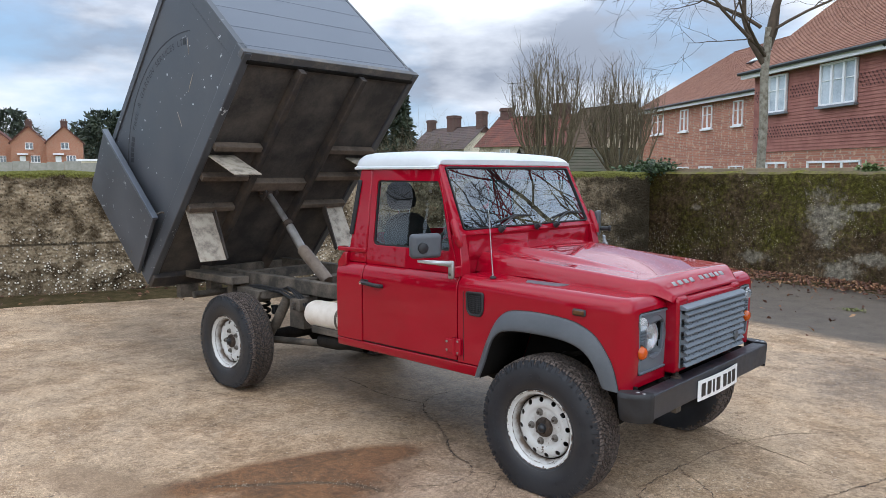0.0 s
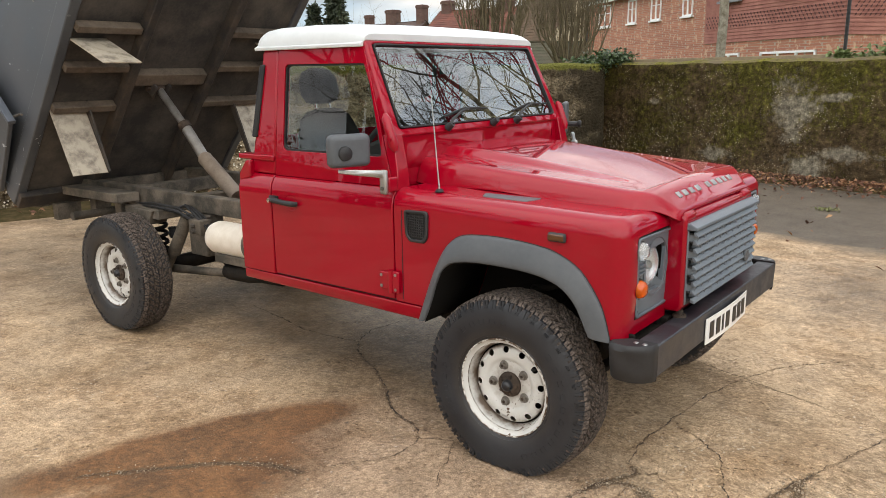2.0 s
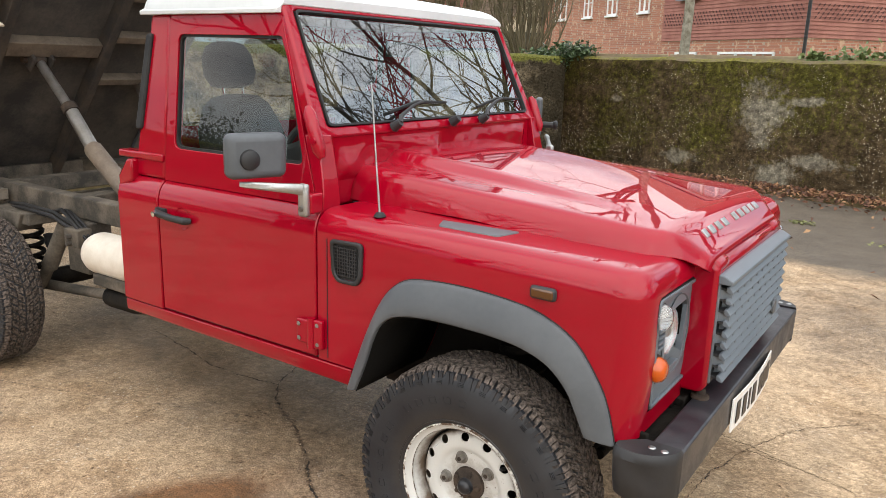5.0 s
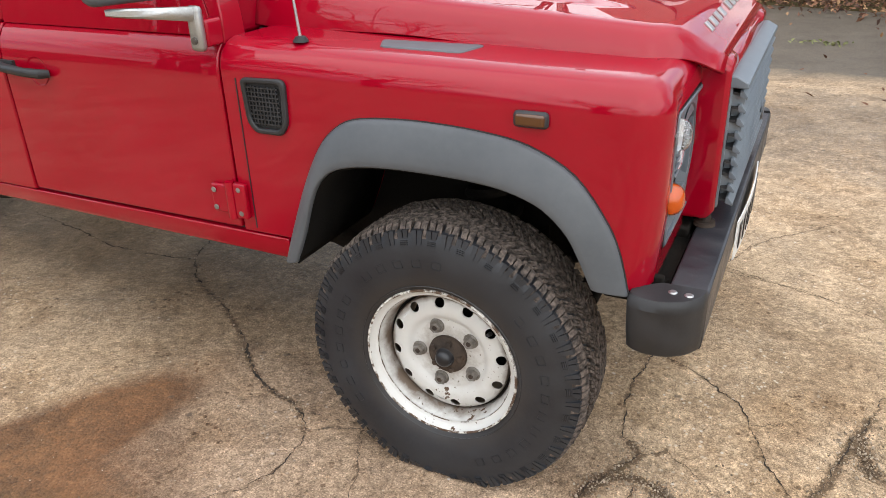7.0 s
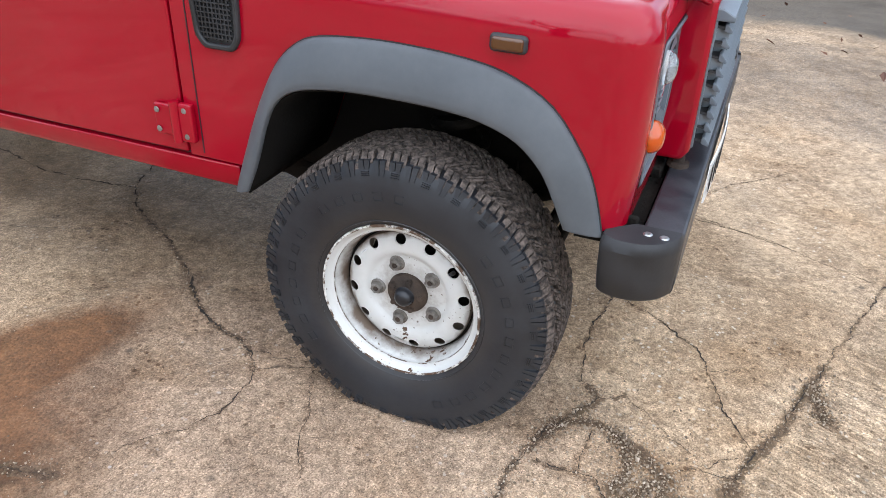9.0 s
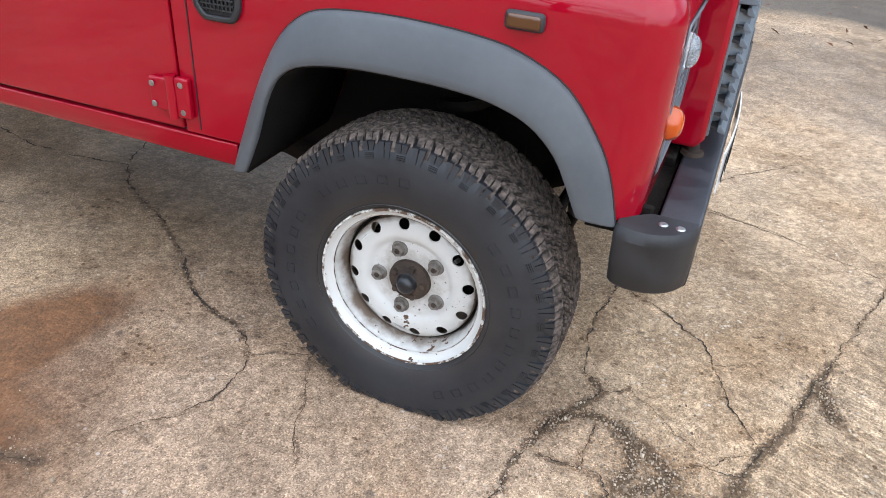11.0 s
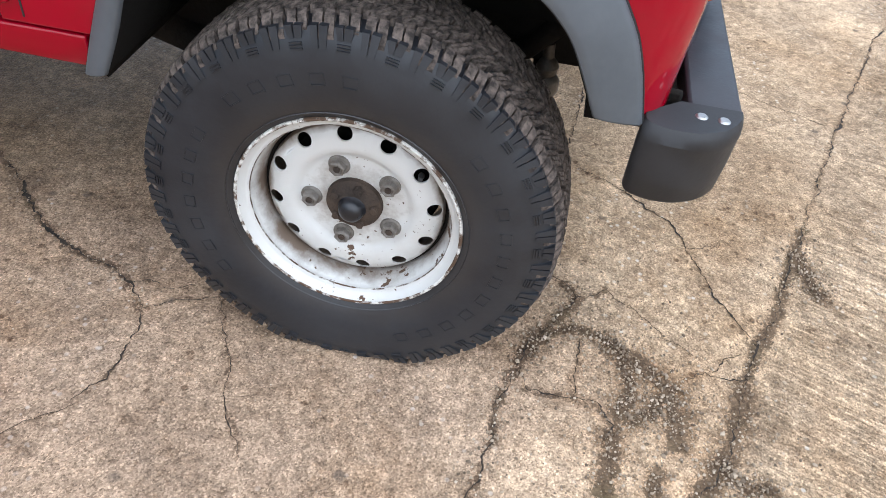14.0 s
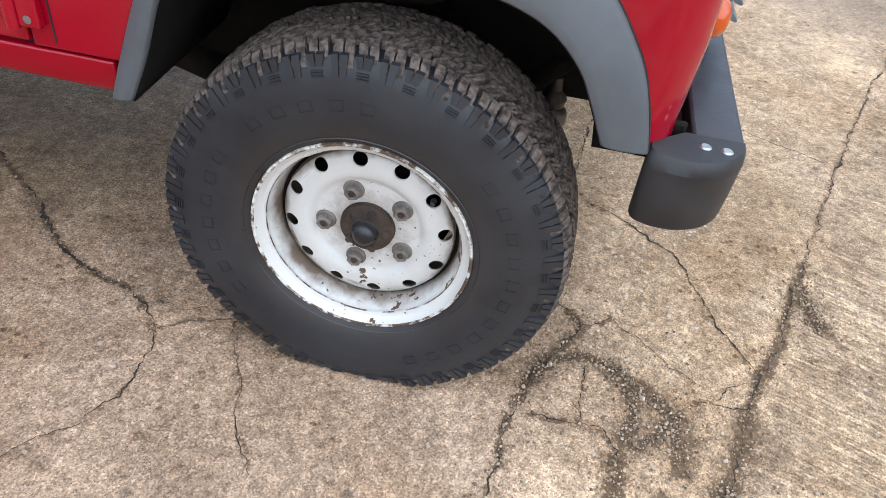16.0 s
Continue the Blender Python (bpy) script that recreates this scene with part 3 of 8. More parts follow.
bm = bmesh.new()
xs = [-0.672 + 1.21 * k / 60 for k in range(61)]
vs_ = [math.sin(math.pi / 2 * (-1 + 2 * k / 64)) for k in range(65)]
add_loft(bm, [[(x, v * bonnet_w(x), bonnet_z(x, v)) for v in vs_] for x in xs], closed=False, caps=False)
bonnet = part("bonnet", bm, PAINT, truck)
thick(bonnet, 0.012)
# black strip under each long edge, drawing the shaded gap there
for s in (-1, 1):
    part("bonnet_gap_shade", tube([(x, s * (bonnet_w(x) - 0.003), bonnet_z(x, s) - 0.011) for x in xs[1:52:3]], 0.006, 8), RUBBER, bonnet, "dark strip that draws the shaded gap under the bonnet edge")
# silver lettering along the nose stands as plain blocks
y = -0.335
for k, w in enumerate((0.045, 0.055, 0.055, 0.055, None, 0.055, 0.058, 0.055, 0.045, 0.055)):
    if w is None:
        y += 0.05
        continue
    x0, z0 = 0.478, bonnet_z(0.478, y / bonnet_w(0.478))
    dip = math.atan2(bonnet_z(0.460, y / bonnet_w(0.46)) - bonnet_z(0.496, y / bonnet_w(0.496)), 0.036)
    m = Matrix.Translation((x0, y + w / 2, z0 + 0.003)) @ Euler((0, dip, 0)).to_matrix().to_4x4()
    soften(part("emblem_block", box((-0.014, -w * 0.36, -0.004), (0.014, w * 0.36, 0.002), m), ALLOY, bonnet, "silver raised block"), 0.002)
    y += w + 0.016
# black panels on the wing tops
for s in (-1, 1):
    o = rounded([(-0.235, s * 0.64), (0.02, s * 0.60), (0.0, s * 0.70), (-0.20, s * 0.715)], 0.015)
    bm = bmesh.new()
    add_prism(bm, o, lambda x, y: (x, y, 1.095), lambda x, y: (x, y, 1.113 - 0.027 * (x + 0.3)))
    soften(part("wing_top_pad", bm, GREY_PLASTIC, truck, "grey plastic wing top pad"), 0.003)

# radiator grille with its surround
sur = part("grille_surround", prism_y([(0.44, 0.665), (0.44, 1.062), (0.530, 1.062), (0.552, 1.045), (0.552, 0.690), (0.536, 0.665)], -0.415, 0.415), PAINT, truck)
soften(sur, 0.012, 3)
for s in (-1, 1):
    bm = bmesh.new()
    add_prism(bm, [(0.50, 1.03), (0.553, 1.03), (0.553, 1.055), (0.535, 1.070), (0.50, 1.072)], lambda x, z: (x, s * 0.30, z), lambda x, z: (x, s * 0.405, z))
    soften(part("surround_ear", bm, PAINT, sur), 0.010, 3)
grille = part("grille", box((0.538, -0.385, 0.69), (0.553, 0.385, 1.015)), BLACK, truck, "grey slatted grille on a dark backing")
GZ0, GZ1, GN = 0.712, 0.980, 9
GP = (GZ1 - GZ0) / (GN - 1)
for k in range(GN):
    z = GZ0 + GP * k
    # black piece behind each slat: the gap's shade put into colour
    part("slat_gap_shade", prism_y([(0.553, z + 0.001), (0.553, z + 0.007), (0.576, z + 0.004), (0.576, z - 0.002)], -0.386, 0.386), BLACK, grille)
    sl = prism_y([(0.573, z + 0.011), (0.579, z + 0.011), (0.592, z - 0.005), (0.590, z - 0.010), (0.573, z - 0.005)], -0.388, 0.388)
    soften(part("slat", sl, SILVER_GREY, grille), 0.0015)
for j in range(GN - 1):
    for k in range(-1, 10):
        y, z = -0.352 + 0.078 * k + (0.039 if j % 2 else 0.0), GZ0 + GP * j
        y0, y1 = max(-0.386, y - 0.003), y + 0.030
        if y1 < -0.37 or y1 > 0.385:
            continue
        bm = bmesh.new()
        add_prism(bm, [(0.556, y0), (0.584, y1 - 0.005), (0.584, y1), (0.556, y1)], lambda x, q: (x, q, z), lambda x, q: (x, q, z + GP + 0.001))
        part("grille_rib", bm, SILVER_GREY, grille)
soften(part("grille_top_rail", prism_y([(0.548, 0.998), (0.548, 1.025), (0.564, 1.025), (0.592, 1.010), (0.592, 0.998)], -0.402, 0.402), SILVER_GREY, grille), 0.003)
for s in (-1, 1):
    soften(part("grille_end", box((0.548, s * 0.390 - 0.006, 0.695), (0.557, s * 0.390 + 0.006, 1.02)), SILVER_GREY, grille), 0.003)
part("grille_badge", lathe([(0, 0.006), (0.026, 0.005), (0.028, 0.0)], (0.590, 0.26, 0.775), (1, 0, 0), 20), GREY_PLASTIC, grille, "small oval grey badge")

# lamp panels
for s in (-1, 1):
    X0 = FRONT + 0.004
    to_front = lambda y, z, d: (X0 - d - 0.010 * sm((0.80 - z) / 0.16), s * y, z)
    o = rounded([(0.378, 0.700), (0.700, 0.700), (0.712, 1.012), (0.372, 1.006)], [0.02, 0.030, 0.022, 0.02], 11)
    o2 = [(0.5 * (0.378 + 0.700) + 0.93 * (y - 0.539), 0.855 + 0.93 * (z - 0.855)) for y, z in o]
    c = (0.530, 0.874)
    hole = [(c[0] + 0.108 * math.cos(a), c[1] + 0.116 * math.sin(a)) for a in (math.atan2(p[1] - c[1], p[0] - c[0]) for p in o2)]
    # raised rim, then the sunk face with its round opening
    lp = part("lamp_panel", ring(o, o2, to_front, 0.014), SILVER_GREY, truck, "grey plastic lamp surround")
    soften(lp, 0.004, 3)
    soften(part("panel_face", ring(o2, hole, lambda y, z, d: to_front(y, z, d + 0.009), 0.02), SILVER_GREY, lp), 0.003)
    o3 = [(0.539 + 1.018 * (y - 0.539), 0.855 + 1.018 * (z - 0.855)) for y, z in o]
    part("lamp_panel_edge", ring(o3, o, lambda y, z, d: to_front(y, z, d + 0.003), 0.012), RUBBER, lp, "black edge seal")
    part("headlamp_cup", lathe([(0.114, -0.006), (0.108, -0.010), (0.103, -0.034), (0.094, -0.046), (0.080, -0.050)], (X0, s * c[0], c[1]), (1, 0, 0), 40), GREY_PLASTIC, lp, "deep dark grey headlamp well")
    hl = part("headlamp", lathe([(0.0, -0.010), (0.03, -0.012), (0.06, -0.020), (0.080, -0.032), (0.086, -0.046), (0.086, -0.052)], (X0, s * c[0], c[1]), (1, 0, 0), 40), CLEAR_LENS, lp, "round clear headlamp lens")
    part("headlamp_bowl", lathe([(0.084, -0.040), (0.066, -0.058), (0.04, -0.072), (0.0, -0.078)], (X0, s * c[0], c[1]), (1, 0, 0), 32), REFLECTOR, hl, "bright headlamp reflector")
    part("bulb_shield", lathe([(0.0, -0.040), (0.013, -0.042), (0.016, -0.050), (0.012, -0.075)], (X0, s * c[0], c[1]), (1, 0, 0), 20), ALLOY, hl)
    for z, mt, nm, lb in ((0.960, CLEAR_LENS, "side_lamp", "round clear side lamp"), (0.815, AMBER, "indicator", "round amber indicator lamp")):
        xb = X0 - 0.010
        la = part(nm, lathe([(0.0, 0.034), (0.010, 0.0335), (0.020, 0.031), (0.028, 0.025), (0.034, 0.014), (0.036, 0.0)], (xb, s * 0.679, z), (1, 0, 0), 28), mt, lp, lb)
        part("lamp_base", lathe([(0.036, 0.006), (0.039, 0.006), (0.041, 0.0)], (xb, s * 0.679, z), (1, 0, 0), 28), BLACK, la)
        part("lamp_reflector", lathe([(0.033, 0.006), (0.022, 0.002), (0.0, 0.001)], (xb, s * 0.679, z), (1, 0, 0), 24), REFLECTOR, la)
        # moulded flutes across the lens
        for k in range(-3, 4):
            zz = z + 0.0085 * k
            hw = math.sqrt(max(0.0, 0.033 ** 2 - (zz - z) ** 2))
            part("lens_flute", tube([(xb + 0.034 * math.sqrt(max(0.0, 1 - (q * q + (zz - z) ** 2) / 0.0355 ** 2)) - 0.0008, s * (0.679 + q), zz) for q in (hw * u for u in (-0.85, -0.5, 0.0, 0.5, 0.85))], 0.0013, 5), mt, la)
    for k in range(4):
        soften(part("louvre", box((X0 - 0.012, s * 0.672 - 0.022, 0.868 + 0.016 * k), (X0 + 0.001, s * 0.672 + 0.022, 0.876 + 0.016 * k)), SILVER_GREY, lp), 0.002)
    for y, z in ((0.395, 0.985), (0.395, 0.725), (0.68, 0.725)):
        part("panel_screw", lathe([(0, 0.002), (0.006, 0.001), (0.007, 0)], (X0 - 0.010, s * y, z), (1, 0, 0), 10), BLACK, lp)

# wing vents and side repeaters
for s in (-1, 1):
    to_side = lambda x, z, d: (x, s * (SIDE + 0.012 - d), z)
    o = rounded([(-0.542, 1.034), (-0.408, 1.038), (-0.413, 0.925), (-0.432, 0.897), (-0.512, 0.897), (-0.535, 0.925)], [0.016, 0.022, 0.014, 0.012, 0.012, 0.014])
    i = [(-0.477 + 0.80 * (x + 0.477), 0.968 + 0.82 * (z - 0.968)) for x, z in o]
    vt = part("wing_vent", ring(o, i, to_side, 0.014), BLACK, truck, "black plastic air intake grille")
    soften(vt, 0.004)
    bm = bmesh.new()
    bm.faces.new([bm.verts.new((x, s * (SIDE + 0.001), z)) for x, z in i])
    part("vent_back", bm, RUBBER, vt)
    for k in range(9):
        x = -0.523 + 0.0103 * k
        part("vent_bar", box((x - 0.0016, s * 0.814 - 0.002, 0.918), (x + 0.0016, s * 0.814 + 0.002, 1.015)), BLACK, vt)
    for k in range(9):
        z = 0.922 + 0.0112 * k
        part("vent_bar", box((-0.535, s * 0.815 - 0.002, z - 0.0016), (-0.432, s * 0.815 + 0.002, z + 0.0016)), BLACK, vt)
    rp = part("side_repeater", box((0.173, s * 0.816 - 0.010, 0.985), (0.250, s * 0.816 + 0.010, 1.021)), BLACK, truck, "smoked amber side repeater lamp")
    soften(rp, 0.012, 4)
    soften(part("repeater_lens", box((0.179, s * 0.824 - 0.006, 0.990), (0.244, s * 0.824 + 0.006, 1.016)), SMOKED_AMBER, rp), 0.009, 4)

# bumper: steel beam, plastic end caps, bolts, plate
bump_beam = part("bumper", box((0.512, -0.748, 0.514), (0.597, 0.748, 0.638)), BUMPER_STEEL, truck, "scuffed black steel front bumper")
soften(bump_beam, 0.006)
for s in (-1, 1):
    top = [(0.438, 0.800), (0.497, 0.748), (0.598, 0.744), (0.594, 0.778), (0.568, 0.818), (0.52, 0.843), (0.47, 0.844), (0.438, 0.828)]
    top = rounded(top, [0.008, 0.008, 0.004, 0.012, 0.02, 0.02, 0.02, 0.012], 3)
    bm = bmesh.new()
    secs = []
    for z, k, dy in ((0.496, 0.93, -0.030), (0.506, 0.975, -0.022), (0.560, 0.995, -0.010), (0.612, 1.0, -0.004), (0.622, 1.0, 0.0), (0.637, 0.985, -0.004), (0.645, 0.94, -0.008)):
        secs.append([(0.52 + k * (x - 0.52), s * max(0.744, 0.80 + k * (y - 0.80) + dy), z) for x, y in top])
    add_loft(bm, secs)
    cap = part("bumper_end_cap", bm, BLACK, bump_beam, "moulded black plastic bumper end cap")
    soften(cap, 0.005, 3, 50)
    for x, y in ((0.527, 0.780), (0.561, 0.782)):
        part("cap_bolt", lathe([(0, 0.006), (0.007, 0.006), (0.012, 0.002), (0.012, -0.004)], (x, s * y, 0.6415), (0, 0, 1), 16), ALLOY, cap, "bright domed bolt")
soften(part("tow_bracket", box((0.50, -0.36, 0.44), (0.53, -0.30, 0.52)), CHASSIS, bump_beam), 0.004)
bm = bmesh.new()
add_loft(bm, [[(0.5995 + 0.012 * math.cos(y * 5.5) + d, y, z) for d, z in ((0, 0.497), (0.004, 0.497), (0.004, 0.608), (0, 0.608))] for y in [-0.262 + 0.524 * k / 16 for k in range(17)]])
plate = part("number_plate", bm, PLATE, truck, "white number plate with plain dark bars")
for k, y in enumerate((-0.205, -0.138, -0.085, -0.028, 0.062, 0.128, 0.195)):
    w = 0.010 if k == 2 else 0.023
    part("character_bar", box((0.6035 + 0.012 * math.cos(y * 5.5), y - w, 0.517), (0.6055 + 0.012 * math.cos(y * 5.5), y + w, 0.588)), INK, plate, "plain black bar")

# added box: closes the view to the ground, black for the void's shade
part("void_filler", box((0.36, -0.70, 0.56), (0.505, 0.70, 0.612)), DARK, truck, "black filler box for the shaded void behind the bumper")
soften(part("tie_down_hook", box((0.455, -0.735, 0.612), (0.500, -0.722, 0.655)), DARK, truck, "black steel lashing bracket"), 0.006)
part("radiator_mount", lathe([(0.0, 0.03), (0.014, 0.03), (0.016, 0.012), (0.026, 0.010), (0.028, 0.0)], (0.530, -0.375, 0.638), (0, 0, 1), 16), RUST, truck, "rusty rubber mount")

# mirrors on alloy arms: one faces back, the other is folded edge on
for s in (-1, 1):
    hb = part("mirror_bracket", box((-0.640, s * 0.808 - 0.030, 1.105), (-0.604, s * 0.808 + 0.030, 1.170)), PAINT, truck)
    soften(hb, 0.008, 3)
    m = pose(-0.755, -0.925, 1.290, 0, 0, -20) if s < 0 else pose(-0.748, 0.952, 1.325, 0, 0, 26)
    hw = 0.098 if s < 0 else 0.09
    to = m @ (Vector((0.036, -0.045, -0.088)) if s < 0 else Vector((0.05, -0.02, -0.095)))
    bm = bmesh.new()
    a0 = Vector((-0.622, s * 0.852, 1.186))
    d = (to - a0).normalized()
    up, out = Vector((0, 0, 1)), d.cross(Vector((0, 0, 1)))
    secs = []
    for t, w_, h_ in ((-0.04, 0.010, 0.010), (0.0, 0.013, 0.017), (0.35, 0.010, 0.014), (0.8, 0.010, 0.011), (1.0, 0.014, 0.009), (1.12, 0.010, 0.007)):
        c_ = a0.lerp(to, t)
        secs.append([c_ + out * w_ * u + up * h_ * v for u, v in ((-1, -0.6), (-0.6, -1), (0.6, -1), (1, -0.6), (1, 0.6), (0.6, 1), (-0.6, 1), (-1, 0.6))])
    add_loft(bm, secs)
    arm = part("mirror_arm", bm, ALLOY, truck, "cast alloy mirror arm")
    soften(part("arm_foot", box((-0.642, s * 0.850 - 0.012, 1.098), (-0.602, s * 0.850 + 0.012, 1.205)), ALLOY, arm), 0.011, 3)
    part("foot_bolt", lathe([(0, 0.006), (0.008, 0.005), (0.009, 0.0)], (-0.622, s * 0.862, 1.125), (0, s, 0), 12), STEEL, arm)
    hd = part("mirror_head", box((-0.030, -hw, -0.074), (0.032, hw, 0.068), m) if s < 0 else box((-0.016, -hw, -0.09), (0.018, hw, 0.10), m), GREY_PLASTIC, truck, "dark grey plastic door mirror" if s < 0 else "dark grey door mirror folded edge on")
    soften(hd, 0.026 if s < 0 else 0.014, 5)
    part("mirror_pivot", lathe([(0, 0.018), (0.020, 0.017), (0.030, 0.012), (0.033, 0.0)] if s < 0 else [(0, 0.085), (0.018, 0.084), (0.024, 0.076), (0.022, 0.066), (0.016, 0.060), (0.016, 0.0)], m @ (Vector((0.030, -0.030, -0.012)) if s < 0 else Vector((0.016, 0.0, -0.035))), m.to_3x3() @ Vector((1, 0, 0)), 20), BLACK, hd)
    part("mirror_glass", box((-0.034, -hw * 0.85, -0.064), (-0.029, hw * 0.85, 0.058), m) if s < 0 else box((-0.020, -hw * 0.85, -0.08), (-0.015, hw * 0.85, 0.09), m), CHROME, hd, "mirror glass")

# whip aerial on the wing
part("aerial", tube([(-0.400, -0.745, 1.12), (-0.415, -0.742, 1.25), (-0.445, -0.735, 1.52)], [0.004, 0.003, 0.0018], 6), ALLOY, truck, "thin whip aerial")
part("aerial_base", lathe([(0, 0.014), (0.012, 0.012), (0.018, 0.004), (0.02, 0)], (-0.400, -0.745, 1.115), (0, 0, 1), 16), RUBBER, truck)

# cabin
part("cab_floor", box((-1.66, -0.76, 0.60), (-0.62, 0.76, 0.64)), DARK, truck)
dash = part("dashboard", prism_y([(-0.745, 1.02), (-0.745, 1.305), (-0.80, 1.315), (-0.93, 1.27), (-0.95, 1.18), (-0.86, 1.02)], -0.70, 0.70), DASH, truck, "dark plastic dashboard")
soften(dash, 0.02, 3)
soften(part("bulkhead", box((-0.74, -0.74, 0.62), (-0.68, 0.74, 1.16)), DARK, truck), 0.01)
def cushion(rows, m):
    """A padded block through rows of (height, half width, half depth, lean)."""
    bm = bmesh.new()
    secs = []
    for h, w_, d_, x_ in rows:
        ring_ = []
        for k in range(24):
            q = 2 * math.pi * k / 24
            c_, s_ = math.cos(q), math.sin(q)
            ring_.append(m @ Vector((x_ + d_ * math.copysign(abs(c_) ** 0.55, c_) * (1 + 0.18 * abs(s_) ** 3), w_ * math.copysign(abs(s_) ** 0.55, s_), h)))
        secs.append(ring_)
    add_loft(bm, secs)
    return bm


for y in (-0.40, 0.40):
    m = pose(-1.34, y, 0.97, 0, -14, 0)
    st = part("seat", cushion([(-0.16, 0.20, 0.20, 0.15), (-0.13, 0.225, 0.225, 0.15), (-0.03, 0.23, 0.23, 0.15), (0.0, 0.20, 0.21, 0.15), (0.01, 0.14, 0.16, 0.15)], pose(-1.34, y, 0.97)), SEAT, truck, "dark cloth cab seat")
    part("seat_back", cushion([(-0.04, 0.17, 0.05, 0.0), (0.0, 0.205, 0.072, 0.0), (0.18, 0.215, 0.072, 0.01), (0.34, 0.195, 0.060, 0.0), (0.43, 0.155, 0.050, 0.0), (0.465, 0.11, 0.036, 0.0), (0.475, 0.06, 0.018, 0.0)], m), SEAT, st)
    part("headrest", cushion([(0.505, 0.06, 0.020, 0.0), (0.515, 0.095, 0.038, 0.0), (0.56, 0.115, 0.048, 0.0), (0.63, 0.110, 0.046, 0.0), (0.675, 0.085, 0.036, 0.0), (0.69, 0.05, 0.016, 0.0)], m), SEAT, st)
    for d in (-0.05, 0.05):
        part("headrest_post", tube([m @ Vector((0, d, 0.44)), m @ Vector((0, d, 0.53))], 0.006, 8), CHROME, st, "chrome headrest post")
bm = bmesh.new()
ring_m = Matrix.Translation((-1.015, -0.38, 1.235)) @ Euler((0, radians(-62), 0)).to_matrix().to_4x4()
add_tube(bm, [ring_m @ Vector((0.185 * math.cos(a), 0.185 * math.sin(a), 0)) for a in (2 * math.pi * k / 36 for k in range(37))], 0.014, 8, False)
wheel_ = part("steering_wheel", bm, BLACK, truck, "black steering wheel")
for a in (0.5, 2.6, 4.7):
    part("spoke", tube([ring_m @ Vector((0, 0, -0.03)), ring_m @ Vector((0.18 * math.cos(a), 0.18 * math.sin(a), 0))], [0.018, 0.010], 8), BLACK, wheel_)
part("steering_column", tube([ring_m @ Vector((0, 0, 0.0)), ring_m @ Vector((0, 0, -0.25))], [0.04, 0.035], 12), DASH, wheel_)
part("mirror_inside", box((-0.90, -0.10, 1.60), (-0.88, 0.10, 1.66)), BLACK, truck)

# ---- wheels ----
RIM_PAINT = principled("chipped_white_wheel_paint", (0.62, 0.63, 0.63), 0.42)
rf = calc(RIM_PAINT, "ADD", calc(RIM_PAINT, "MULTIPLY", noise_tex(RIM_PAINT, 26.0, 5.0), 0.65), calc(RIM_PAINT, "MULTIPLY", noise_tex(RIM_PAINT, 5.0, 3.0), 0.35))
chips = calc(RIM_PAINT, "MAXIMUM", ramp(RIM_PAINT, rf, (0.632, 0.0), (0.646, 1.0)), ramp(RIM_PAINT, calc(RIM_PAINT, "ADD", calc(RIM_PAINT, "MULTIPLY", noise_tex(RIM_PAINT, 85.0, 4.0, 0.6), 0.7), calc(RIM_PAINT, "MULTIPLY", noise_tex(RIM_PAINT, 11.0, 3.0), 0.3)), (0.640, 0.0), (0.654, 1.0)))
grime = ramp(RIM_PAINT, noise_tex(RIM_PAINT, 9.0, 6.0), (0.50, 0.0), (0.82, 0.42))
rx_, rz_ = axis(RIM_PAINT, 0), axis(RIM_PAINT, 2)
rr_ = calc(RIM_PAINT, "SQRT", calc(RIM_PAINT, "ADD", calc(RIM_PAINT, "MULTIPLY", rx_, rx_), calc(RIM_PAINT, "MULTIPLY", rz_, rz_)))
hub_dirt = ramp(RIM_PAINT, calc(RIM_PAINT, "ADD", calc(RIM_PAINT, "MULTIPLY", rr_, 5.0), calc(RIM_PAINT, "MULTIPLY", noise_tex(RIM_PAINT, 24.0, 6.0, 0.7), 0.9)), (0.55, 0.85), (0.90, 0.0))
# brown grime that bleeds out of the seam between disc and rim
off_seam = calc(RIM_PAINT, "ABSOLUTE", calc(RIM_PAINT, "SUBTRACT", rr_, 0.1705))
seam_dirt = ramp(RIM_PAINT, calc(RIM_PAINT, "ADD", calc(RIM_PAINT, "MULTIPLY", off_seam, 30.0), calc(RIM_PAINT, "MULTIPLY", noise_tex(RIM_PAINT, 14.0, 6.0, 0.65), 1.0)), (0.62, 0.95), (1.08, 0.0))
clean = blend(RIM_PAINT, grime, (0.545, 0.545, 0.525), (0.37, 0.33, 0.27))
clean = blend(RIM_PAINT, seam_dirt, clean, (0.115, 0.078, 0.052))
put(RIM_PAINT, "Base Color", blend(RIM_PAINT, chips, blend(RIM_PAINT, hub_dirt, clean, (0.20, 0.155, 0.115)), (0.085, 0.050, 0.030)))
put(RIM_PAINT, "Roughness", ramp(RIM_PAINT, chips, (0, 0.36), (1, 0.9)))
bump(RIM_PAINT, chips, -0.4, 0.002)
RIM_EDGE = worn("rusty_rim_edge", (0.60, 0.59, 0.55), (0.085, 0.050, 0.030), 42.0, (0.6, 0.9), low=0.44, high=0.53, relief=0.5, dist=0.002)


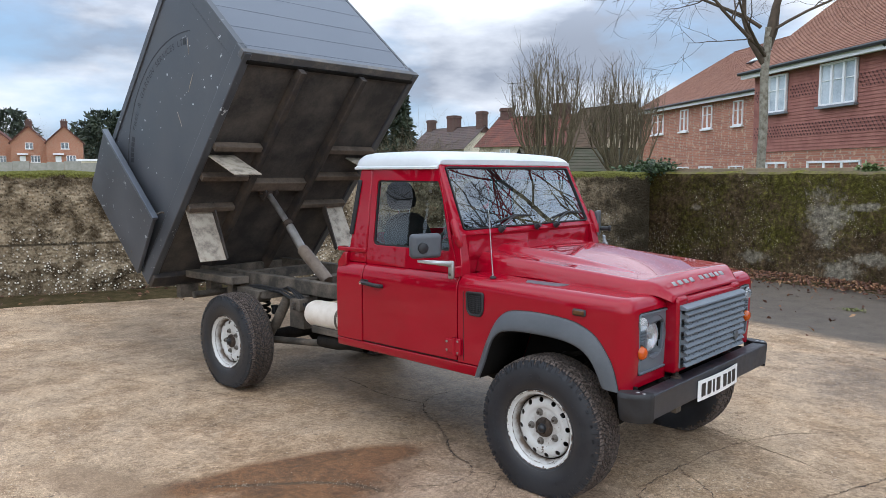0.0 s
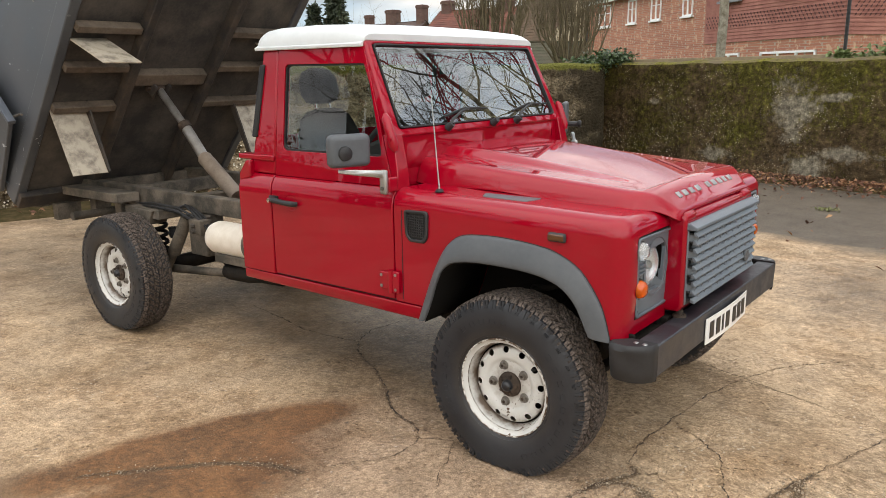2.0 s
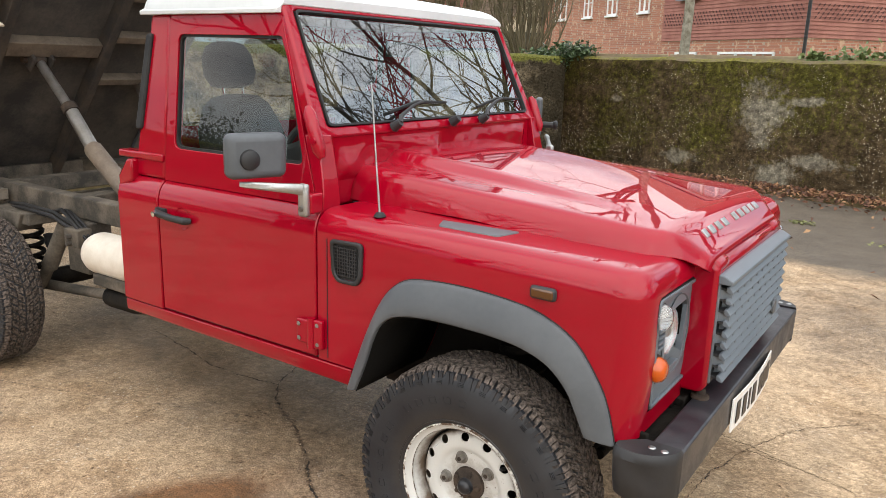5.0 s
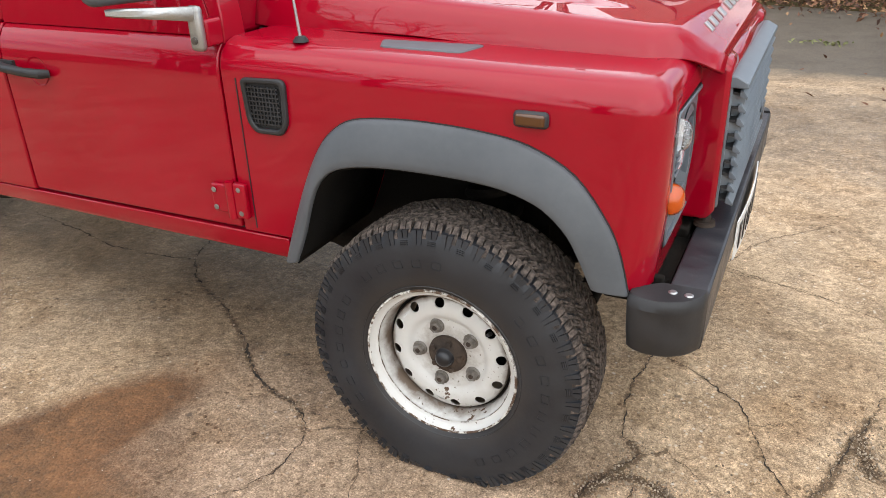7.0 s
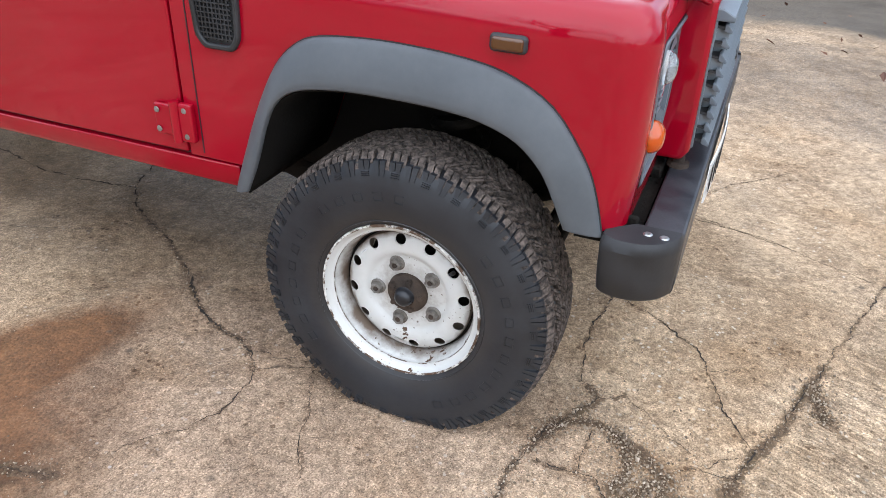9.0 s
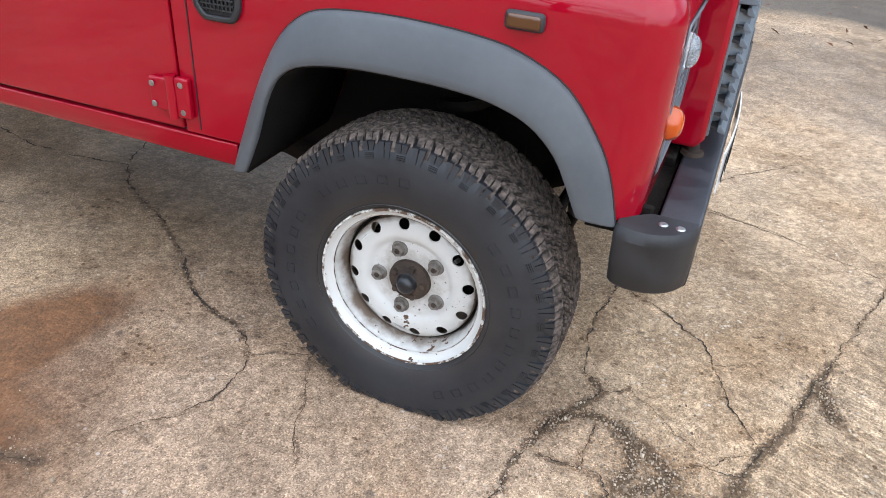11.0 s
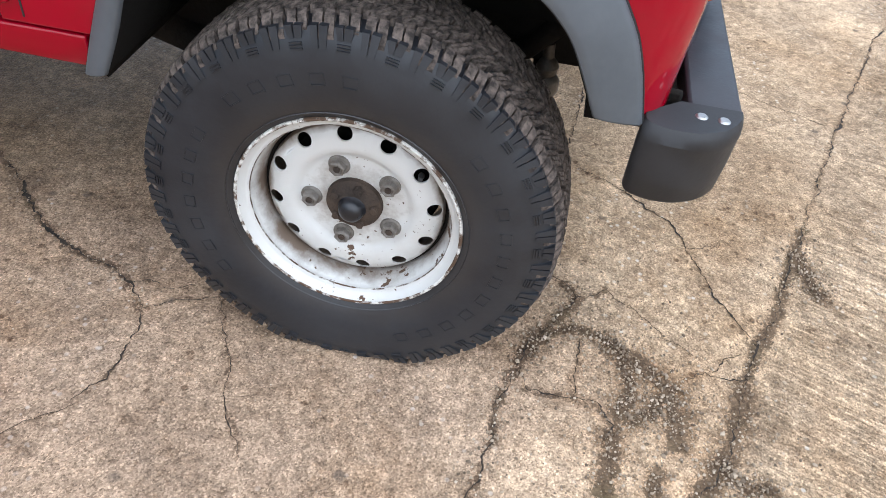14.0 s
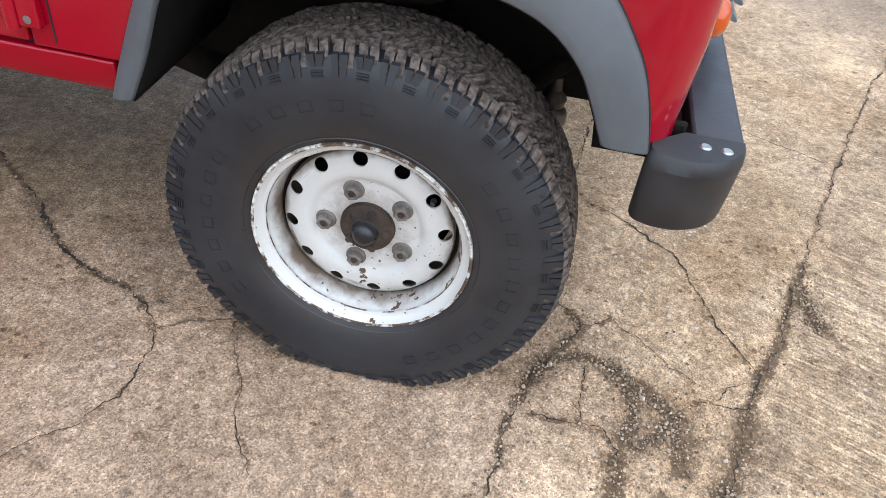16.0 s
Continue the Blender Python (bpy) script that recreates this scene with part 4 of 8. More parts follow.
# dried mud: a brown ring next to the rim, and a thin patchy film over the sidewall
tx_, tz_ = axis(TYRE, 0), axis(TYRE, 2)
tr_ = calc(TYRE, "SQRT", calc(TYRE, "ADD", calc(TYRE, "MULTIPLY", tx_, tx_), calc(TYRE, "MULTIPLY", tz_, tz_)))
t_ring = ramp(TYRE, calc(TYRE, "ADD", calc(TYRE, "MULTIPLY", calc(TYRE, "ABSOLUTE", calc(TYRE, "SUBTRACT", tr_, 0.228)), 14.0), calc(TYRE, "MULTIPLY", noise_tex(TYRE, 9.0, 7.0, 0.65), 0.9)), (0.42, 0.42), (0.90, 0.0))
t_film = ramp(TYRE, calc(TYRE, "ADD", calc(TYRE, "MULTIPLY", noise_tex(TYRE, 5.0, 6.0, 0.65), 0.55), calc(TYRE, "MULTIPLY", noise_tex(TYRE, 60.0, 5.0, 0.7), 0.45)), (0.50, 0.0), (0.70, 0.30))
t_base = TYRE.node_tree.nodes["Principled BSDF"].inputs["Base Color"].links[0].from_socket
put(TYRE, "Base Color", blend(TYRE, t_ring, blend(TYRE, t_film, t_base, (0.036, 0.038, 0.042)), (0.040, 0.033, 0.028)))

CAP_RUBBER = worn("glossy_black_cap", (0.006, 0.007, 0.010), (0.012, 0.012, 0.014), 20.0, (0.25, 0.45), relief=0.1)
NUT = worn("dull_nut_steel", (0.20, 0.185, 0.165), (0.105, 0.088, 0.072), 40.0, (0.5, 0.75), 0.3, relief=0.3)


def polar(r, a, y):
    return (r * math.cos(a), y, r * math.sin(a))


def settle(bm):
    """The loaded tyre: flat where it meets the ground, and bulging a little there."""
    for v in bm.verts:
        if v.co.z < -0.30:
            v.co.y *= 1 + 0.05 * sm((-0.30 - v.co.z) / 0.05)
        v.co.z = max(v.co.z, -0.350 + 0.002 * abs(v.co.x) / 0.15)
    return bm


def build_wheel():
    # white steel rim is the part, all else hangs on it
    bm = bmesh.new()
    add_lathe(bm, [(0.2040, 0.0985), (0.2024, 0.0940), (0.1950, 0.0850), (0.1925, 0.0835), (0.1895, 0.0832), (0.1872, 0.0815), (0.1866, 0.0780), (0.1870, 0.0730), (0.1850, 0.0690), (0.1790, 0.0560), (0.1755, 0.0450), (0.1745, 0.030), (0.172, -0.03), (0.172, -0.10), (0.195, -0.12)], (0, 0, 0), (0, 1, 0), 72)
    # disc: outer skirt, ring of holes, raised crown, centre
    add_lathe(bm, [(0.1670, 0.020), (0.1665, 0.038), (0.1640, 0.0430)], (0, 0, 0), (0, 1, 0), 72)
    n_h = 12
    m_ = 24
    crown = lambda r: 0.0430 + 0.0105 * math.sin(min(1.0, (0.164 - r) / 0.030) * math.pi / 2)
    for k in range(n_h):
        a0 = 2 * math.pi * (k + 0.5) / n_h + radians(8)
        o, i = [], []
        for j in range(m_):
            t = 2 * math.pi * j / m_
            c_, s_ = math.cos(t), math.sin(t)
            q = max(abs(c_), abs(s_))
            o.append((0.1490 + 0.0152 * s_ / q, a0 + c_ / q * math.pi / n_h))
            i.append((0.1495 + 0.0132 * s_, a0 + 0.0142 * c_ / 0.1495))
        add_ring(bm, o, i, lambda r, a, d: polar(r, a, crown(r) - d), 0.004)
    add_lathe(bm, [(0.1340, 0.0535), (0.1250, 0.0540), (0.1150, 0.0525), (0.1080, 0.0480), (0.1030, 0.0445), (0.0980, 0.0432), (0.0550, 0.0430), (0.0300, 0.0430)], (0, 0, 0), (0, 1, 0), 72)
    bmesh.ops.remove_doubles(bm, verts=bm.verts, dist=0.0004)
    w = part("wheel", bm, RIM_PAINT, truck, "white steel wheel with chipped paint and worn tyre")
    part("rim_flange", lathe([(0.2040, 0.0985), (0.2065, 0.1005), (0.2095, 0.1000), (0.2106, 0.0960), (0.2080, 0.0900), (0.2020, 0.0900)], (0, 0, 0), (0, 1, 0), 72), RIM_EDGE, w, "white rim edge with rust")
    part("rim_seam", lathe([(0.1874, 0.0822), (0.1866, 0.0826), (0.1860, 0.0806), (0.1866, 0.0790)], (0, 0, 0), (0, 1, 0), 72), RIM_EDGE, w, "rusty line round the inside of the rim")
    part("grime_ring", lathe([(0.1752, 0.0330), (0.1745, 0.0290), (0.1680, 0.0270), (0.1672, 0.0300)], (0, 0, 0), (0, 1, 0), 72), DARK, w, "dark grime between disc and rim")
    part("brake_drum", lathe([(0.0, 0.0), (0.14, -0.002), (0.15, -0.04), (0.15, -0.10), (0.0, -0.10)], (0, 0, 0), (0, 1, 0), 40), DARK, w, "dark brake behind the wheel")
    part("valve", tube([polar(0.1500, radians(143), 0.048), polar(0.1545, radians(141.5), 0.062), polar(0.1580, radians(140.5), 0.074)], [0.0058, 0.005, 0.0042], 10), RUBBER, w, "black rubber valve")
    # tyre carcass
    prof = [(0.197, 0.080), (0.206, 0.092), (0.214, 0.099), (0.232, 0.1065), (0.256, 0.1130), (0.286, 0.117), (0.316, 0.1160), (0.340, 0.112), (0.356, 0.106), (0.366, 0.100), (0.370, 0.080),
            (0.373, 0.04), (0.374, 0.0), (0.373, -0.04), (0.373, -0.080), (0.364, -0.10), (0.340, -0.111), (0.290, -0.117), (0.240, -0.107), (0.200, -0.085)]
    part("tyre", settle(lathe(prof, (0, 0, 0), (0, 1, 0), 120)), TYRE, w, "black all-terrain tyre")
    # tread: rows of swept blocks in an arrow pattern, each cut by fine zigzag sipes
    bm = bmesh.new()
    rnd = random.Random(4)
    n_b = 58
    st = 2 * math.pi / n_b

    def crown_r(y):
        return 0.3865 - 0.0035 * (y / 0.075) ** 2 - 0.020 * max(0.0, (abs(y) - 0.080) / 0.027) ** 1.6

    def slab(a, sg, u0, u1, v0, v1, sweep, zig, drop, flare=0.0):
        """One sliver of a block between two sipes; u runs round the wheel, v across it."""
        left, right = [], []
        for k in range(5):
            t = k / 4
            v = v0 + (v1 - v0) * t
            jog = zig * (1 if k % 2 else -1)
            left.append((a + st * (u0 - flare * t + sweep * t + jog), sg * v))
            right.append((a + st * (u1 + flare * t + sweep * t + jog), sg * v))
        poly = left + right[::-1]
        ca, cy = sum(p[0] for p in poly) / len(poly), sum(p[1] for p in poly) / len(poly)
        up = rnd.uniform(-0.0016, 0.0010) - drop
        lo = [bm.verts.new(polar(crown_r(y) - 0.013, q, y)) for q, y in poly]
        hi = [bm.verts.new(polar(crown_r(cy + (y - cy) * 0.93) + up, ca + (q - ca) * 0.90, cy + (y - cy) * 0.93)) for q, y in poly]
        for k in range(4):
            bm.faces.new((hi[k], hi[k + 1], hi[8 - k], hi[9 - k]))
        for k in range(10):
            bm.faces.new((lo[k], lo[(k + 1) % 10], hi[(k + 1) % 10], hi[k]))

    def tread_block(a, sg, u0, u1, v0, v1, sweep, cuts, zig, drop=0.0, flare=0.0):
        gap = 0.030
        for k in range(cuts):
            w0, w1 = u0 + (u1 - u0) * k / cuts, u0 + (u1 - u0) * (k + 1) / cuts
            slab(a, sg, w0 + (gap if k else 0), w1 - (gap if k < cuts - 1 else 0), v0, v1, sweep, zig, drop + 0.0005 * (k % 2), flare / cuts)

    for k in range(n_b):
        a = st * k
        for sg in (1, -1):
            off = a + (0.0 if sg > 0 else 0.5 * st)
            out = 0.1085 if k % 2 else 0.1035
            tread_block(off, sg, 0.05, 0.90 if k % 2 else 0.84, 0.0715, out, 0.14, 2, 0.014, 0.0008 * (k % 2), 0.03)
            tread_block(off, sg, 0.42, 1.10, 0.0385, 0.0665, -0.55, 3, 0.035)
            if k % 2 == 0:
                tread_block(off, sg, 0.20, 0.95, 0.0035, 0.0335, -0.62, 3, 0.04)
            else:
                tread_block(off, sg, 0.16, 0.88, 0.0055, 0.0190, -0.30, 2, 0.03)
                tread_block(off, sg, -0.10, 0.72, 0.0215, 0.0350, -0.28, 2, 0.03, 0.0006)
    tagged(part("tread", settle(bm), TREAD, w, "dusty brown tread blocks", smooth=False), kind="stuff")
    # shoulder ribs running down the sidewall: wedges in alternate lengths with three short bars between
    bm = bmesh.new()
    for k in range(n_b):
        a = st * (k + 0.46)
        r_in = 0.338 if k % 2 else 0.352
        y_in = 0.1135 if k % 2 else 0.1085
        for u0, u1 in ((-0.36, -0.06), (0.02, 0.36)):
            q = [(a + st * u0 * 0.75, r_in, y_in), (a + st * u1 * 0.75, r_in, y_in), (a + st * u1, 0.371, 0.1015), (a + st * u0, 0.371, 0.1015)]
            lo = [bm.verts.new(polar(r, aa, y - 0.006)) for aa, r, y in q]
            hi = [bm.verts.new(polar(r, aa, y + (0.0012 if r < 0.36 else 0.0050))) for aa, r, y in q]
            bm.faces.new(hi)
            for j in range(4):
                bm.faces.new((lo[j], lo[(j + 1) % 4], hi[(j + 1) % 4], hi[j]))
        if not k % 2:
            for j in (-1, 0, 1):
                add_box(bm, (-0.010, -0.0012, -0.0010), (0.010, 0.0016, 0.0010), Matrix.Translation(polar(0.3415 + 0.0045 * j, a, 0.1125 - 0.0011 * j)) @ Euler((0, -a + math.pi / 2, 0)).to_matrix().to_4x4())
    tagged(part("shoulder_lug", settle(bm), TYRE, w, smooth=False), kind="stuff")
    # moulded sidewall wording kept as plain raised bars
    bm = bmesh.new()
    for a0, a1, n_l, skip in ((radians(-34), radians(92), 13, 5), (radians(140), radians(246), 11, 99)):
        for k in range(n_l):
            if k == skip:
                continue
            a = a1 + (a0 - a1) * k / (n_l - 1)
            for lo, hi in (((-0.0125, 0.0085), (0.0125, 0.0105)), ((-0.0125, -0.0105), (0.0125, -0.0085)), ((-0.0125, -0.0085), (-0.0105, 0.0085)), ((0.0105, -0.0085), (0.0125, 0.0085))):
                add_box(bm, (lo[0], -0.0012, lo[1]), (hi[0], 0.0006, hi[1]), Matrix.Translation(polar(0.288, a, 0.1172)) @ Euler((0, -a + math.pi / 2, 0)).to_matrix().to_4x4())
    tagged(part("sidewall_bar", bm, TYRE, w, "raised plain bars on the sidewall", smooth=False), kind="stuff")
    for r, y in ((0.222, 0.1035),):
        part("sidewall_rib", lathe([(r - 0.0012, y - 0.001), (r, y + 0.0008), (r + 0.0012, y - 0.0005)], (0, 0, 0), (0, 1, 0), 96), TYRE, w)
    # hub flange, bolts, dust cap, wheel nuts
    part("hub", lathe([(0.0, 0.064), (0.026, 0.064), (0.034, 0.062), (0.043, 0.056), (0.0520, 0.053), (0.0535, 0.042)], (0, 0, 0), (0, 1, 0), 40), RUST, w, "rusty drive flange")
    part("hub_cap", lathe([(0.0, 0.088), (0.012, 0.0865), (0.020, 0.081), (0.0235, 0.073), (0.0245, 0.066), (0.028, 0.062)], (0, 0, 0), (0, 1, 0), 28), CAP_RUBBER, w, "black rubber hub cap")
    for k in range(5):
        a = radians(141 + 72 * k)
        x, _, z = polar(0.0825, a, 0)
        nut = part("wheel_nut", lathe([(0.0, 0.0595), (0.0085, 0.0600), (0.0110, 0.0625), (0.0140, 0.0615), (0.0155, 0.0590), (0.0155, 0.046)], (x, 0, z), (0, 1, 0), 6), NUT, w, "greasy dull steel wheel nut", smooth=False)
        part("washer", lathe([(0.0130, 0.0480), (0.0180, 0.0475), (0.0200, 0.0455), (0.0205, 0.0425)], (x, 0, z), (0, 1, 0), 24), NUT, nut)
        part("stud", lathe([(0.0, 0.0622), (0.0060, 0.0618), (0.0068, 0.0590)], (x, 0, z), (0, 1, 0), 12), RUST, nut)
        x, _, z = polar(0.040, a + radians(36), 0)
        part("flange_bolt", lathe([(0.0, 0.068), (0.0075, 0.067), (0.0085, 0.054)], (x, 0, z), (0, 1, 0), 6), RUST, w)
    return w


wheel = build_wheel()
AXLE_Z, TRACK, BASE = 0.350, 0.739, 3.035


def put_wheel(ob, m):
    ob.matrix_basis = m


def wheel_copy(m):
    c = copy_thing(wheel, m)
    c.parent = truck
    return c


put_wheel(wheel, pose(-0.0125, -TRACK, AXLE_Z, 0, 0, 180))
wheel_copy(pose(0, TRACK, AXLE_Z, 0, 0, 0))
wheel_copy(pose(-BASE, -TRACK, AXLE_Z + 0.018, 0, 0, 180))
wheel_copy(pose(-BASE, TRACK, AXLE_Z + 0.018, 0, 0, 0))

# ---- chassis ----
for s in (-1, 1):
    soften(part("chassis_rail", box((-4.15, s * 0.43 - 0.04, 0.765), (-1.62, s * 0.43 + 0.04, 0.872)), CHASSIS, truck, "dusty steel chassis rail"), 0.006)
    soften(part("chassis_rail_front", box((-1.70, s * 0.38 - 0.04, 0.50), (0.50, s * 0.38 + 0.04, 0.64)), DARK, truck), 0.006)
for x in (-4.02, -3.45, -2.72, -2.05):
    soften(part("cross_member", box((x - 0.05, -0.40, 0.765), (x + 0.05, 0.40, 0.855)), CHASSIS, truck, "dusty steel cross member"), 0.006)
soften(part("hinge_beam", box((-4.17, -0.80, 0.70), (-4.07, 0.80, 0.79)), CHASSIS, truck, "dusty rear hinge beam"), 0.008)
soften(part("outrigger", box((-3.95, -0.66, 0.79), (-3.20, -0.50, 0.85)), CHASSIS, truck), 0.004)
for x in (-3.85, -3.5, -3.3):
    soften(part("rail_bracket", box((x - 0.04, -0.50, 0.62), (x + 0.04, -0.38, 0.78)), CHASSIS, truck), 0.006)
part("rear_axle", tube([(-BASE, -0.66, AXLE_Z), (-BASE, -0.2, AXLE_Z), (-BASE, 0.2, AXLE_Z), (-BASE, 0.66, AXLE_Z)], [0.05, 0.055, 0.055, 0.05], 14), DARK, truck, "dirty rear axle casing")
part("axle_bowl", lathe([(0.0, -0.13), (0.10, -0.10), (0.14, 0.0), (0.10, 0.10), (0.0, 0.13)], (-BASE, 0.12, AXLE_Z), (1, 0, 0), 24), DARK, truck)
part("front_axle", tube([(0, -0.62, AXLE_Z), (0, -0.1, AXLE_Z + 0.0), (0, 0.62, AXLE_Z)], [0.05, 0.055, 0.05], 14), DARK, truck, "dirty front axle casing")
part("front_axle_bowl", lathe([(0.0, -0.13), (0.10, -0.10), (0.14, 0.0), (0.10, 0.10), (0.0, 0.13)], (0, -0.10, AXLE_Z), (1, 0, 0), 24), DARK, truck)
for s in (-1, 1):
    for x, zt in ((-BASE, 0.76), (0.0, 0.92)):
        bm = bmesh.new()
        add_tube(bm, [(x + 0.068 * math.cos(t), s * 0.50 + 0.068 * math.sin(t), AXLE_Z + 0.05 + (zt - AXLE_Z - 0.07) * k / 90) for k, t in ((k, 2 * math.pi * 6 * k / 90) for k in range(91))], 0.0135, 6)
        part("coil_spring", bm, DARK, truck, "dirty black coil spring")
        part("spring_seat", lathe([(0.0, 0.03), (0.09, 0.02), (0.095, 0.0), (0.0, -0.005)], (x, s * 0.50, zt - 0.03), (0, 0, 1), 24), CHASSIS, truck)
    part("damper", tube([(-BASE + 0.14, s * 0.53, 0.37), (-BASE + 0.20, s * 0.515, 0.47), (-BASE + 0.21, s * 0.512, 0.48), (-BASE + 0.33, s * 0.47, 0.72)], [0.030, 0.032, 0.042, 0.040], 14), CHASSIS, truck, "dusty rear damper")
    part("trailing_arm", tube([(-BASE + 0.05, s * 0.46, 0.34), (-2.4, s * 0.48, 0.40), (-1.75, s * 0.45, 0.46)], [0.028, 0.026, 0.03], 12), CHASSIS, truck, "dusty trailing arm")
    part("radius_arm", tube([(0.12, s * 0.50, 0.34), (-0.4, s * 0.45, 0.42), (-0.95, s * 0.38, 0.52)], [0.035, 0.04, 0.035], 10), DARK, truck)
    arm_ = part("drop_arm", tube([(0.205, s * 0.42, 0.500), (0.235, s * 0.42, 0.520), (0.298, s * 0.42, 0.591), (0.33, s * 0.41, 0.63)], [0.016, 0.022, 0.024, 0.026], 12), DARK, truck, "greasy black steering drop arm")
    part("ball_joint", lathe([(0.0, -0.004), (0.020, -0.002), (0.026, 0.010), (0.027, 0.030), (0.022, 0.040), (0.017, 0.044), (0.020, 0.052), (0.024, 0.062), (0.018, 0.076), (0.012, 0.082), (0.012, 0.112), (0.0, 0.114)], (0.292, s * 0.42, 0.431), (-0.10, 0, 1), 20), STEEL, arm_, "greasy steering ball joint")
    bk = part("rod_bracket", prism_y([(0.300, 0.575), (0.318, 0.540), (0.352, 0.508), (0.392, 0.500), (0.42, 0.56), (0.40, 0.64), (0.30, 0.64)], s * 0.395 - 0.004, s * 0.395 + 0.004), DARK, truck, "black steel chassis bracket")
    part("bracket_bolt", lathe([(0.0, 0.010), (0.007, 0.009), (0.008, 0.0)], (0.339, s * 0.400, 0.529), (0, s, 0), 12), ALLOY, bk, "bright bolt end")
part("track_rod", tube([(0.20, -0.60, 0.33), (0.20, 0.60, 0.33)], 0.018, 10), DARK, truck)
part("drag_link", tube([(0.28, -0.50, 0.42), (0.24, 0.50, 0.36)], 0.017, 10), DARK, truck)
soften(part("suspension_plate", box((-3.26, -0.58, 0.70), (-2.86, -0.40, 0.765)), CHASSIS, truck, "dusty steel spring mounting plate"), 0.006)
soften(part("battery_box", box((-2.62, -0.52, 0.50), (-2.44, -0.38, 0.76)), CHASSIS, truck, "dark steel bracket box"), 0.008)
soften(part("outrigger_box", box((-2.14, -0.68, 0.548), (-1.69, -0.44, 0.600)), CHASSIS, truck), 0.006)
tank = part("air_tank", lathe([(0.0, -0.02), (0.06, -0.016), (0.085, 0.0), (0.096, 0.03), (0.098, 0.06), (0.098, 0.52), (0.085, 0.56), (0.0, 0.57)], (-2.215, -0.60, 0.676), (1, 0, 0), 36), TANK_WHITE, truck, "off-white cylindrical tank")
for d in (0.44,):
    part("tank_band", lathe([(0.099, d), (0.101, d + 0.004), (0.101, d + 0.022), (0.099, d + 0.026)], (-2.30, -0.60, 0.676), (1, 0, 0), 36), CHASSIS, tank)
part("exhaust_pipe", lathe([(0.0, 0.02), (0.036, 0.02), (0.040, -0.012), (0.046, -0.012), (0.050, 0.02), (0.050, 0.20), (0.036, 0.30), (0.034, 0.50)], (-2.085, -0.62, 0.487), (1, -0.04, 0.05), 24), DARK, truck, "dirty black exhaust tail pipe")
for k, (y, z) in enumerate(((-0.47, 0.80), (-0.485, 0.785), (-0.47, 0.77))):
    part("cable", tube([(-3.4, y + 0.02, z - 0.06), (-3.0, y - 0.06, z - 0.005), (-2.7, y - 0.06, z - 0.01), (-2.45, y - 0.05, z - 0.08), (-2.2, y - 0.02, z - 0.11), (-1.9, y, z - 0.10)], 0.009, 7), BLACK, truck, "dusty black cable")
# hoses, valve block and brackets by the rear wheel
for k in range(3):
    y0 = -0.50 - 0.022 * k
    part("hydraulic_hose", tube([(-2.72, y0 + 0.04, 0.79), (-2.60, y0, 0.80 + 0.01 * k), (-2.45, y0 - 0.03, 0.77), (-2.36, y0 - 0.02, 0.70), (-2.30, y0 + 0.02, 0.64 - 0.02 * k), (-2.12, y0 + 0.05, 0.60)], 0.008, 8), RUBBER, truck, "black rubber hydraulic hose")
vb = part("valve_block", box((-2.50, -0.60, 0.66), (-2.38, -0.52, 0.75)), CHASSIS, truck, "dusty steel valve block")
soften(vb, 0.006)
for z in (0.68, 0.715):
    part("union", tube([(-2.44, -0.60, z), (-2.44, -0.625, z)], 0.012, 6), STEEL, vb)
soften(part("spring_tower", prism_y([(-3.12, 0.76), (-3.06, 0.66), (-2.96, 0.66), (-2.90, 0.76)], -0.60, -0.46), CHASSIS, truck, "dusty steel spring tower"), 0.006)
part("bump_stop", lathe([(0.0, 0.0), (0.022, 0.004), (0.030, 0.03), (0.026, 0.05), (0.034, 0.075)], (-2.93, -0.44, 0.55), (0, 0, 1), 16), RUBBER, truck)
soften(part("rear_bracket", box((-4.05, -0.70, 0.60), (-3.98, -0.52, 0.72)), CHASSIS, truck), 0.006)
part("brake_pipe", tube([(-3.95, -0.47, 0.74), (-3.5, -0.475, 0.735), (-3.1, -0.48, 0.74)], 0.006, 6), STEEL, truck)
part("cross_tube", tube([(-3.72, -0.72, 0.66), (-3.72, 0.72, 0.66)], 0.03, 14), CHASSIS, truck, "dusty steel cross tube")
soften(part("tank_strap", box((-1.80, -0.71, 0.56), (-1.775, -0.50, 0.585)), CHASSIS, truck), 0.003)
# added dark masses that keep the bright ground behind out of sight
soften(part("added_tank", box((-2.65, 0.36, 0.42), (-1.78, 0.70, 0.72)), DARK, truck, "added dark tank box that hides the ground behind"), 0.03, 3)
part("propeller_shaft", tube([(-1.72, 0.02, 0.56), (-2.2, 0.05, 0.50), (-2.92, 0.10, 0.41)], [0.035, 0.032, 0.035], 14), DARK, truck, "dirty propeller shaft")
soften(part("added_rear_block", box((-3.62, 0.40, 0.50), (-3.30, 0.72, 0.70)), DARK, truck), 0.02)
soften(part("engine_sump", box((-0.75, -0.30, 0.44), (0.20, 0.25, 0.95)), DARK, truck), 0.03)
soften(part("gearbox", box((-1.75, -0.22, 0.45), (-0.75, 0.22, 0.70)), DARK, truck), 0.04)
soften(part("radiator", box((0.40, -0.35, 0.58), (0.44, 0.35, 1.04)), DARK, truck), 0.01)

# ---- tipper body, raised ----
TIP_A = radians(48.9)
TC, TS = math.cos(TIP_A), math.sin(TIP_A)


def tip(a, y, h):
    """a: along the floor from its hinge, h: up from the floor."""
    return Vector((-4.100 + a * TC - h * TS, y, 0.764 + a * TS + h * TC))


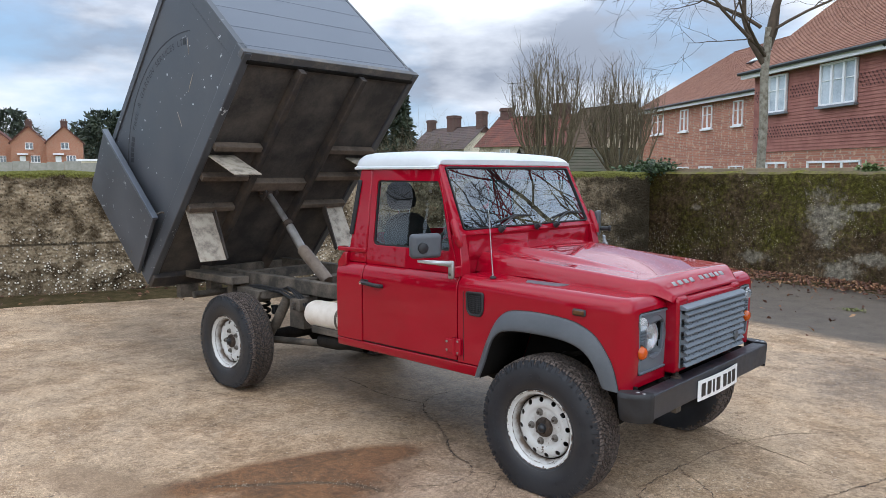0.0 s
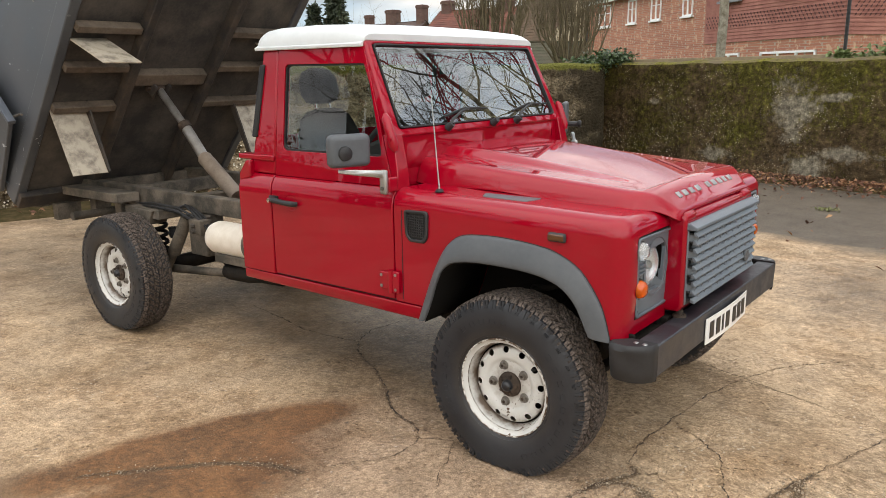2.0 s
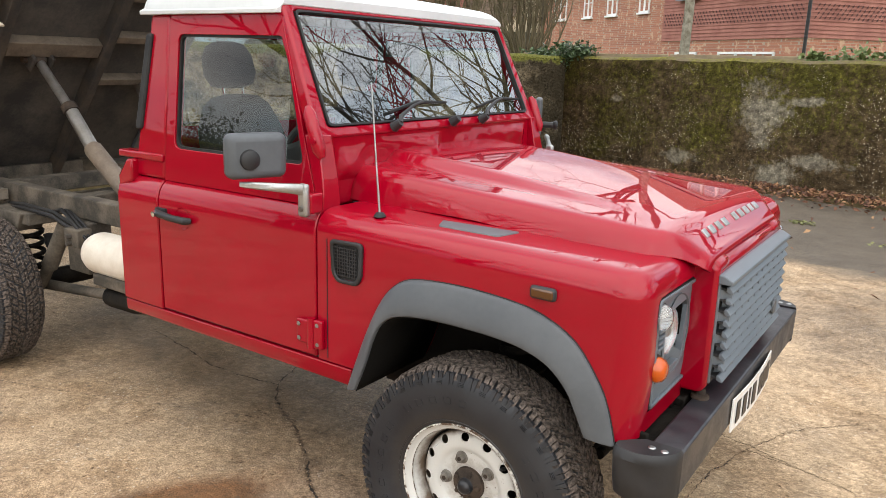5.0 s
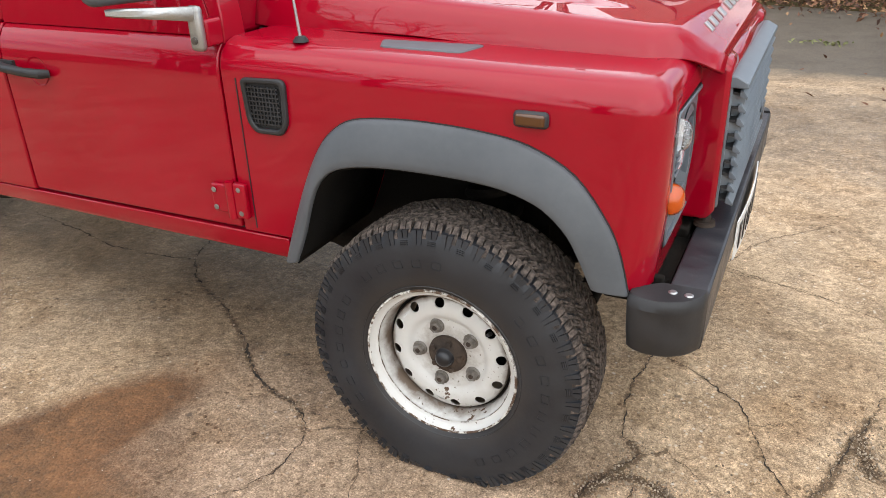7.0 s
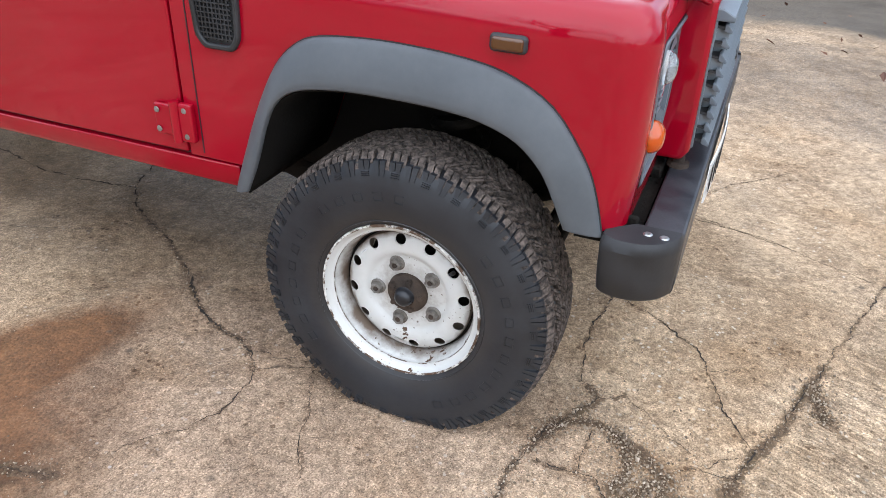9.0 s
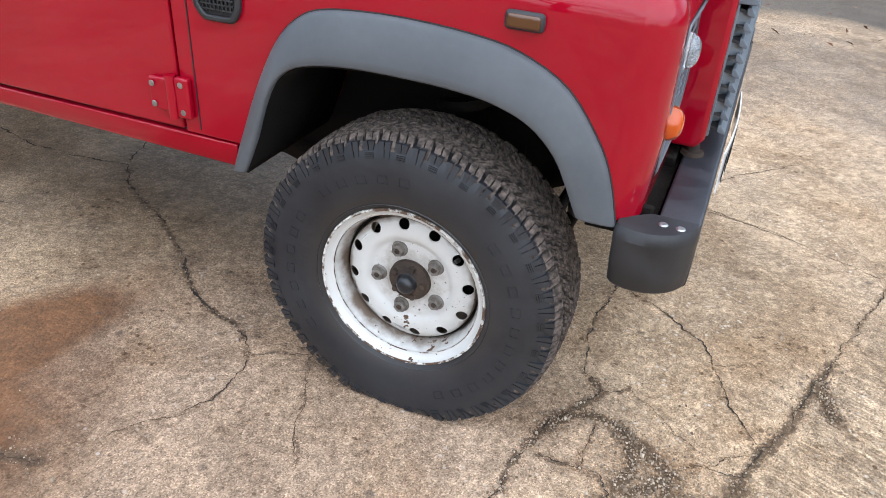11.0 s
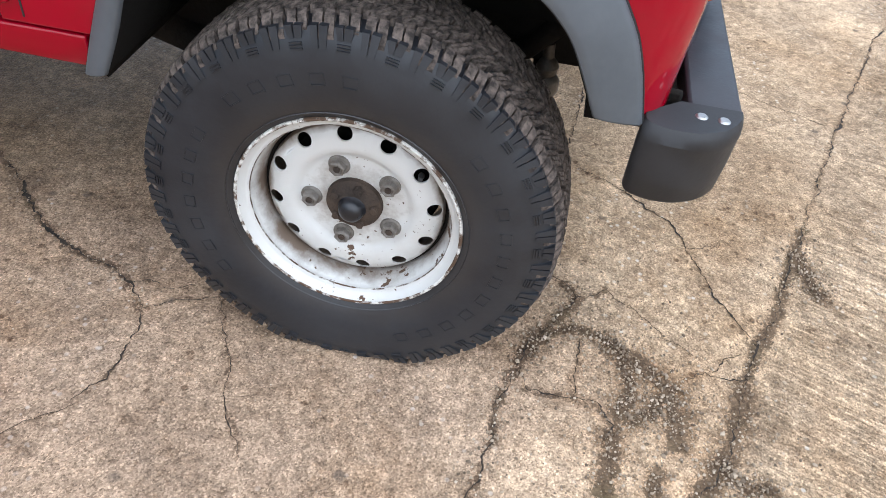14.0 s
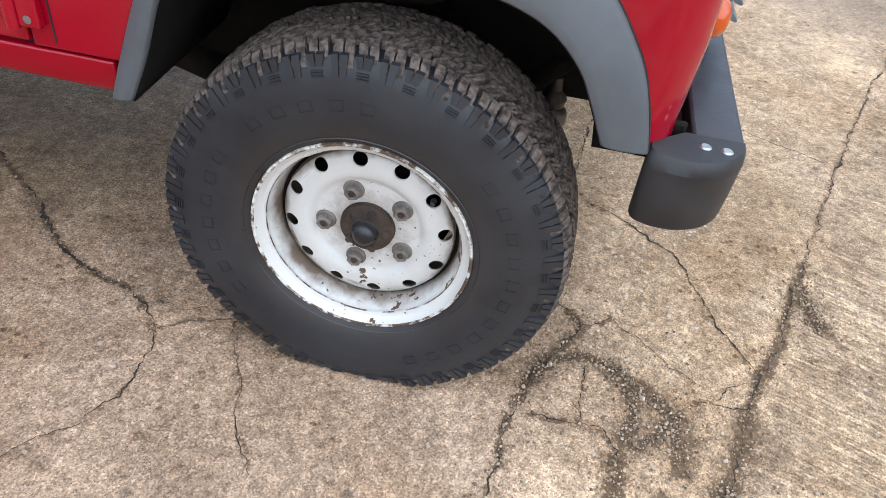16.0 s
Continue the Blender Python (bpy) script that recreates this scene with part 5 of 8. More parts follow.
TIPM = Matrix(((TC, 0, -TS, -4.100), (0, 1, 0, 0), (TS, 0, TC, 0.764), (0, 0, 0, 1)))
PANEL = worn("dark_grey_body_paint", (0.055, 0.060, 0.068), (0.085, 0.090, 0.098), 2.2, (0.34, 0.55), relief=0.10, Specular_IOR_Level=0.4)
scr = ramp(PANEL, noise_tex(PANEL, 26.0, 5.0, 0.7, stretch=(1.0, 1.0, 0.8)), (0.70, 0.0), (0.715, 1.0))
pb = PANEL.node_tree.nodes["Principled BSDF"].inputs["Base Color"].links[0].from_socket
flake = calc(PANEL, "MULTIPLY", ramp(PANEL, noise_tex(PANEL, 15.0, 4.0, 0.6), (0.655, 0.0), (0.67, 1.0)), ramp(PANEL, noise_tex(PANEL, 1.6, 2.0), (0.50, 0.0), (0.56, 1.0)))
put(PANEL, "Base Color", blend(PANEL, calc(PANEL, "MAXIMUM", scr, flake), pb, (0.46, 0.48, 0.49)))
HEADBOARD = worn("pale_grey_sheet", (0.085, 0.097, 0.118), (0.115, 0.128, 0.150), 1.4, (0.30, 0.42), 0.2, relief=0.05)
FLOOR = worn("stained_floor_steel", (0.042, 0.040, 0.039), (0.110, 0.097, 0.083), 4.0, (0.6, 0.85), relief=0.4, dist=0.003, Specular_IOR_Level=0.15)
BEARER = worn("rust_streaked_steel", (0.036, 0.034, 0.033), (0.088, 0.070, 0.056), 6.0, (0.65, 0.9), relief=0.4, dist=0.003, Specular_IOR_Level=0.15)
DUSTY = worn("dust_caked_steel", (0.15, 0.118, 0.090), (0.070, 0.056, 0.045), 5.0, (0.75, 0.95), relief=0.4, dist=0.003, Specular_IOR_Level=0.1)
EDGE_STEEL = worn("worn_edge_steel", (0.075, 0.075, 0.076), (0.19, 0.17, 0.145), 9.0, (0.5, 0.8), low=0.48, high=0.66, relief=0.3)
GUARD = worn("scuffed_pale_steel", (0.42, 0.365, 0.285), (0.14, 0.118, 0.096), 13.0, (0.5, 0.8), low=0.46, high=0.68, relief=0.3)
YR, YL, TL, TH = -0.93, 0.82, 2.385, 1.22


def tbox(name, lo, hi, material, parent, label="", edge=0.004):
    return soften(part(name, box(lo, hi, TIPM), material, parent, label), edge)


tipper = tbox("tipper_floor", (0.02, YR + 0.03, 0.0), (TL - 0.02, YL - 0.03, 0.006), FLOOR, truck, "stained steel underside of the raised tipper floor")
tbox("side_panel", (0.0, YR, 0.10), (TL, YR + 0.03, TH), PANEL, tipper, "dark grey sheet side with faded lettering")
tbox("side_panel", (0.0, YL - 0.03, 0.10), (TL, YL, TH), PANEL, tipper)
for y0, y1 in ((YR - 0.012, YR + 0.055), (YL - 0.055, YL + 0.012)):
    tbox("side_rail", (-0.02, y0, -0.02), (TL + 0.01, y1, 0.115), PANEL, tipper, "dark grey lower side rail", 0.008)
    tbox("top_rail", (0.0, y0, TH - 0.02), (TL, y1 - 0.01, TH + 0.04), PANEL, tipper)
tbox("corner_post", (TL - 0.115, YR - 0.010, 0.1), (TL + 0.012, YR + 0.05, TH), PANEL, tipper)
tbox("rear_post", (-0.01, YR - 0.010, 0.1), (0.055, YR + 0.05, TH), PANEL, tipper)
tbox("headboard", (TL - 0.03, YR + 0.04, 0.07), (TL, YL - 0.04, TH), HEADBOARD, tipper, "pale grey sheet headboard")
for h in (0.105, 0.35, 0.62, 0.90, 1.15):
    tbox("headboard_seam", (TL - 0.002, YR + 0.05, h), (TL + 0.002, YL - 0.05, h + 0.006), HEADBOARD, tipper)
tbox("headboard_sill", (TL - 0.05, YR - 0.02, -0.014), (TL + 0.018, YL + 0.02, 0.035), EDGE_STEEL, tipper, "worn folded front edge")
tbox("headboard_band", (TL - 0.02, YR + 0.01, 0.035), (TL + 0.010, YL - 0.01, 0.085), HEADBOARD, tipper)
# solid dark strip in place of the shadow line behind the sill
tbox("front_gap_shade", (TL - 0.075, YR + 0.03, -0.030), (TL - 0.045, YL - 0.03, 0.004), DARK, tipper, "dark strip that draws the shaded gap behind the front edge")
for a, h, da, dh in ((1.93, 0.62, 0.09, 0.10), (1.42, 0.36, 0.05, 0.13), (1.70, 0.45, 0.16, 0.03)):
    p0, p1 = tip(a, YR - 0.0008, h), tip(a + da, YR - 0.0008, h + dh)
    part("scratch", tube([p0, Vector(p0).lerp(Vector(p1), 0.5) + Vector((0, 0, 0.006)), p1], [0.0012, 0.0028, 0.0010], 6), GUARD, tipper, "pale scratch")
tbox("roof_sheet", (0.0, YR, TH), (TL, YL, TH + 0.01), PANEL, tipper)
for y in (-0.42, 0.20):
    tbox("floor_bearer", (0.05, y - 0.028, -0.085), (TL - 0.06, y + 0.028, 0.0), BEARER, tipper, "rust-streaked longitudinal bearer", 0.006)
for a in (0.90, 1.24, 1.55):
    for y0, y1 in ((YR + 0.05, -0.455), (0.235, YL - 0.05)):
        tbox("floor_rib", (a - 0.025, y0, -0.065), (a + 0.025, y1, 0.0), DUSTY, tipper, "steel cross rib", 0.005)
tbox("ram_beam", (1.10, -0.385, -0.070), (1.20, 0.165, 0.0), DUSTY, tipper, "rusty ram cross beam", 0.006)
tbox("rear_beam", (-0.02, YR, -0.06), (0.10, YL, 0.0), BEARER, tipper, "", 0.006)
for sg, yo, yi in ((-1, YR + 0.05, YR + 0.29), (1, YL - 0.05, YL - 0.29)):
    y0, y1 = min(yo, yi), max(yo, yi)
    bm = bmesh.new()
    add_prism(bm, [(1.44, 0.0), (1.575, -0.385), (1.567, -0.388), (1.43, 0.0)], lambda a, h: tip(a, y0, h), lambda a, h: tip(a, y1, h))
    part("mudguard_front", bm, GUARD, tipper, "scuffed pale steel mudguard plate")
    bm = bmesh.new()
    add_prism(bm, [(0.875, 0.0), (0.695, -0.45), (0.687, -0.447), (0.865, 0.0)], lambda a, h: tip(a, y0, h), lambda a, h: tip(a, y1, h))
    part("mudguard_rear", bm, GUARD, tipper, "scuffed pale steel mudguard plate")
    bm = bmesh.new()
    add_prism(bm, [(0.93, 0.0), (0.715, -0.455), (0.680, -0.445), (0.86, 0.0)], lambda a, h: tip(a, yi - 0.006, h), lambda a, h: tip(a, yi + 0.006, h))
    part("mudguard_web", bm, BEARER, tipper)
# rear door swung right round beside the box
hinge_ = TIPM @ Matrix.Translation((-0.02, YR - 0.005, 0.0)) @ Euler((0, 0, radians(-5))).to_matrix().to_4x4()
rd = soften(part("rear_door", box((0.0, -0.045, 0.12), (0.68, -0.012, 1.26), hinge_), PANEL, tipper, "dark grey rear door folded back along the side"), 0.006)
soften(part("door_edge", box((0.665, -0.055, 0.11), (0.692, -0.005, 1.27), hinge_), HEADBOARD, rd, "bright folded door edge"), 0.004)
part("door_catch", tube([hinge_ @ Vector((0.68, 0.0, 0.16)), hinge_ @ Vector((0.73, 0.03, 0.13)), hinge_ @ Vector((0.75, 0.02, 0.10))], 0.008, 8), STEEL, rd)
part("door_rivet", lathe([(0, 0.006), (0.012, 0.004), (0.014, 0.0)], hinge_ @ Vector((0.10, -0.045, 0.30)), hinge_.to_3x3() @ Vector((0, -1, 0)), 14), STEEL, rd)
# hydraulic ram
RAM_BARREL = worn("dusty_ram_barrel", (0.21, 0.165, 0.125), (0.13, 0.100, 0.078), 9.0, (0.55, 0.75), relief=0.2)
RAM_STEEL = worn("ground_ram_steel", (0.30, 0.29, 0.28), (0.20, 0.185, 0.165), 10.0, (0.30, 0.45), 0.7)
ram = part("tipping_ram", tube([(-2.555, -0.18, 0.835), (-2.60, -0.18, 0.868), (-2.88, -0.18, 1.065), (-2.895, -0.18, 1.076)], [0.046, 0.050, 0.050, 0.042], 20), RAM_BARREL, truck, "three-stage hydraulic tipping ram")
part("ram_stage", tube([(-2.88, -0.18, 1.064), (-3.075, -0.18, 1.272)], 0.036, 18), RAM_STEEL, ram, "ground steel ram stage")
part("ram_collar", tube([(-3.06, -0.18, 1.256), (-3.095, -0.18, 1.290)], 0.043, 18), RUST, ram)
part("ram_rod", tube([(-3.075, -0.18, 1.272), (-3.36, -0.18, 1.530)], 0.026, 16), RAM_STEEL, ram, "bright ram rod")
part("ram_eye", lathe([(0.0, -0.03), (0.040, -0.03), (0.044, 0.0), (0.040, 0.03), (0.0, 0.03)], (-3.365, -0.18, 1.535), (0, 1, 0), 18), RUST, ram)
part("ram_pin", tube([(-3.365, -0.27, 1.535), (-3.365, -0.09, 1.535)], 0.020, 14), RUST, ram)
for y in (-0.235, -0.125):
    soften(part("ram_lug", box((1.02, y - 0.010, -0.11), (1.12, y + 0.010, -0.02), TIPM), BEARER, ram), 0.01)


# faded lettering along an arc of the side
def arc_text(words, parent, material, centre, radius, a0, size):
    a = a0
    for ch in words:
        if ch == " ":
            a -= 0.55 * size / radius
            continue
        if ch == "#":
            bm = box((-size * 0.28, -0.0008, 0.0), (size * 0.28, 0.0008, size * 0.7))
            w = size * 0.62
        else:
            cu = bpy.data.curves.new("letter", "FONT")
            cu.body, cu.size, cu.align_x = ch, size, "CENTER"
            tmp = bpy.data.objects.new("letter", cu)
            scene.collection.objects.link(tmp)
            bpy.context.view_layer.update()
            me = bpy.data.meshes.new_from_object(tmp.evaluated_get(bpy.context.evaluated_depsgraph_get()))
            bpy.data.objects.remove(tmp)
            bm = bmesh.new()
            bm.from_mesh(me)
            w = max(v.co.x for v in bm.verts) - min(v.co.x for v in bm.verts) + 0.16 * size
            bmesh.ops.transform(bm, matrix=Euler((radians(90), 0, 0)).to_matrix().to_4x4(), verts=bm.verts)
        a -= 0.5 * w / radius
        m = TIPM @ Matrix.Translation((centre[0] + radius * math.cos(a), YR - 0.0015, centre[1] + radius * math.sin(a))) @ Euler((0, -(a - math.pi / 2), 0)).to_matrix().to_4x4()
        bmesh.ops.transform(bm, matrix=m, verts=bm.verts)
        part("letter", bm, material, parent, smooth=False)
        a -= 0.5 * w / radius


side = [c for c in tipper.children if c.name.startswith("side_panel")][0]
FADED = principled("faded_lettering", (0.022, 0.024, 0.028), 0.6)
arc_text("##### TREE & GARDEN SERVICES LT#", side, FADED, (1.25, 0.058), 0.965, radians(128), 0.072)
for r0, a0, a1 in ((1.065, 134, 38),):
    bm = bmesh.new()
    add_loft(bm, [[TIPM @ Vector((1.25 + r * math.cos(a), YR - y, 0.058 + r * math.sin(a))) for r, y in ((r0 - 0.004, 0.0005), (r0 - 0.004, 0.0015), (r0 + 0.004, 0.0015), (r0 + 0.004, 0.0005))] for a in (radians(a0 + (a1 - a0) * k / 40) for k in range(41))])
    part("pinstripe", bm, FADED, side)

# ---- the yard ----
def ellipse_mask(m, centre, radii, turn, low, high, rough_scale=3.0, rough_amount=0.5):
    """A patch with a ragged edge on the ground: 1 inside, 0 outside."""
    n, l = m.node_tree.nodes, m.node_tree.links
    mp = n.new("ShaderNodeMapping")
    mp.vector_type = "TEXTURE"
    mp.inputs["Location"].default_value = (*centre, 0)
    mp.inputs["Rotation"].default_value = (0, 0, radians(turn))
    mp.inputs["Scale"].default_value = (*radii, 1000)
    l.new(n.new("ShaderNodeTexCoord").outputs["Object"], mp.inputs["Vector"])
    ln = n.new("ShaderNodeVectorMath")
    ln.operation = "LENGTH"
    l.new(mp.outputs["Vector"], ln.inputs[0])
    d = calc(m, "ADD", ln.outputs["Value"], calc(m, "MULTIPLY", calc(m, "SUBTRACT", noise_tex(m, rough_scale, 7.0, 0.65), 0.5), rough_amount * 2))
    return ramp(m, d, (low, 1.0), (high, 0.0))


def make_concrete():
    m = principled("worn_yard_concrete", (0.34, 0.28, 0.22), 0.85, Specular_IOR_Level=0.2)
    broad, mid, fine = noise_tex(m, 0.55, 5.0), noise_tex(m, 4.5, 8.0, 0.65), noise_tex(m, 210.0, 4.0, 0.75)
    base = blend(m, ramp(m, broad, (0.36, 0.0), (0.66, 1.0)), (0.345, 0.254, 0.168), (0.510, 0.380, 0.254))
    base = blend(m, ramp(m, mid, (0.44, 0.0), (0.70, 0.55)), base, (0.210, 0.164, 0.122))
    # exposed aggregate: stones of three sizes in darker sandy paste, worn bare in some places more than in others
    dist = voronoi(m, 118.0, "F1", "Distance")
    tones = []
    for scale in (118.0, 300.0, 52.0):
        grey = m.node_tree.nodes.new("ShaderNodeRGBToBW")
        m.node_tree.links.new(voronoi(m, scale, "F1", "Color"), grey.inputs[0])
        tones.append(grey.outputs[0])
    stone = ramp(m, tones[0], (0.18, (0.66, 0.62, 0.58)), (0.42, (0.92, 0.89, 0.85)), (0.70, (1.13, 1.10, 1.05)), (0.92, (1.55, 1.51, 1.45)))
    small = ramp(m, tones[1], (0.15, (0.58, 0.54, 0.50)), (0.42, (0.92, 0.89, 0.86)), (0.72, (1.15, 1.12, 1.08)), (0.92, (1.6, 1.56, 1.5)))
    cobble = ramp(m, tones[2], (0.2, (0.62, 0.58, 0.54)), (0.5, (1.0, 0.97, 0.93)), (0.85, (1.45, 1.40, 1.32)))
    paste = blend(m, 1.0, base, small, "MULTIPLY")
    worn_bare = ramp(m, noise_tex(m, 7.0, 6.0, 0.7), (0.40, 0.12), (0.60, 1.0))
    show = calc(m, "MULTIPLY", ramp(m, dist, (0.30, 1.0), (0.46, 0.0)), worn_bare)
    base = blend(m, show, paste, blend(m, 1.0, base, stone, "MULTIPLY"))
    few = calc(m, "MULTIPLY", ramp(m, voronoi(m, 52.0), (0.22, 1.0), (0.36, 0.0)), ramp(m, noise_tex(m, 19.0, 5.0, 0.7), (0.52, 0.0), (0.60, 0.9)))
    base = blend(m, few, base, blend(m, 1.0, base, cobble, "MULTIPLY"))
    base = blend(m, 1.0, base, ramp(m, fine, (0.28, 0.64), (0.72, 1.34)), "MULTIPLY")
    mottle = calc(m, "ADD", calc(m, "MULTIPLY", noise_tex(m, 2.6, 12.0, 0.76), 0.6), calc(m, "MULTIPLY", noise_tex(m, 22.0, 8.0, 0.75), 0.4))
    base = blend(m, 1.0, base, ramp(m, mottle, (0.36, (0.66, 0.62, 0.58)), (0.50, (1.03, 1.03, 1.03)), (0.64, (1.36, 1.36, 1.37))), "MULTIPLY")
    base = blend(m, 1.0, base, ramp(m, noise_tex(m, 42.0, 7.0, 0.78), (0.36, 0.66), (0.50, 1.0), (0.64, 1.32)), "MULTIPLY")
    # dark pin-holes and trowel drag
    pin = calc(m, "MULTIPLY", ramp(m, voronoi(m, 95.0), (0.10, 1.0), (0.17, 0.0)), ramp(m, noise_tex(m, 30.0, 4.0, 0.7), (0.50, 0.0), (0.58, 0.8)))
    base = blend(m, pin, base, (0.085, 0.066, 0.048))
    # scabbed pits, in groups, and single pale stones
    pit = calc(m, "ADD", voronoi(m, 30.0), calc(m, "MULTIPLY", calc(m, "SUBTRACT", noise_tex(m, 120.0, 4.0, 0.7), 0.5), 0.35))
    pit = calc(m, "MULTIPLY", ramp(m, pit, (0.17, 1.0), (0.25, 0.0)), ramp(m, noise_tex(m, 3.4, 5.0, 0.7), (0.53, 0.0), (0.60, 0.85)))
    base = blend(m, pit, base, blend(m, 1.0, base, (0.34, 0.29, 0.25), "MULTIPLY"))
    chip = calc(m, "MULTIPLY", ramp(m, voronoi(m, 15.0), (0.055, 0.9), (0.085, 0.0)), ramp(m, noise_tex(m, 2.0, 3.0), (0.47, 0.0), (0.53, 1.0)))
    base = blend(m, chip, base, (0.62, 0.55, 0.46))
    # brown blotches of dirt and old damp
    blot = ramp(m, calc(m, "ADD", calc(m, "MULTIPLY", noise_tex(m, 1.7, 7.0, 0.62), 0.6), calc(m, "MULTIPLY", noise_tex(m, 9.0, 6.0, 0.7), 0.4)), (0.47, 0.0), (0.62, 0.75))
    base = blend(m, blot, base, blend(m, 1.0, base, (0.66, 0.58, 0.49), "MULTIPLY"))
    # larger pebbles showing through
    big = ramp(m, voronoi(m, 34.0, "F1", "Distance"), (0.13, 1.0), (0.20, 0.0))
    base = blend(m, calc(m, "MULTIPLY", big, ramp(m, noise_tex(m, 2.3, 4.0), (0.48, 0.0), (0.6, 0.7))), base, (0.62, 0.53, 0.42))
    # rust-brown run-off stain, and the dirt that gathers by the slab joint
    stain = calc(m, "MAXIMUM", ellipse_mask(m, (-1.22, -1.48), (0.26, 1.03), -20, 0.66, 1.0, 3.4, 0.34), ellipse_mask(m, (-0.94, -1.78), (0.50, 0.97), 0, 0.52, 1.0, 3.4, 0.40))
    base = blend(m, calc(m, "MULTIPLY", stain, 0.92), base, blend(m, 1.0, blend(m, ramp(m, mottle, (0.42, 1.0), (0.58, 0.0)), (0.205, 0.098, 0.042), (0.085, 0.046, 0.025)), blend(m, 0.5, stone, (1.0, 1.0, 1.0)), "MULTIPLY"))
    stain2 = ellipse_mask(m, (-1.75, -2.35), (0.9, 0.22), 14, 0.5, 1.2, 2.4, 0.8)
    base = blend(m, calc(m, "MULTIPLY", stain2, 0.55), base, (0.19, 0.125, 0.075))
    seam = m.node_tree.nodes.new("ShaderNodeAttribute")
    seam.attribute_name = "dirt"
    ragged = calc(m, "ADD", calc(m, "MULTIPLY", calc(m, "SUBTRACT", noise_tex(m, 15.0, 9.0, 0.75), 0.5), 1.5), calc(m, "MULTIPLY", calc(m, "SUBTRACT", noise_tex(m, 90.0, 5.0, 0.75), 0.5), 0.9))
    halo = ramp(m, calc(m, "ADD", calc(m, "MULTIPLY", seam.outputs["Fac"], 0.8), calc(m, "ADD", ragged, calc(m, "MULTIPLY", calc(m, "MAXIMUM", ellipse_mask(m, (0.62, -0.86), (0.24, 0.26), 10, 0.6, 1.2, 4.0, 0.6), ellipse_mask(m, (1.08, -0.86), (0.20, 0.16), 10, 0.5, 1.2, 5.0, 0.8)), 0.45))), (0.18, 0.0), (0.85, 0.50))
    base = blend(m, halo, base, blend(m, 1.0, base, (0.56, 0.45, 0.36), "MULTIPLY"))
    soil = ramp(m, calc(m, "ADD", calc(m, "ADD", seam.outputs["Fac"], calc(m, "MULTIPLY", ragged, 0.85)), calc(m, "ADD", calc(m, "MULTIPLY", calc(m, "SUBTRACT", tones[0], 0.5), 0.55), calc(m, "MULTIPLY", calc(m, "SUBTRACT", tones[2], 0.5), 0.35))), (0.53, 0.0), (0.70, 0.94))
    moss_ = ramp(m, noise_tex(m, 6.0, 5.0, 0.6), (0.52, 0.0), (0.66, 0.35))
    earth = blend(m, moss_, ramp(m, fine, (0.3, (0.062, 0.042, 0.026)), (0.7, (0.175, 0.120, 0.077))), (0.095, 0.080, 0.038))
    base = blend(m, soil, base, blend(m, 1.0, earth, stone, "MULTIPLY"))
    # the neighbouring slab was brushed into ridges
    x, y = axis(m, 0), axis(m, 1)
    side = calc(m, "SUBTRACT", calc(m, "SUBTRACT", x, calc(m, "MULTIPLY", y, 0.347)), 1.11)
    brushed = ramp(m, side, (0.0, 0.0), (0.02, 1.0))
    n, l = m.node_tree.nodes, m.node_tree.links
    mp = n.new("ShaderNodeMapping")
    mp.inputs["Rotation"].default_value = (0, 0, radians(-68))
    l.new(n.new("ShaderNodeTexCoord").outputs["Object"], mp.inputs["Vector"])
    brush = noise_tex(m, 1.0, 6.0, 0.65, mp.outputs["Vector"], (85.0, 5.5, 1.0))
    ridge = calc(m, "MULTIPLY", calc(m, "MULTIPLY", ramp(m, brush, (0.47, 0.0), (0.56, 1.0)), brushed), ramp(m, noise_tex(m, 2.4, 6.0, 0.65), (0.42, 0.15), (0.58, 1.0)))
    base = blend(m, calc(m, "MULTIPLY", ridge, 0.38), base, blend(m, 1.0, base, (0.55, 0.52, 0.50), "MULTIPLY"))
    # dark tarmac beyond the slabs
    edge = calc(m, "ADD", calc(m, "ADD", y, calc(m, "MULTIPLY", x, 0.20)), calc(m, "MULTIPLY", noise_tex(m, 0.7, 6.0), 1.1))
    tar = ramp(m, calc(m, "MULTIPLY", edge, 0.1), (0.475, 0.0), (0.515, 1.0))
    base = blend(m, calc(m, "MULTIPLY", tar, 0.88), base, blend(m, ramp(m, mid, (0.35, 0.0), (0.7, 1.0)), (0.048, 0.043, 0.038), (0.100, 0.086, 0.072)))
    # damp beyond and under the truck; there it also paints the truck's shade
    wet_shade = calc(m, "MAXIMUM", ellipse_mask(m, (-1.9, 0.25), (1.75, 0.95), -6, 0.55, 1.10, 1.6, 0.45), ellipse_mask(m, (2.0, 2.7), (2.7, 1.5), -12, 0.5, 1.1, 1.3, 0.5))
    base = blend(m, calc(m, "MULTIPLY", wet_shade, 0.75), base, blend(m, 1.0, base, (0.50, 0.51, 0.54), "MULTIPLY"))
    # worn greyer concrete towards the walls and round the back of the truck
    grey = ellipse_mask(m, (-4.9, 1.5), (4.0, 2.9), 0, 0.60, 1.15, 0.9, 0.45)
    base = blend(m, calc(m, "MULTIPLY", grey, 0.78), base, blend(m, 1.0, base, (0.50, 0.51, 0.53), "MULTIPLY"))
    # trodden greyer patch beside the front wheel, and small dark drips
    trod = ellipse_mask(m, (-0.30, -0.95), (1.0, 0.8), 10, 0.55, 1.15, 2.2, 0.5)
    base = blend(m, calc(m, "MULTIPLY", trod, 0.85), base, blend(m, 1.0, base, (0.75, 0.735, 0.78), "MULTIPLY"))
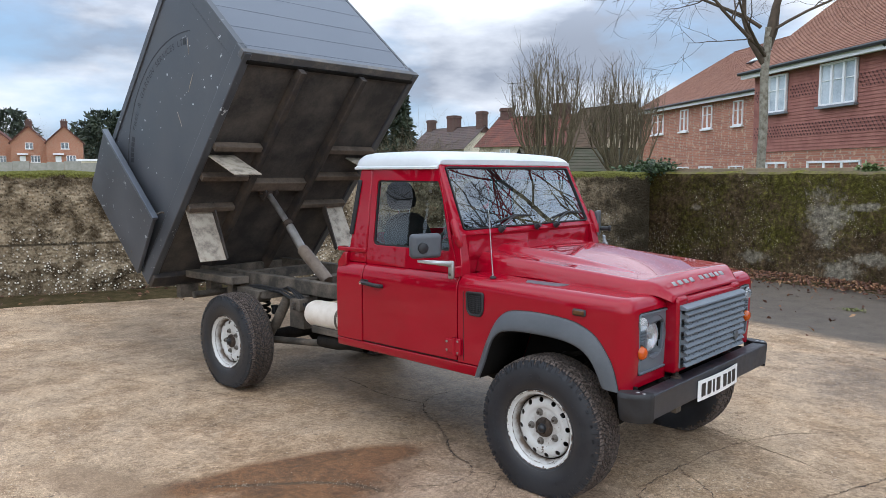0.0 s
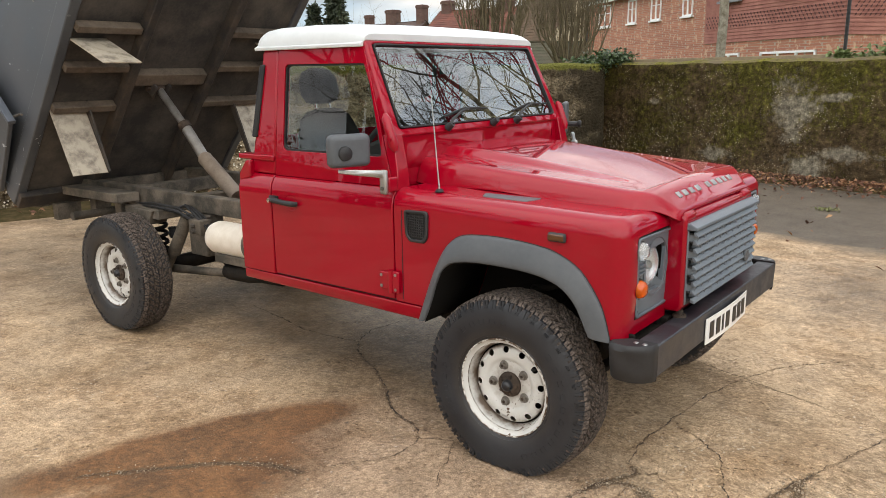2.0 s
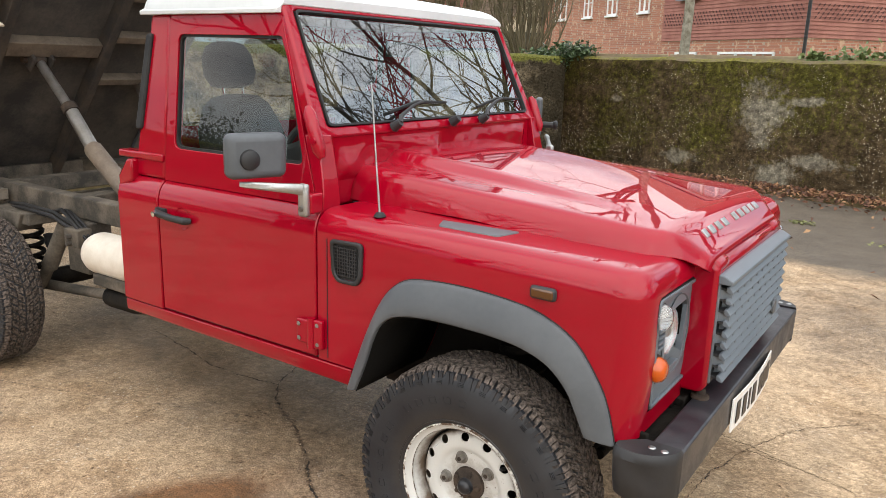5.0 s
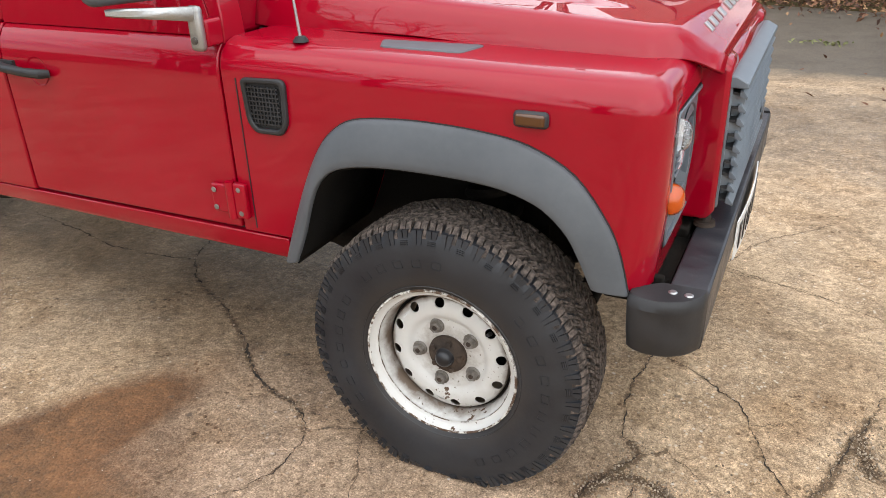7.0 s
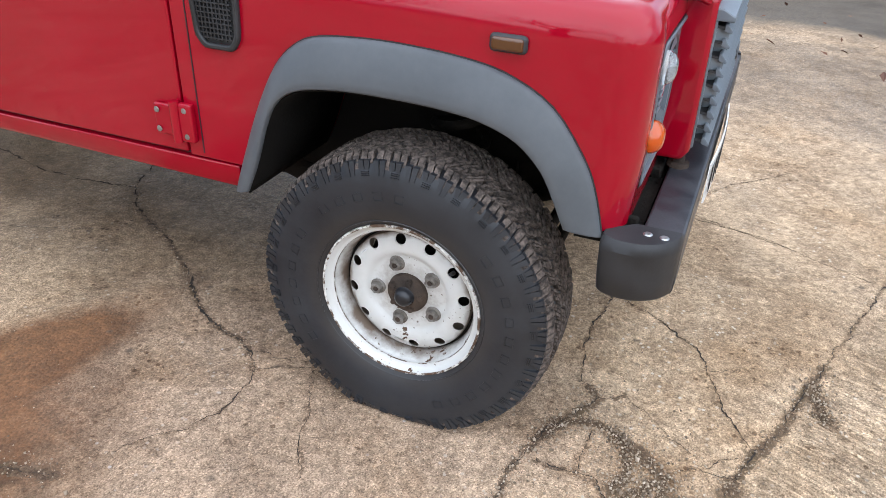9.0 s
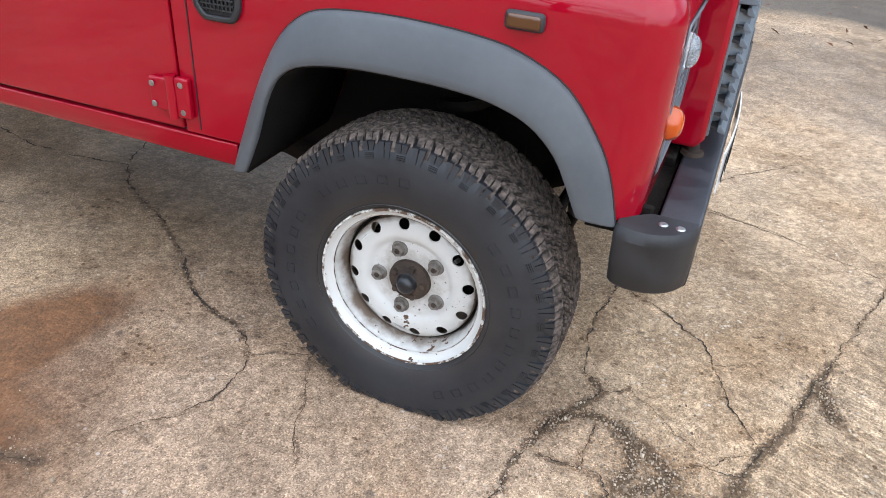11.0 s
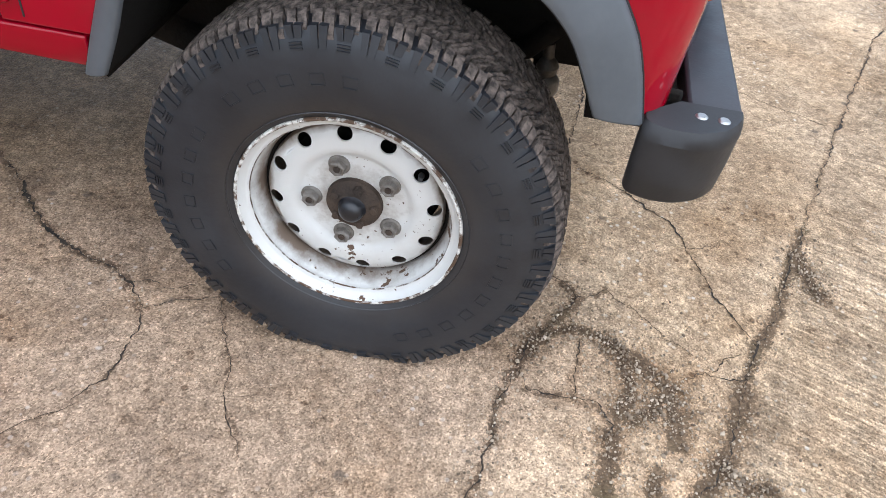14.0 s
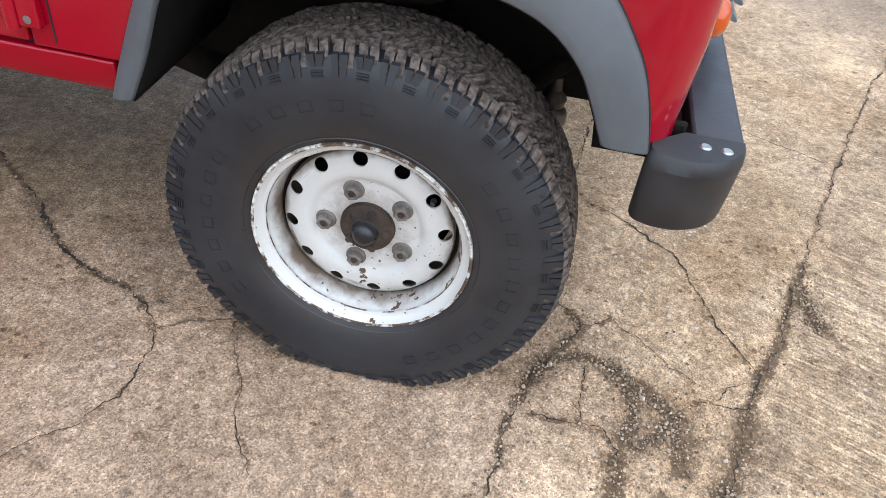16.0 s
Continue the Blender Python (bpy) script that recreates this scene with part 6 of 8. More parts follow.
    drips = calc(m, "MULTIPLY", ramp(m, calc(m, "ADD", voronoi(m, 8.5), calc(m, "MULTIPLY", calc(m, "SUBTRACT", noise_tex(m, 60.0, 4.0), 0.5), 0.12)), (0.07, 0.65), (0.12, 0.0)), ramp(m, noise_tex(m, 3.1, 3.0), (0.46, 0.0), (0.54, 1.0)))
    base = blend(m, drips, base, (0.085, 0.066, 0.052))
    # grass and soil outside the walls
    far = ramp(m, calc(m, "MULTIPLY", calc(m, "SUBTRACT", calc(m, "MULTIPLY", x, -0.918), calc(m, "MULTIPLY", y, -0.396)), 0.01), (0.0810, 0.0), (0.0825, 1.0))
    behind = ramp(m, calc(m, "MULTIPLY", calc(m, "ADD", calc(m, "MULTIPLY", x, 0.199), calc(m, "MULTIPLY", y, 0.98)), 0.01), (0.084, 0.0), (0.0855, 1.0))
    grass = blend(m, ramp(m, noise_tex(m, 0.25, 8.0), (0.35, 0.0), (0.65, 1.0)), (0.075, 0.110, 0.035), (0.125, 0.135, 0.055))
    base = blend(m, calc(m, "MAXIMUM", far, behind), base, grass)
    put(m, "Base Color", base)
    put(m, "Roughness", ramp(m, calc(m, "MAXIMUM", calc(m, "MULTIPLY", wet_shade, 0.75), calc(m, "MULTIPLY", tar, 0.25)), (0, 0.88), (1, 0.30)))
    h = calc(m, "ADD", calc(m, "MULTIPLY", calc(m, "SUBTRACT", 1.0, dist), 0.5), calc(m, "ADD", calc(m, "MULTIPLY", fine, 0.35), calc(m, "MULTIPLY", ridge, -1.2)))
    bump(m, h, 0.75, 0.006)
    return m


CONCRETE = make_concrete()


def spread(lo, hi, fine_lo, fine_hi, step, grow):
    """Grid lines: even where it matters, and widening outwards."""
    v = list(np.arange(fine_lo, fine_hi + 1e-6, step))
    s = step
    while v[-1] < hi:
        s *= grow
        v.append(v[-1] + s)
    s = step
    while v[0] > lo:
        s *= grow
        v.insert(0, v[0] - s)
    return v


gx, gy = spread(-2500, 2500, -1.1, 1.5, 0.012, 1.12), spread(-2500, 2500, -1.45, 0.6, 0.012, 1.12)
verts = []
for yy in gy:
    for xx in gx:
        near = max(0.0, 1 - max(abs(xx), abs(yy + 0.5)) / 9.0)
        z = 0.010 * noise.noise((xx * 0.9, yy * 0.9, 0.0)) + 0.0035 * noise.noise((xx * 6, yy * 6, 1.0))
        verts.append([xx, yy, z * near - 0.004])
nx = len(gx)
faces = [(r * nx + c, r * nx + c + 1, (r + 1) * nx + c + 1, (r + 1) * nx + c) for r in range(len(gy) - 1) for c in range(nx - 1)]
ground = tagged(new("ground", bpy.data.meshes.new("ground")), "cracked tan concrete yard with stains and damp patches", "ground", kind="structure")
CRACK = worn("crack_dirt", (0.015, 0.011, 0.008), (0.060, 0.043, 0.028), 60.0, (0.9, 0.98), relief=0.6, dist=0.004)


def ground_z(x, y):
    near = max(0.0, 1 - max(abs(x), abs(y + 0.5)) / 9.0)
    return (0.010 * noise.noise((x * 0.9, y * 0.9, 0.0)) + 0.0035 * noise.noise((x * 6, y * 6, 1.0))) * near - 0.004


SEAMS = []


def crack(points, width, seed, name="crack", spill=0.012, sunk=0.0):
    """A ragged hairline of dirt along a line, wider here and there; width 0: soil alone."""
    SEAMS.append((points, spill, sunk))
    if not width:
        return
    rnd = random.Random(seed)
    pts = [Vector((x, y, 0)) for x, y in points]
    fine = []
    for a, b in zip(pts, pts[1:]):
        n = max(2, int((b - a).length / 0.0045))
        fine += [a.lerp(b, k / n) for k in range(n)]
    fine.append(pts[-1])
    bm = bmesh.new()
    prev = None
    n = len(fine)
    for k, p in enumerate(fine):
        d = (fine[min(k + 1, n - 1)] - fine[max(k - 1, 0)]).normalized()
        side = Vector((-d.y, d.x, 0))
        off = 0.012 * noise.noise((p.x * 9, p.y * 9 + seed, 3)) + 0.009 * noise.noise((p.x * 23 + seed, p.y * 23, 0)) + 0.006 * noise.noise((p.x * 60 + seed, p.y * 60, 0)) + 0.003 * noise.noise((p.x * 140 + seed, p.y * 140, 0))
        p = p + side * off
        w = 0.5 * width * max(0.0, 0.45 + 1.1 * noise.noise((p.x * 14, p.y * 14, seed * 1.7)) + 0.9 * noise.noise((p.x * 70, p.y * 70, seed * 0.7))) * min(1.0, 0.3 + 5 * min(k, n - 1 - k) / n)
        w = max(0.0004, w * rnd.uniform(0.7, 1.3))
        lean = rnd.uniform(-0.4, 0.4) * w
        z = ground_z(p.x, p.y) + 0.0022
        row = [bm.verts.new((p.x + side.x * (q * w + lean), p.y + side.y * (q * w + lean), z - (0.0010 if q == 0 else 0.0))) for q in (-1, 0, 1)]
        if prev:
            for j in (0, 1):
                bm.faces.new((prev[j], prev[j + 1], row[j + 1], row[j]))
        prev = row
    part(name, bm, CRACK, ground, "dark dirt-filled crack")


crack([(-0.46, -0.85), (-0.53, -0.78), (-0.58, -0.74), (-0.64, -0.735), (-0.72, -0.71), (-0.81, -0.65), (-0.90, -0.575), (-1.00, -0.485), (-1.07, -0.44), (-1.23, -0.33), (-1.42, -0.24), (-1.52, -0.15), (-1.59, -0.07)], 0.0110, 1, spill=0.021)
crack([(-0.46, -0.85), (-0.437, -0.91), (-0.434, -0.985), (-0.44, -1.03), (-0.47, -1.10)], 0.0042, 2)
crack([(-0.47, -1.10), (-0.53, -1.17), (-0.60, -1.26)], 0.0012, 22, spill=0.010)
crack([(-0.53, -0.78), (-0.48, -0.765), (-0.43, -0.77), (-0.38, -0.755)], 0.0025, 23, spill=0.010)
crack([(-1.57, -0.09), (-1.79, -0.12), (-2.04, -0.125), (-2.30, -0.06), (-2.75, 0.02)], 0.0085, 3)
crack([(-1.59, -0.07), (-1.66, 0.12), (-1.62, 0.35)], 0.0070, 4)
crack([(-0.46, -0.85), (-0.40, -0.80), (-0.32, -0.775), (-0.22, -0.80)], 0.0016, 5, spill=0.010)
crack([(-0.31, -0.78), (-0.273, -0.85), (-0.226, -0.946), (-0.204, -1.027), (-0.149, -1.094), (-0.128, -1.14)], 0.0020, 6, spill=0.012)
crack([(0.43, -0.045), (0.52, -0.095), (0.58, -0.127), (0.656, -0.193), (0.70, -0.26), (0.725, -0.314), (0.773, -0.448), (0.831, -0.547), (0.857, -0.602)], 0.0048, 8)
crack([(0.725, -0.31), (0.765, -0.30), (0.80, -0.27)], 0.0022, 24, spill=0.008)
crack([(0.49, 0.67), (0.42, 0.37), (0.39, 0.05), (0.36, -0.33), (0.40, -0.50), (0.426, -0.516)], 0.0060, 9)
crack([(0.49, 0.67), (0.81, 0.61), (1.10, 0.49), (1.20, 0.45)], 0.0030, 10, spill=0.008)
crack([(0.49, 0.67), (0.62, 0.98), (0.90, 1.30)], 0.0030, 11)
# the broken corner of the slab: thin cracks round the loose pieces
crack([(0.426, -0.516), (0.455, -0.56), (0.438, -0.60), (0.40, -0.66), (0.36, -0.72), (0.345, -0.79)], 0.0040, 12, spill=0.030)
crack([(0.455, -0.56), (0.50, -0.535), (0.53, -0.50)], 0.0025, 25, spill=0.014)
crack([(0.345, -0.795), (0.372, -0.85), (0.448, -0.845), (0.513, -0.85), (0.549, -0.892), (0.535, -0.94)], 0.0050, 13, spill=0.016)
crack([(0.335, -0.80), (0.319, -0.893), (0.319, -0.977), (0.305, -1.07), (0.27, -1.20)], 0.0030, 14, spill=0.022)
crack([(0.47, -0.665), (0.475, -0.73), (0.462, -0.79), (0.470, -0.845)], 0.0032, 15, spill=0.015)
crack([(0.695, -0.735), (0.74, -0.70), (0.815, -0.704), (0.845, -0.685)], 0.0034, 16, spill=0.012)
crack([(0.76, -0.70), (0.79, -0.655), (0.83, -0.62)], 0.0020, 26, spill=0.008)
crack([(0.53, -0.51), (0.60, -0.565), (0.66, -0.62), (0.72, -0.66)], 0.0008, 27, spill=0.010)
# trodden soil in the breaks
crack([(0.36, -0.74), (0.40, -0.68), (0.46, -0.645), (0.53, -0.665), (0.57, -0.71)], 0, 31, spill=0.032, sunk=0.003)
crack([(0.53, -0.665), (0.575, -0.74), (0.585, -0.81), (0.56, -0.86)], 0, 32, spill=0.032, sunk=0.003)
crack([(0.53, -0.68), (0.62, -0.724), (0.665, -0.77), (0.685, -0.83), (0.675, -0.90)], 0, 33, spill=0.042, sunk=0.004)
crack([(0.665, -0.77), (0.63, -0.83), (0.59, -0.87)], 0, 34, spill=0.032, sunk=0.003)
crack([(0.55, -0.90), (0.545, -0.98), (0.535, -1.07), (0.52, -1.20)], 0, 35, spill=0.036, sunk=0.006)
crack([(0.64, -0.98), (0.62, -1.10), (0.60, -1.22)], 0, 36, spill=0.032, sunk=0.002)
crack([(0.755, -0.93), (0.80, -0.965), (0.855, -0.965)], 0, 37, spill=0.036, sunk=0.004)
# wet crumbs of soil in the rust stain
crack([(-1.38, -1.95), (-1.2, -1.75), (-1.0, -1.53), (-0.82, -1.41), (-0.66, -1.37)], 0.0030, 41, spill=0.034, sunk=0.002)
# open joint between the slabs; its dark hairline also draws the edge shadow
crack([(2.60, 4.30), (2.05, 2.70), (1.742, 1.682), (1.504, 1.145), (1.324, 0.681), (1.173, 0.277), (1.04, -0.127)], 0.0065, 17, "slab_joint", 0.016, 0.002)
crack([(1.04, -0.127), (1.005, -0.22), (0.975, -0.307), (0.933, -0.462), (0.862, -0.609), (0.824, -0.733)], 0.0045, 18, "slab_joint", 0.030, 0.004)
crack([(1.00, -0.24), (1.02, -0.34), (1.05, -0.40)], 0, 38, spill=0.040, sunk=0.003)
crack([(0.824, -0.733), (0.800, -0.83), (0.780, -0.90), (0.745, -0.97), (0.69, -1.05), (0.60, -1.25), (0.45, -1.75)], 0.0050, 39, "slab_joint", 0.042, 0.007)
crack([(-4.2, -1.4), (-3.0, -1.0), (-2.2, -0.72), (-1.4, -0.40)], 0.0022, 20)
crack([(0.90, 0.57), (-0.30, 0.98), (-1.6, 1.40)], 0.0030, 21)

# soil lies in the seams, a little below the slab
gv = np.array(verts)
spilt, sunk_by = np.zeros(len(gv)), np.zeros(len(gv))
for points, width, sunk in SEAMS:
    for a, b in zip(points, points[1:]):
        a, b = np.array(a), np.array(b)
        t = np.clip(((gv[:, :2] - a) @ (b - a)) / ((b - a) @ (b - a)), 0, 1)
        d = np.exp(-(np.linalg.norm(gv[:, :2] - a - t[:, None] * (b - a), axis=1) / (0.72 * width)) ** 2)
        spilt = np.maximum(spilt, d * min(1.0, 0.34 + width * 20))
        sunk_by = np.maximum(sunk_by, sunk * np.minimum(1.0, 1.5 * d))
gv[:, 2] -= sunk_by
me = ground.data
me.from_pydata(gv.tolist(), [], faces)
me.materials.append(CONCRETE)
me.shade_smooth()
att = me.attributes.new("dirt", "FLOAT", "POINT")
att.data.foreach_set("value", spilt.astype(np.float32))

# loose grit and stones over the broken part of the slab
GRIT = principled("loose_grit", (0.36, 0.31, 0.25), 0.85)
put(GRIT, "Base Color", ramp(GRIT, GRIT.node_tree.nodes.new("ShaderNodeNewGeometry").outputs["Random Per Island"], (0.0, (0.10, 0.070, 0.046)), (0.4, (0.23, 0.170, 0.115)), (0.8, (0.35, 0.275, 0.195)), (1.0, (0.50, 0.41, 0.31))))
rnd = random.Random(11)
sv, sf = [], []
near_seams = [q for q in SEAMS if q[1] >= 0.02]
for k in range(6400):
    if k < 1100:
        x, y = rnd.gauss(0.60, 0.17), rnd.gauss(-0.86, 0.17)
    elif k < 5400:
        pts, wd, _ = near_seams[rnd.randrange(len(near_seams))]
        n = rnd.randrange(len(pts) - 1)
        t = rnd.random()
        x = pts[n][0] + t * (pts[n + 1][0] - pts[n][0]) + rnd.gauss(0, wd * 0.8)
        y = pts[n][1] + t * (pts[n + 1][1] - pts[n][1]) + rnd.gauss(0, wd * 0.8)
    else:
        x, y = rnd.uniform(-1.6, 1.9), rnd.uniform(-1.7, 0.8)
    r = rnd.choice((0.0012, 0.0014, 0.0018, 0.0022, 0.003, 0.0042 if k < 5400 else 0.0026))
    if k % 70 == 0 and k < 5400:
        r = rnd.uniform(0.005, 0.0075)
    turn = Euler((rnd.random() * 6, rnd.random() * 6, rnd.random() * 6)).to_matrix()
    c, b = Vector((x, y, ground_z(x, y) + r * 0.35)), len(sv)
    for q in ((1, 0, 0), (-1, 0, 0), (0, 1, 0), (0, -1, 0), (0, 0, 1), (0, 0, -1), (0.7, 0.7, 0), (-0.7, 0.6, 0.3)):
        sv.append(tuple(c + turn @ (Vector(q) * r * rnd.uniform(0.65, 1.1))))
    sf += [tuple(b + i for i in f) for f in ((0, 6, 4), (6, 2, 4), (2, 7, 4), (7, 1, 4), (1, 3, 4), (3, 0, 4), (6, 0, 5), (2, 6, 5), (7, 2, 5), (1, 7, 5), (3, 1, 5), (0, 3, 5))]
me = bpy.data.meshes.new("grit")
me.from_pydata(sv, [], sf)
me.materials.append(GRIT)
tagged(new("grit", me), "loose pale grit and small stones on cracked concrete", "gravel", kind="stuff")

# ---- walls ----
WC = Vector((-5.68, 9.59, 0))
WM = Matrix(((0.98, 0.199, 0, WC.x), (-0.199, 0.98, 0, WC.y), (0, 0, 1, 0), (0, 0, 0, 1)))
SC = Vector((-4.65, 9.38, 0))
SM = Matrix(((0.918, 0.396, 0, SC.x), (-0.396, 0.918, 0, SC.y), (0, 0, 1, 0), (0, 0, 0, 1)))


def make_mossy():
    m = principled("mossy_concrete", (0.08, 0.07, 0.04), 0.95, Specular_IOR_Level=0.08)
    z = axis(m, 2)
    broad, mid, fine = noise_tex(m, 0.9, 8.0, 0.66), noise_tex(m, 3.0, 9.0, 0.68), noise_tex(m, 38.0, 4.0, 0.7)
    clump = calc(m, "ADD", calc(m, "MULTIPLY", noise_tex(m, 14.0, 8.0, 0.74), 0.65), calc(m, "MULTIPLY", fine, 0.35))
    c = blend(m, ramp(m, mid, (0.36, 0.0), (0.64, 1.0)), (0.034, 0.023, 0.012), (0.092, 0.064, 0.036))
    # moss grows in clumps, thicker towards the top and in a few patches
    grown = calc(m, "ADD", calc(m, "ADD", calc(m, "MULTIPLY", broad, 0.75), calc(m, "MULTIPLY", z, 0.09)), calc(m, "MULTIPLY", calc(m, "SUBTRACT", clump, 0.5), 0.9))
    moss = ramp(m, grown, (0.40, 0.0), (0.56, 1.0))
    c = blend(m, calc(m, "MULTIPLY", moss, 0.85), c, ramp(m, clump, (0.34, (0.016, 0.017, 0.004)), (0.50, (0.052, 0.050, 0.009)), (0.66, (0.125, 0.115, 0.022))))
    # bare render where the moss has fallen away
    n_, l_ = m.node_tree.nodes, m.node_tree.links
    for cx, cz, rx, rz in ((4.46, 1.02, 0.34, 0.40), (4.66, 0.20, 0.36, 0.17), (3.24, 0.30, 0.28, 0.10), (5.25, 0.42, 0.40, 0.10), (4.98, 1.20, 0.30, 0.07), (7.2, 0.7, 0.5, 0.5), (9.0, 0.4, 0.8, 0.3), (2.1, 1.1, 0.16, 0.06)):
        mp = n_.new("ShaderNodeMapping")
        mp.vector_type = "TEXTURE"
        mp.inputs["Location"].default_value, mp.inputs["Scale"].default_value = (cx, 0, cz), (rx, 1000, rz)
        l_.new(n_.new("ShaderNodeTexCoord").outputs["Object"], mp.inputs["Vector"])
        ln = n_.new("ShaderNodeVectorMath")
        ln.operation = "LENGTH"
        l_.new(mp.outputs["Vector"], ln.inputs[0])
        ragged = calc(m, "ADD", ln.outputs["Value"], calc(m, "ADD", calc(m, "MULTIPLY", calc(m, "SUBTRACT", mid, 0.5), 3.2), calc(m, "MULTIPLY", calc(m, "SUBTRACT", clump, 0.5), 2.4)))
        c = blend(m, ramp(m, calc(m, "MULTIPLY", ragged, 0.5), (0.30, 0.80), (0.56, 0.0)), c, blend(m, fine, (0.11, 0.098, 0.074), (0.30, 0.27, 0.21)))
    # damp black growth by the corner, with the corner's shade painted in
    damp = ramp(m, calc(m, "MULTIPLY", calc(m, "ADD", axis(m, 0), calc(m, "MULTIPLY", calc(m, "SUBTRACT", mid, 0.5), 2.2)), 0.25), (0.30, 0.85), (0.88, 0.0))
    c = blend(m, damp, c, blend(m, 1.0, c, (0.36, 0.30, 0.26), "MULTIPLY"))
    specks = calc(m, "MAXIMUM", ramp(m, voronoi(m, 21.0), (0.13, 1.0), (0.19, 0.0)), ramp(m, voronoi(m, 42.0), (0.13, 1.0), (0.20, 0.0)))
    c = blend(m, calc(m, "MULTIPLY", specks, ramp(m, calc(m, "SUBTRACT", noise_tex(m, 1.4, 6.0, 0.7), calc(m, "MULTIPLY", z, 0.05)), (0.42, 0.0), (0.56, 0.95))), c, (0.56, 0.50, 0.39))
    c = blend(m, 1.0, c, ramp(m, noise_tex(m, 11.0, 8.0, 0.75), (0.34, 0.35), (0.50, 1.0), (0.66, 2.1)), "MULTIPLY")
    n = m.node_tree.nodes
    geo = n.new("ShaderNodeNewGeometry")
    sep = n.new("ShaderNodeSeparateXYZ")
    m.node_tree.links.new(geo.outputs["Normal"], sep.inputs[0])
    up = ramp(m, calc(m, "ADD", sep.outputs[2], calc(m, "MULTIPLY", calc(m, "SUBTRACT", mid, 0.5), 1.2)), (0.25, 0.0), (0.6, 1.0))
    top = blend(m, ramp(m, noise_tex(m, 1.7, 6.0, 0.7), (0.42, 0.0), (0.58, 1.0)), (0.150, 0.120, 0.075), ramp(m, clump, (0.36, (0.050, 0.050, 0.010)), (0.62, (0.215, 0.195, 0.040))))
    c = blend(m, up, c, top)
    put(m, "Base Color", c)
    bump(m, calc(m, "ADD", calc(m, "MULTIPLY", clump, 1.4), mid), 1.0, 0.03)
    return m


def make_pebbly():
    m = principled("pebbly_concrete", (0.25, 0.22, 0.17), 0.92, Specular_IOR_Level=0.1)
    z = axis(m, 2)
    big, mid, fine = noise_tex(m, 0.8, 6.0, 0.6), noise_tex(m, 4.0, 8.0, 0.65), noise_tex(m, 55.0, 4.0, 0.7)
    mortar = blend(m, ramp(m, mid, (0.40, 0.0), (0.60, 1.0)), (0.090, 0.066, 0.038), (0.52, 0.42, 0.285))
    # weathered bands between the lifts of the pour
    lift = ramp(m, calc(m, "ADD", calc(m, "MULTIPLY", z, 0.55), calc(m, "MULTIPLY", calc(m, "SUBTRACT", big, 0.5), 0.34)), (0.10, 0.15), (0.20, 0.85), (0.33, 0.35), (0.48, 0.9), (0.62, 0.25), (0.78, 0.8), (0.93, 0.15))
    mortar = blend(m, lift, blend(m, 1.0, mortar, (0.34, 0.31, 0.27), "MULTIPLY"), mortar)
    # dark pits where stones have dropped out, more of them higher up
    pits = calc(m, "MULTIPLY", ramp(m, voronoi(m, 23.0), (0.20, 1.0), (0.32, 0.0)), ramp(m, calc(m, "ADD", calc(m, "MULTIPLY", noise_tex(m, 2.2, 5.0, 0.6), 0.8), calc(m, "MULTIPLY", z, 0.16)), (0.44, 0.0), (0.60, 0.9)))
    mortar = blend(m, pits, mortar, (0.060, 0.046, 0.030))
    d1, d2 = voronoi(m, 25.0), voronoi(m, 58.0)
    cell = m.node_tree.nodes.new("ShaderNodeRGBToBW")
    m.node_tree.links.new(voronoi(m, 25.0, "F1", "Color"), cell.inputs[0])
    stone = ramp(m, cell.outputs[0], (0.25, (0.16, 0.125, 0.085)), (0.45, (0.50, 0.43, 0.32)), (0.68, (0.92, 0.88, 0.78)))
    pick = ramp(m, calc(m, "ADD", calc(m, "MULTIPLY", noise_tex(m, 1.6, 5.0), 0.8), calc(m, "MULTIPLY", z, -0.22)), (0.16, 0.0), (0.32, 1.0))
    c = blend(m, calc(m, "MULTIPLY", ramp(m, d1, (0.24, 1.0), (0.36, 0.0)), pick), mortar, stone)
    c = blend(m, calc(m, "MULTIPLY", ramp(m, d2, (0.13, 1.0), (0.21, 0.0)), 0.8), c, blend(m, fine, (0.07, 0.06, 0.045), (0.52, 0.47, 0.39)))
    n = m.node_tree.nodes
    sep = n.new("ShaderNodeSeparateXYZ")
    m.node_tree.links.new(n.new("ShaderNodeNewGeometry").outputs["Normal"], sep.inputs[0])
    up = ramp(m, calc(m, "ADD", sep.outputs[2], calc(m, "MULTIPLY", calc(m, "SUBTRACT", mid, 0.5), 0.7)), (0.25, 0.0), (0.55, 1.0))
    c = blend(m, up, c, blend(m, ramp(m, fine, (0.3, 0.0), (0.7, 1.0)), (0.060, 0.070, 0.018), (0.155, 0.160, 0.045)))
    # joint between two lifts, and moss hanging over the top
    joint = ramp(m, calc(m, "ABSOLUTE", calc(m, "ADD", calc(m, "SUBTRACT", z, 0.74), calc(m, "MULTIPLY", calc(m, "SUBTRACT", mid, 0.5), 0.06))), (0.010, 0.85), (0.022, 0.0))
    c = blend(m, joint, c, (0.045, 0.035, 0.022))
    # darker towards the corner: mould, and the corner's shade put into the colour
    algae_and_shade = ramp(m, calc(m, "MULTIPLY", calc(m, "ADD", calc(m, "ADD", axis(m, 1), 4.0), calc(m, "MULTIPLY", calc(m, "SUBTRACT", noise_tex(m, 2.6, 8.0, 0.7), 0.5), 3.6)), 0.25), (0.56, 0.0), (0.90, 0.96))
    c = blend(m, algae_and_shade, c, blend(m, fine, (0.016, 0.013, 0.008), (0.060, 0.048, 0.030)))
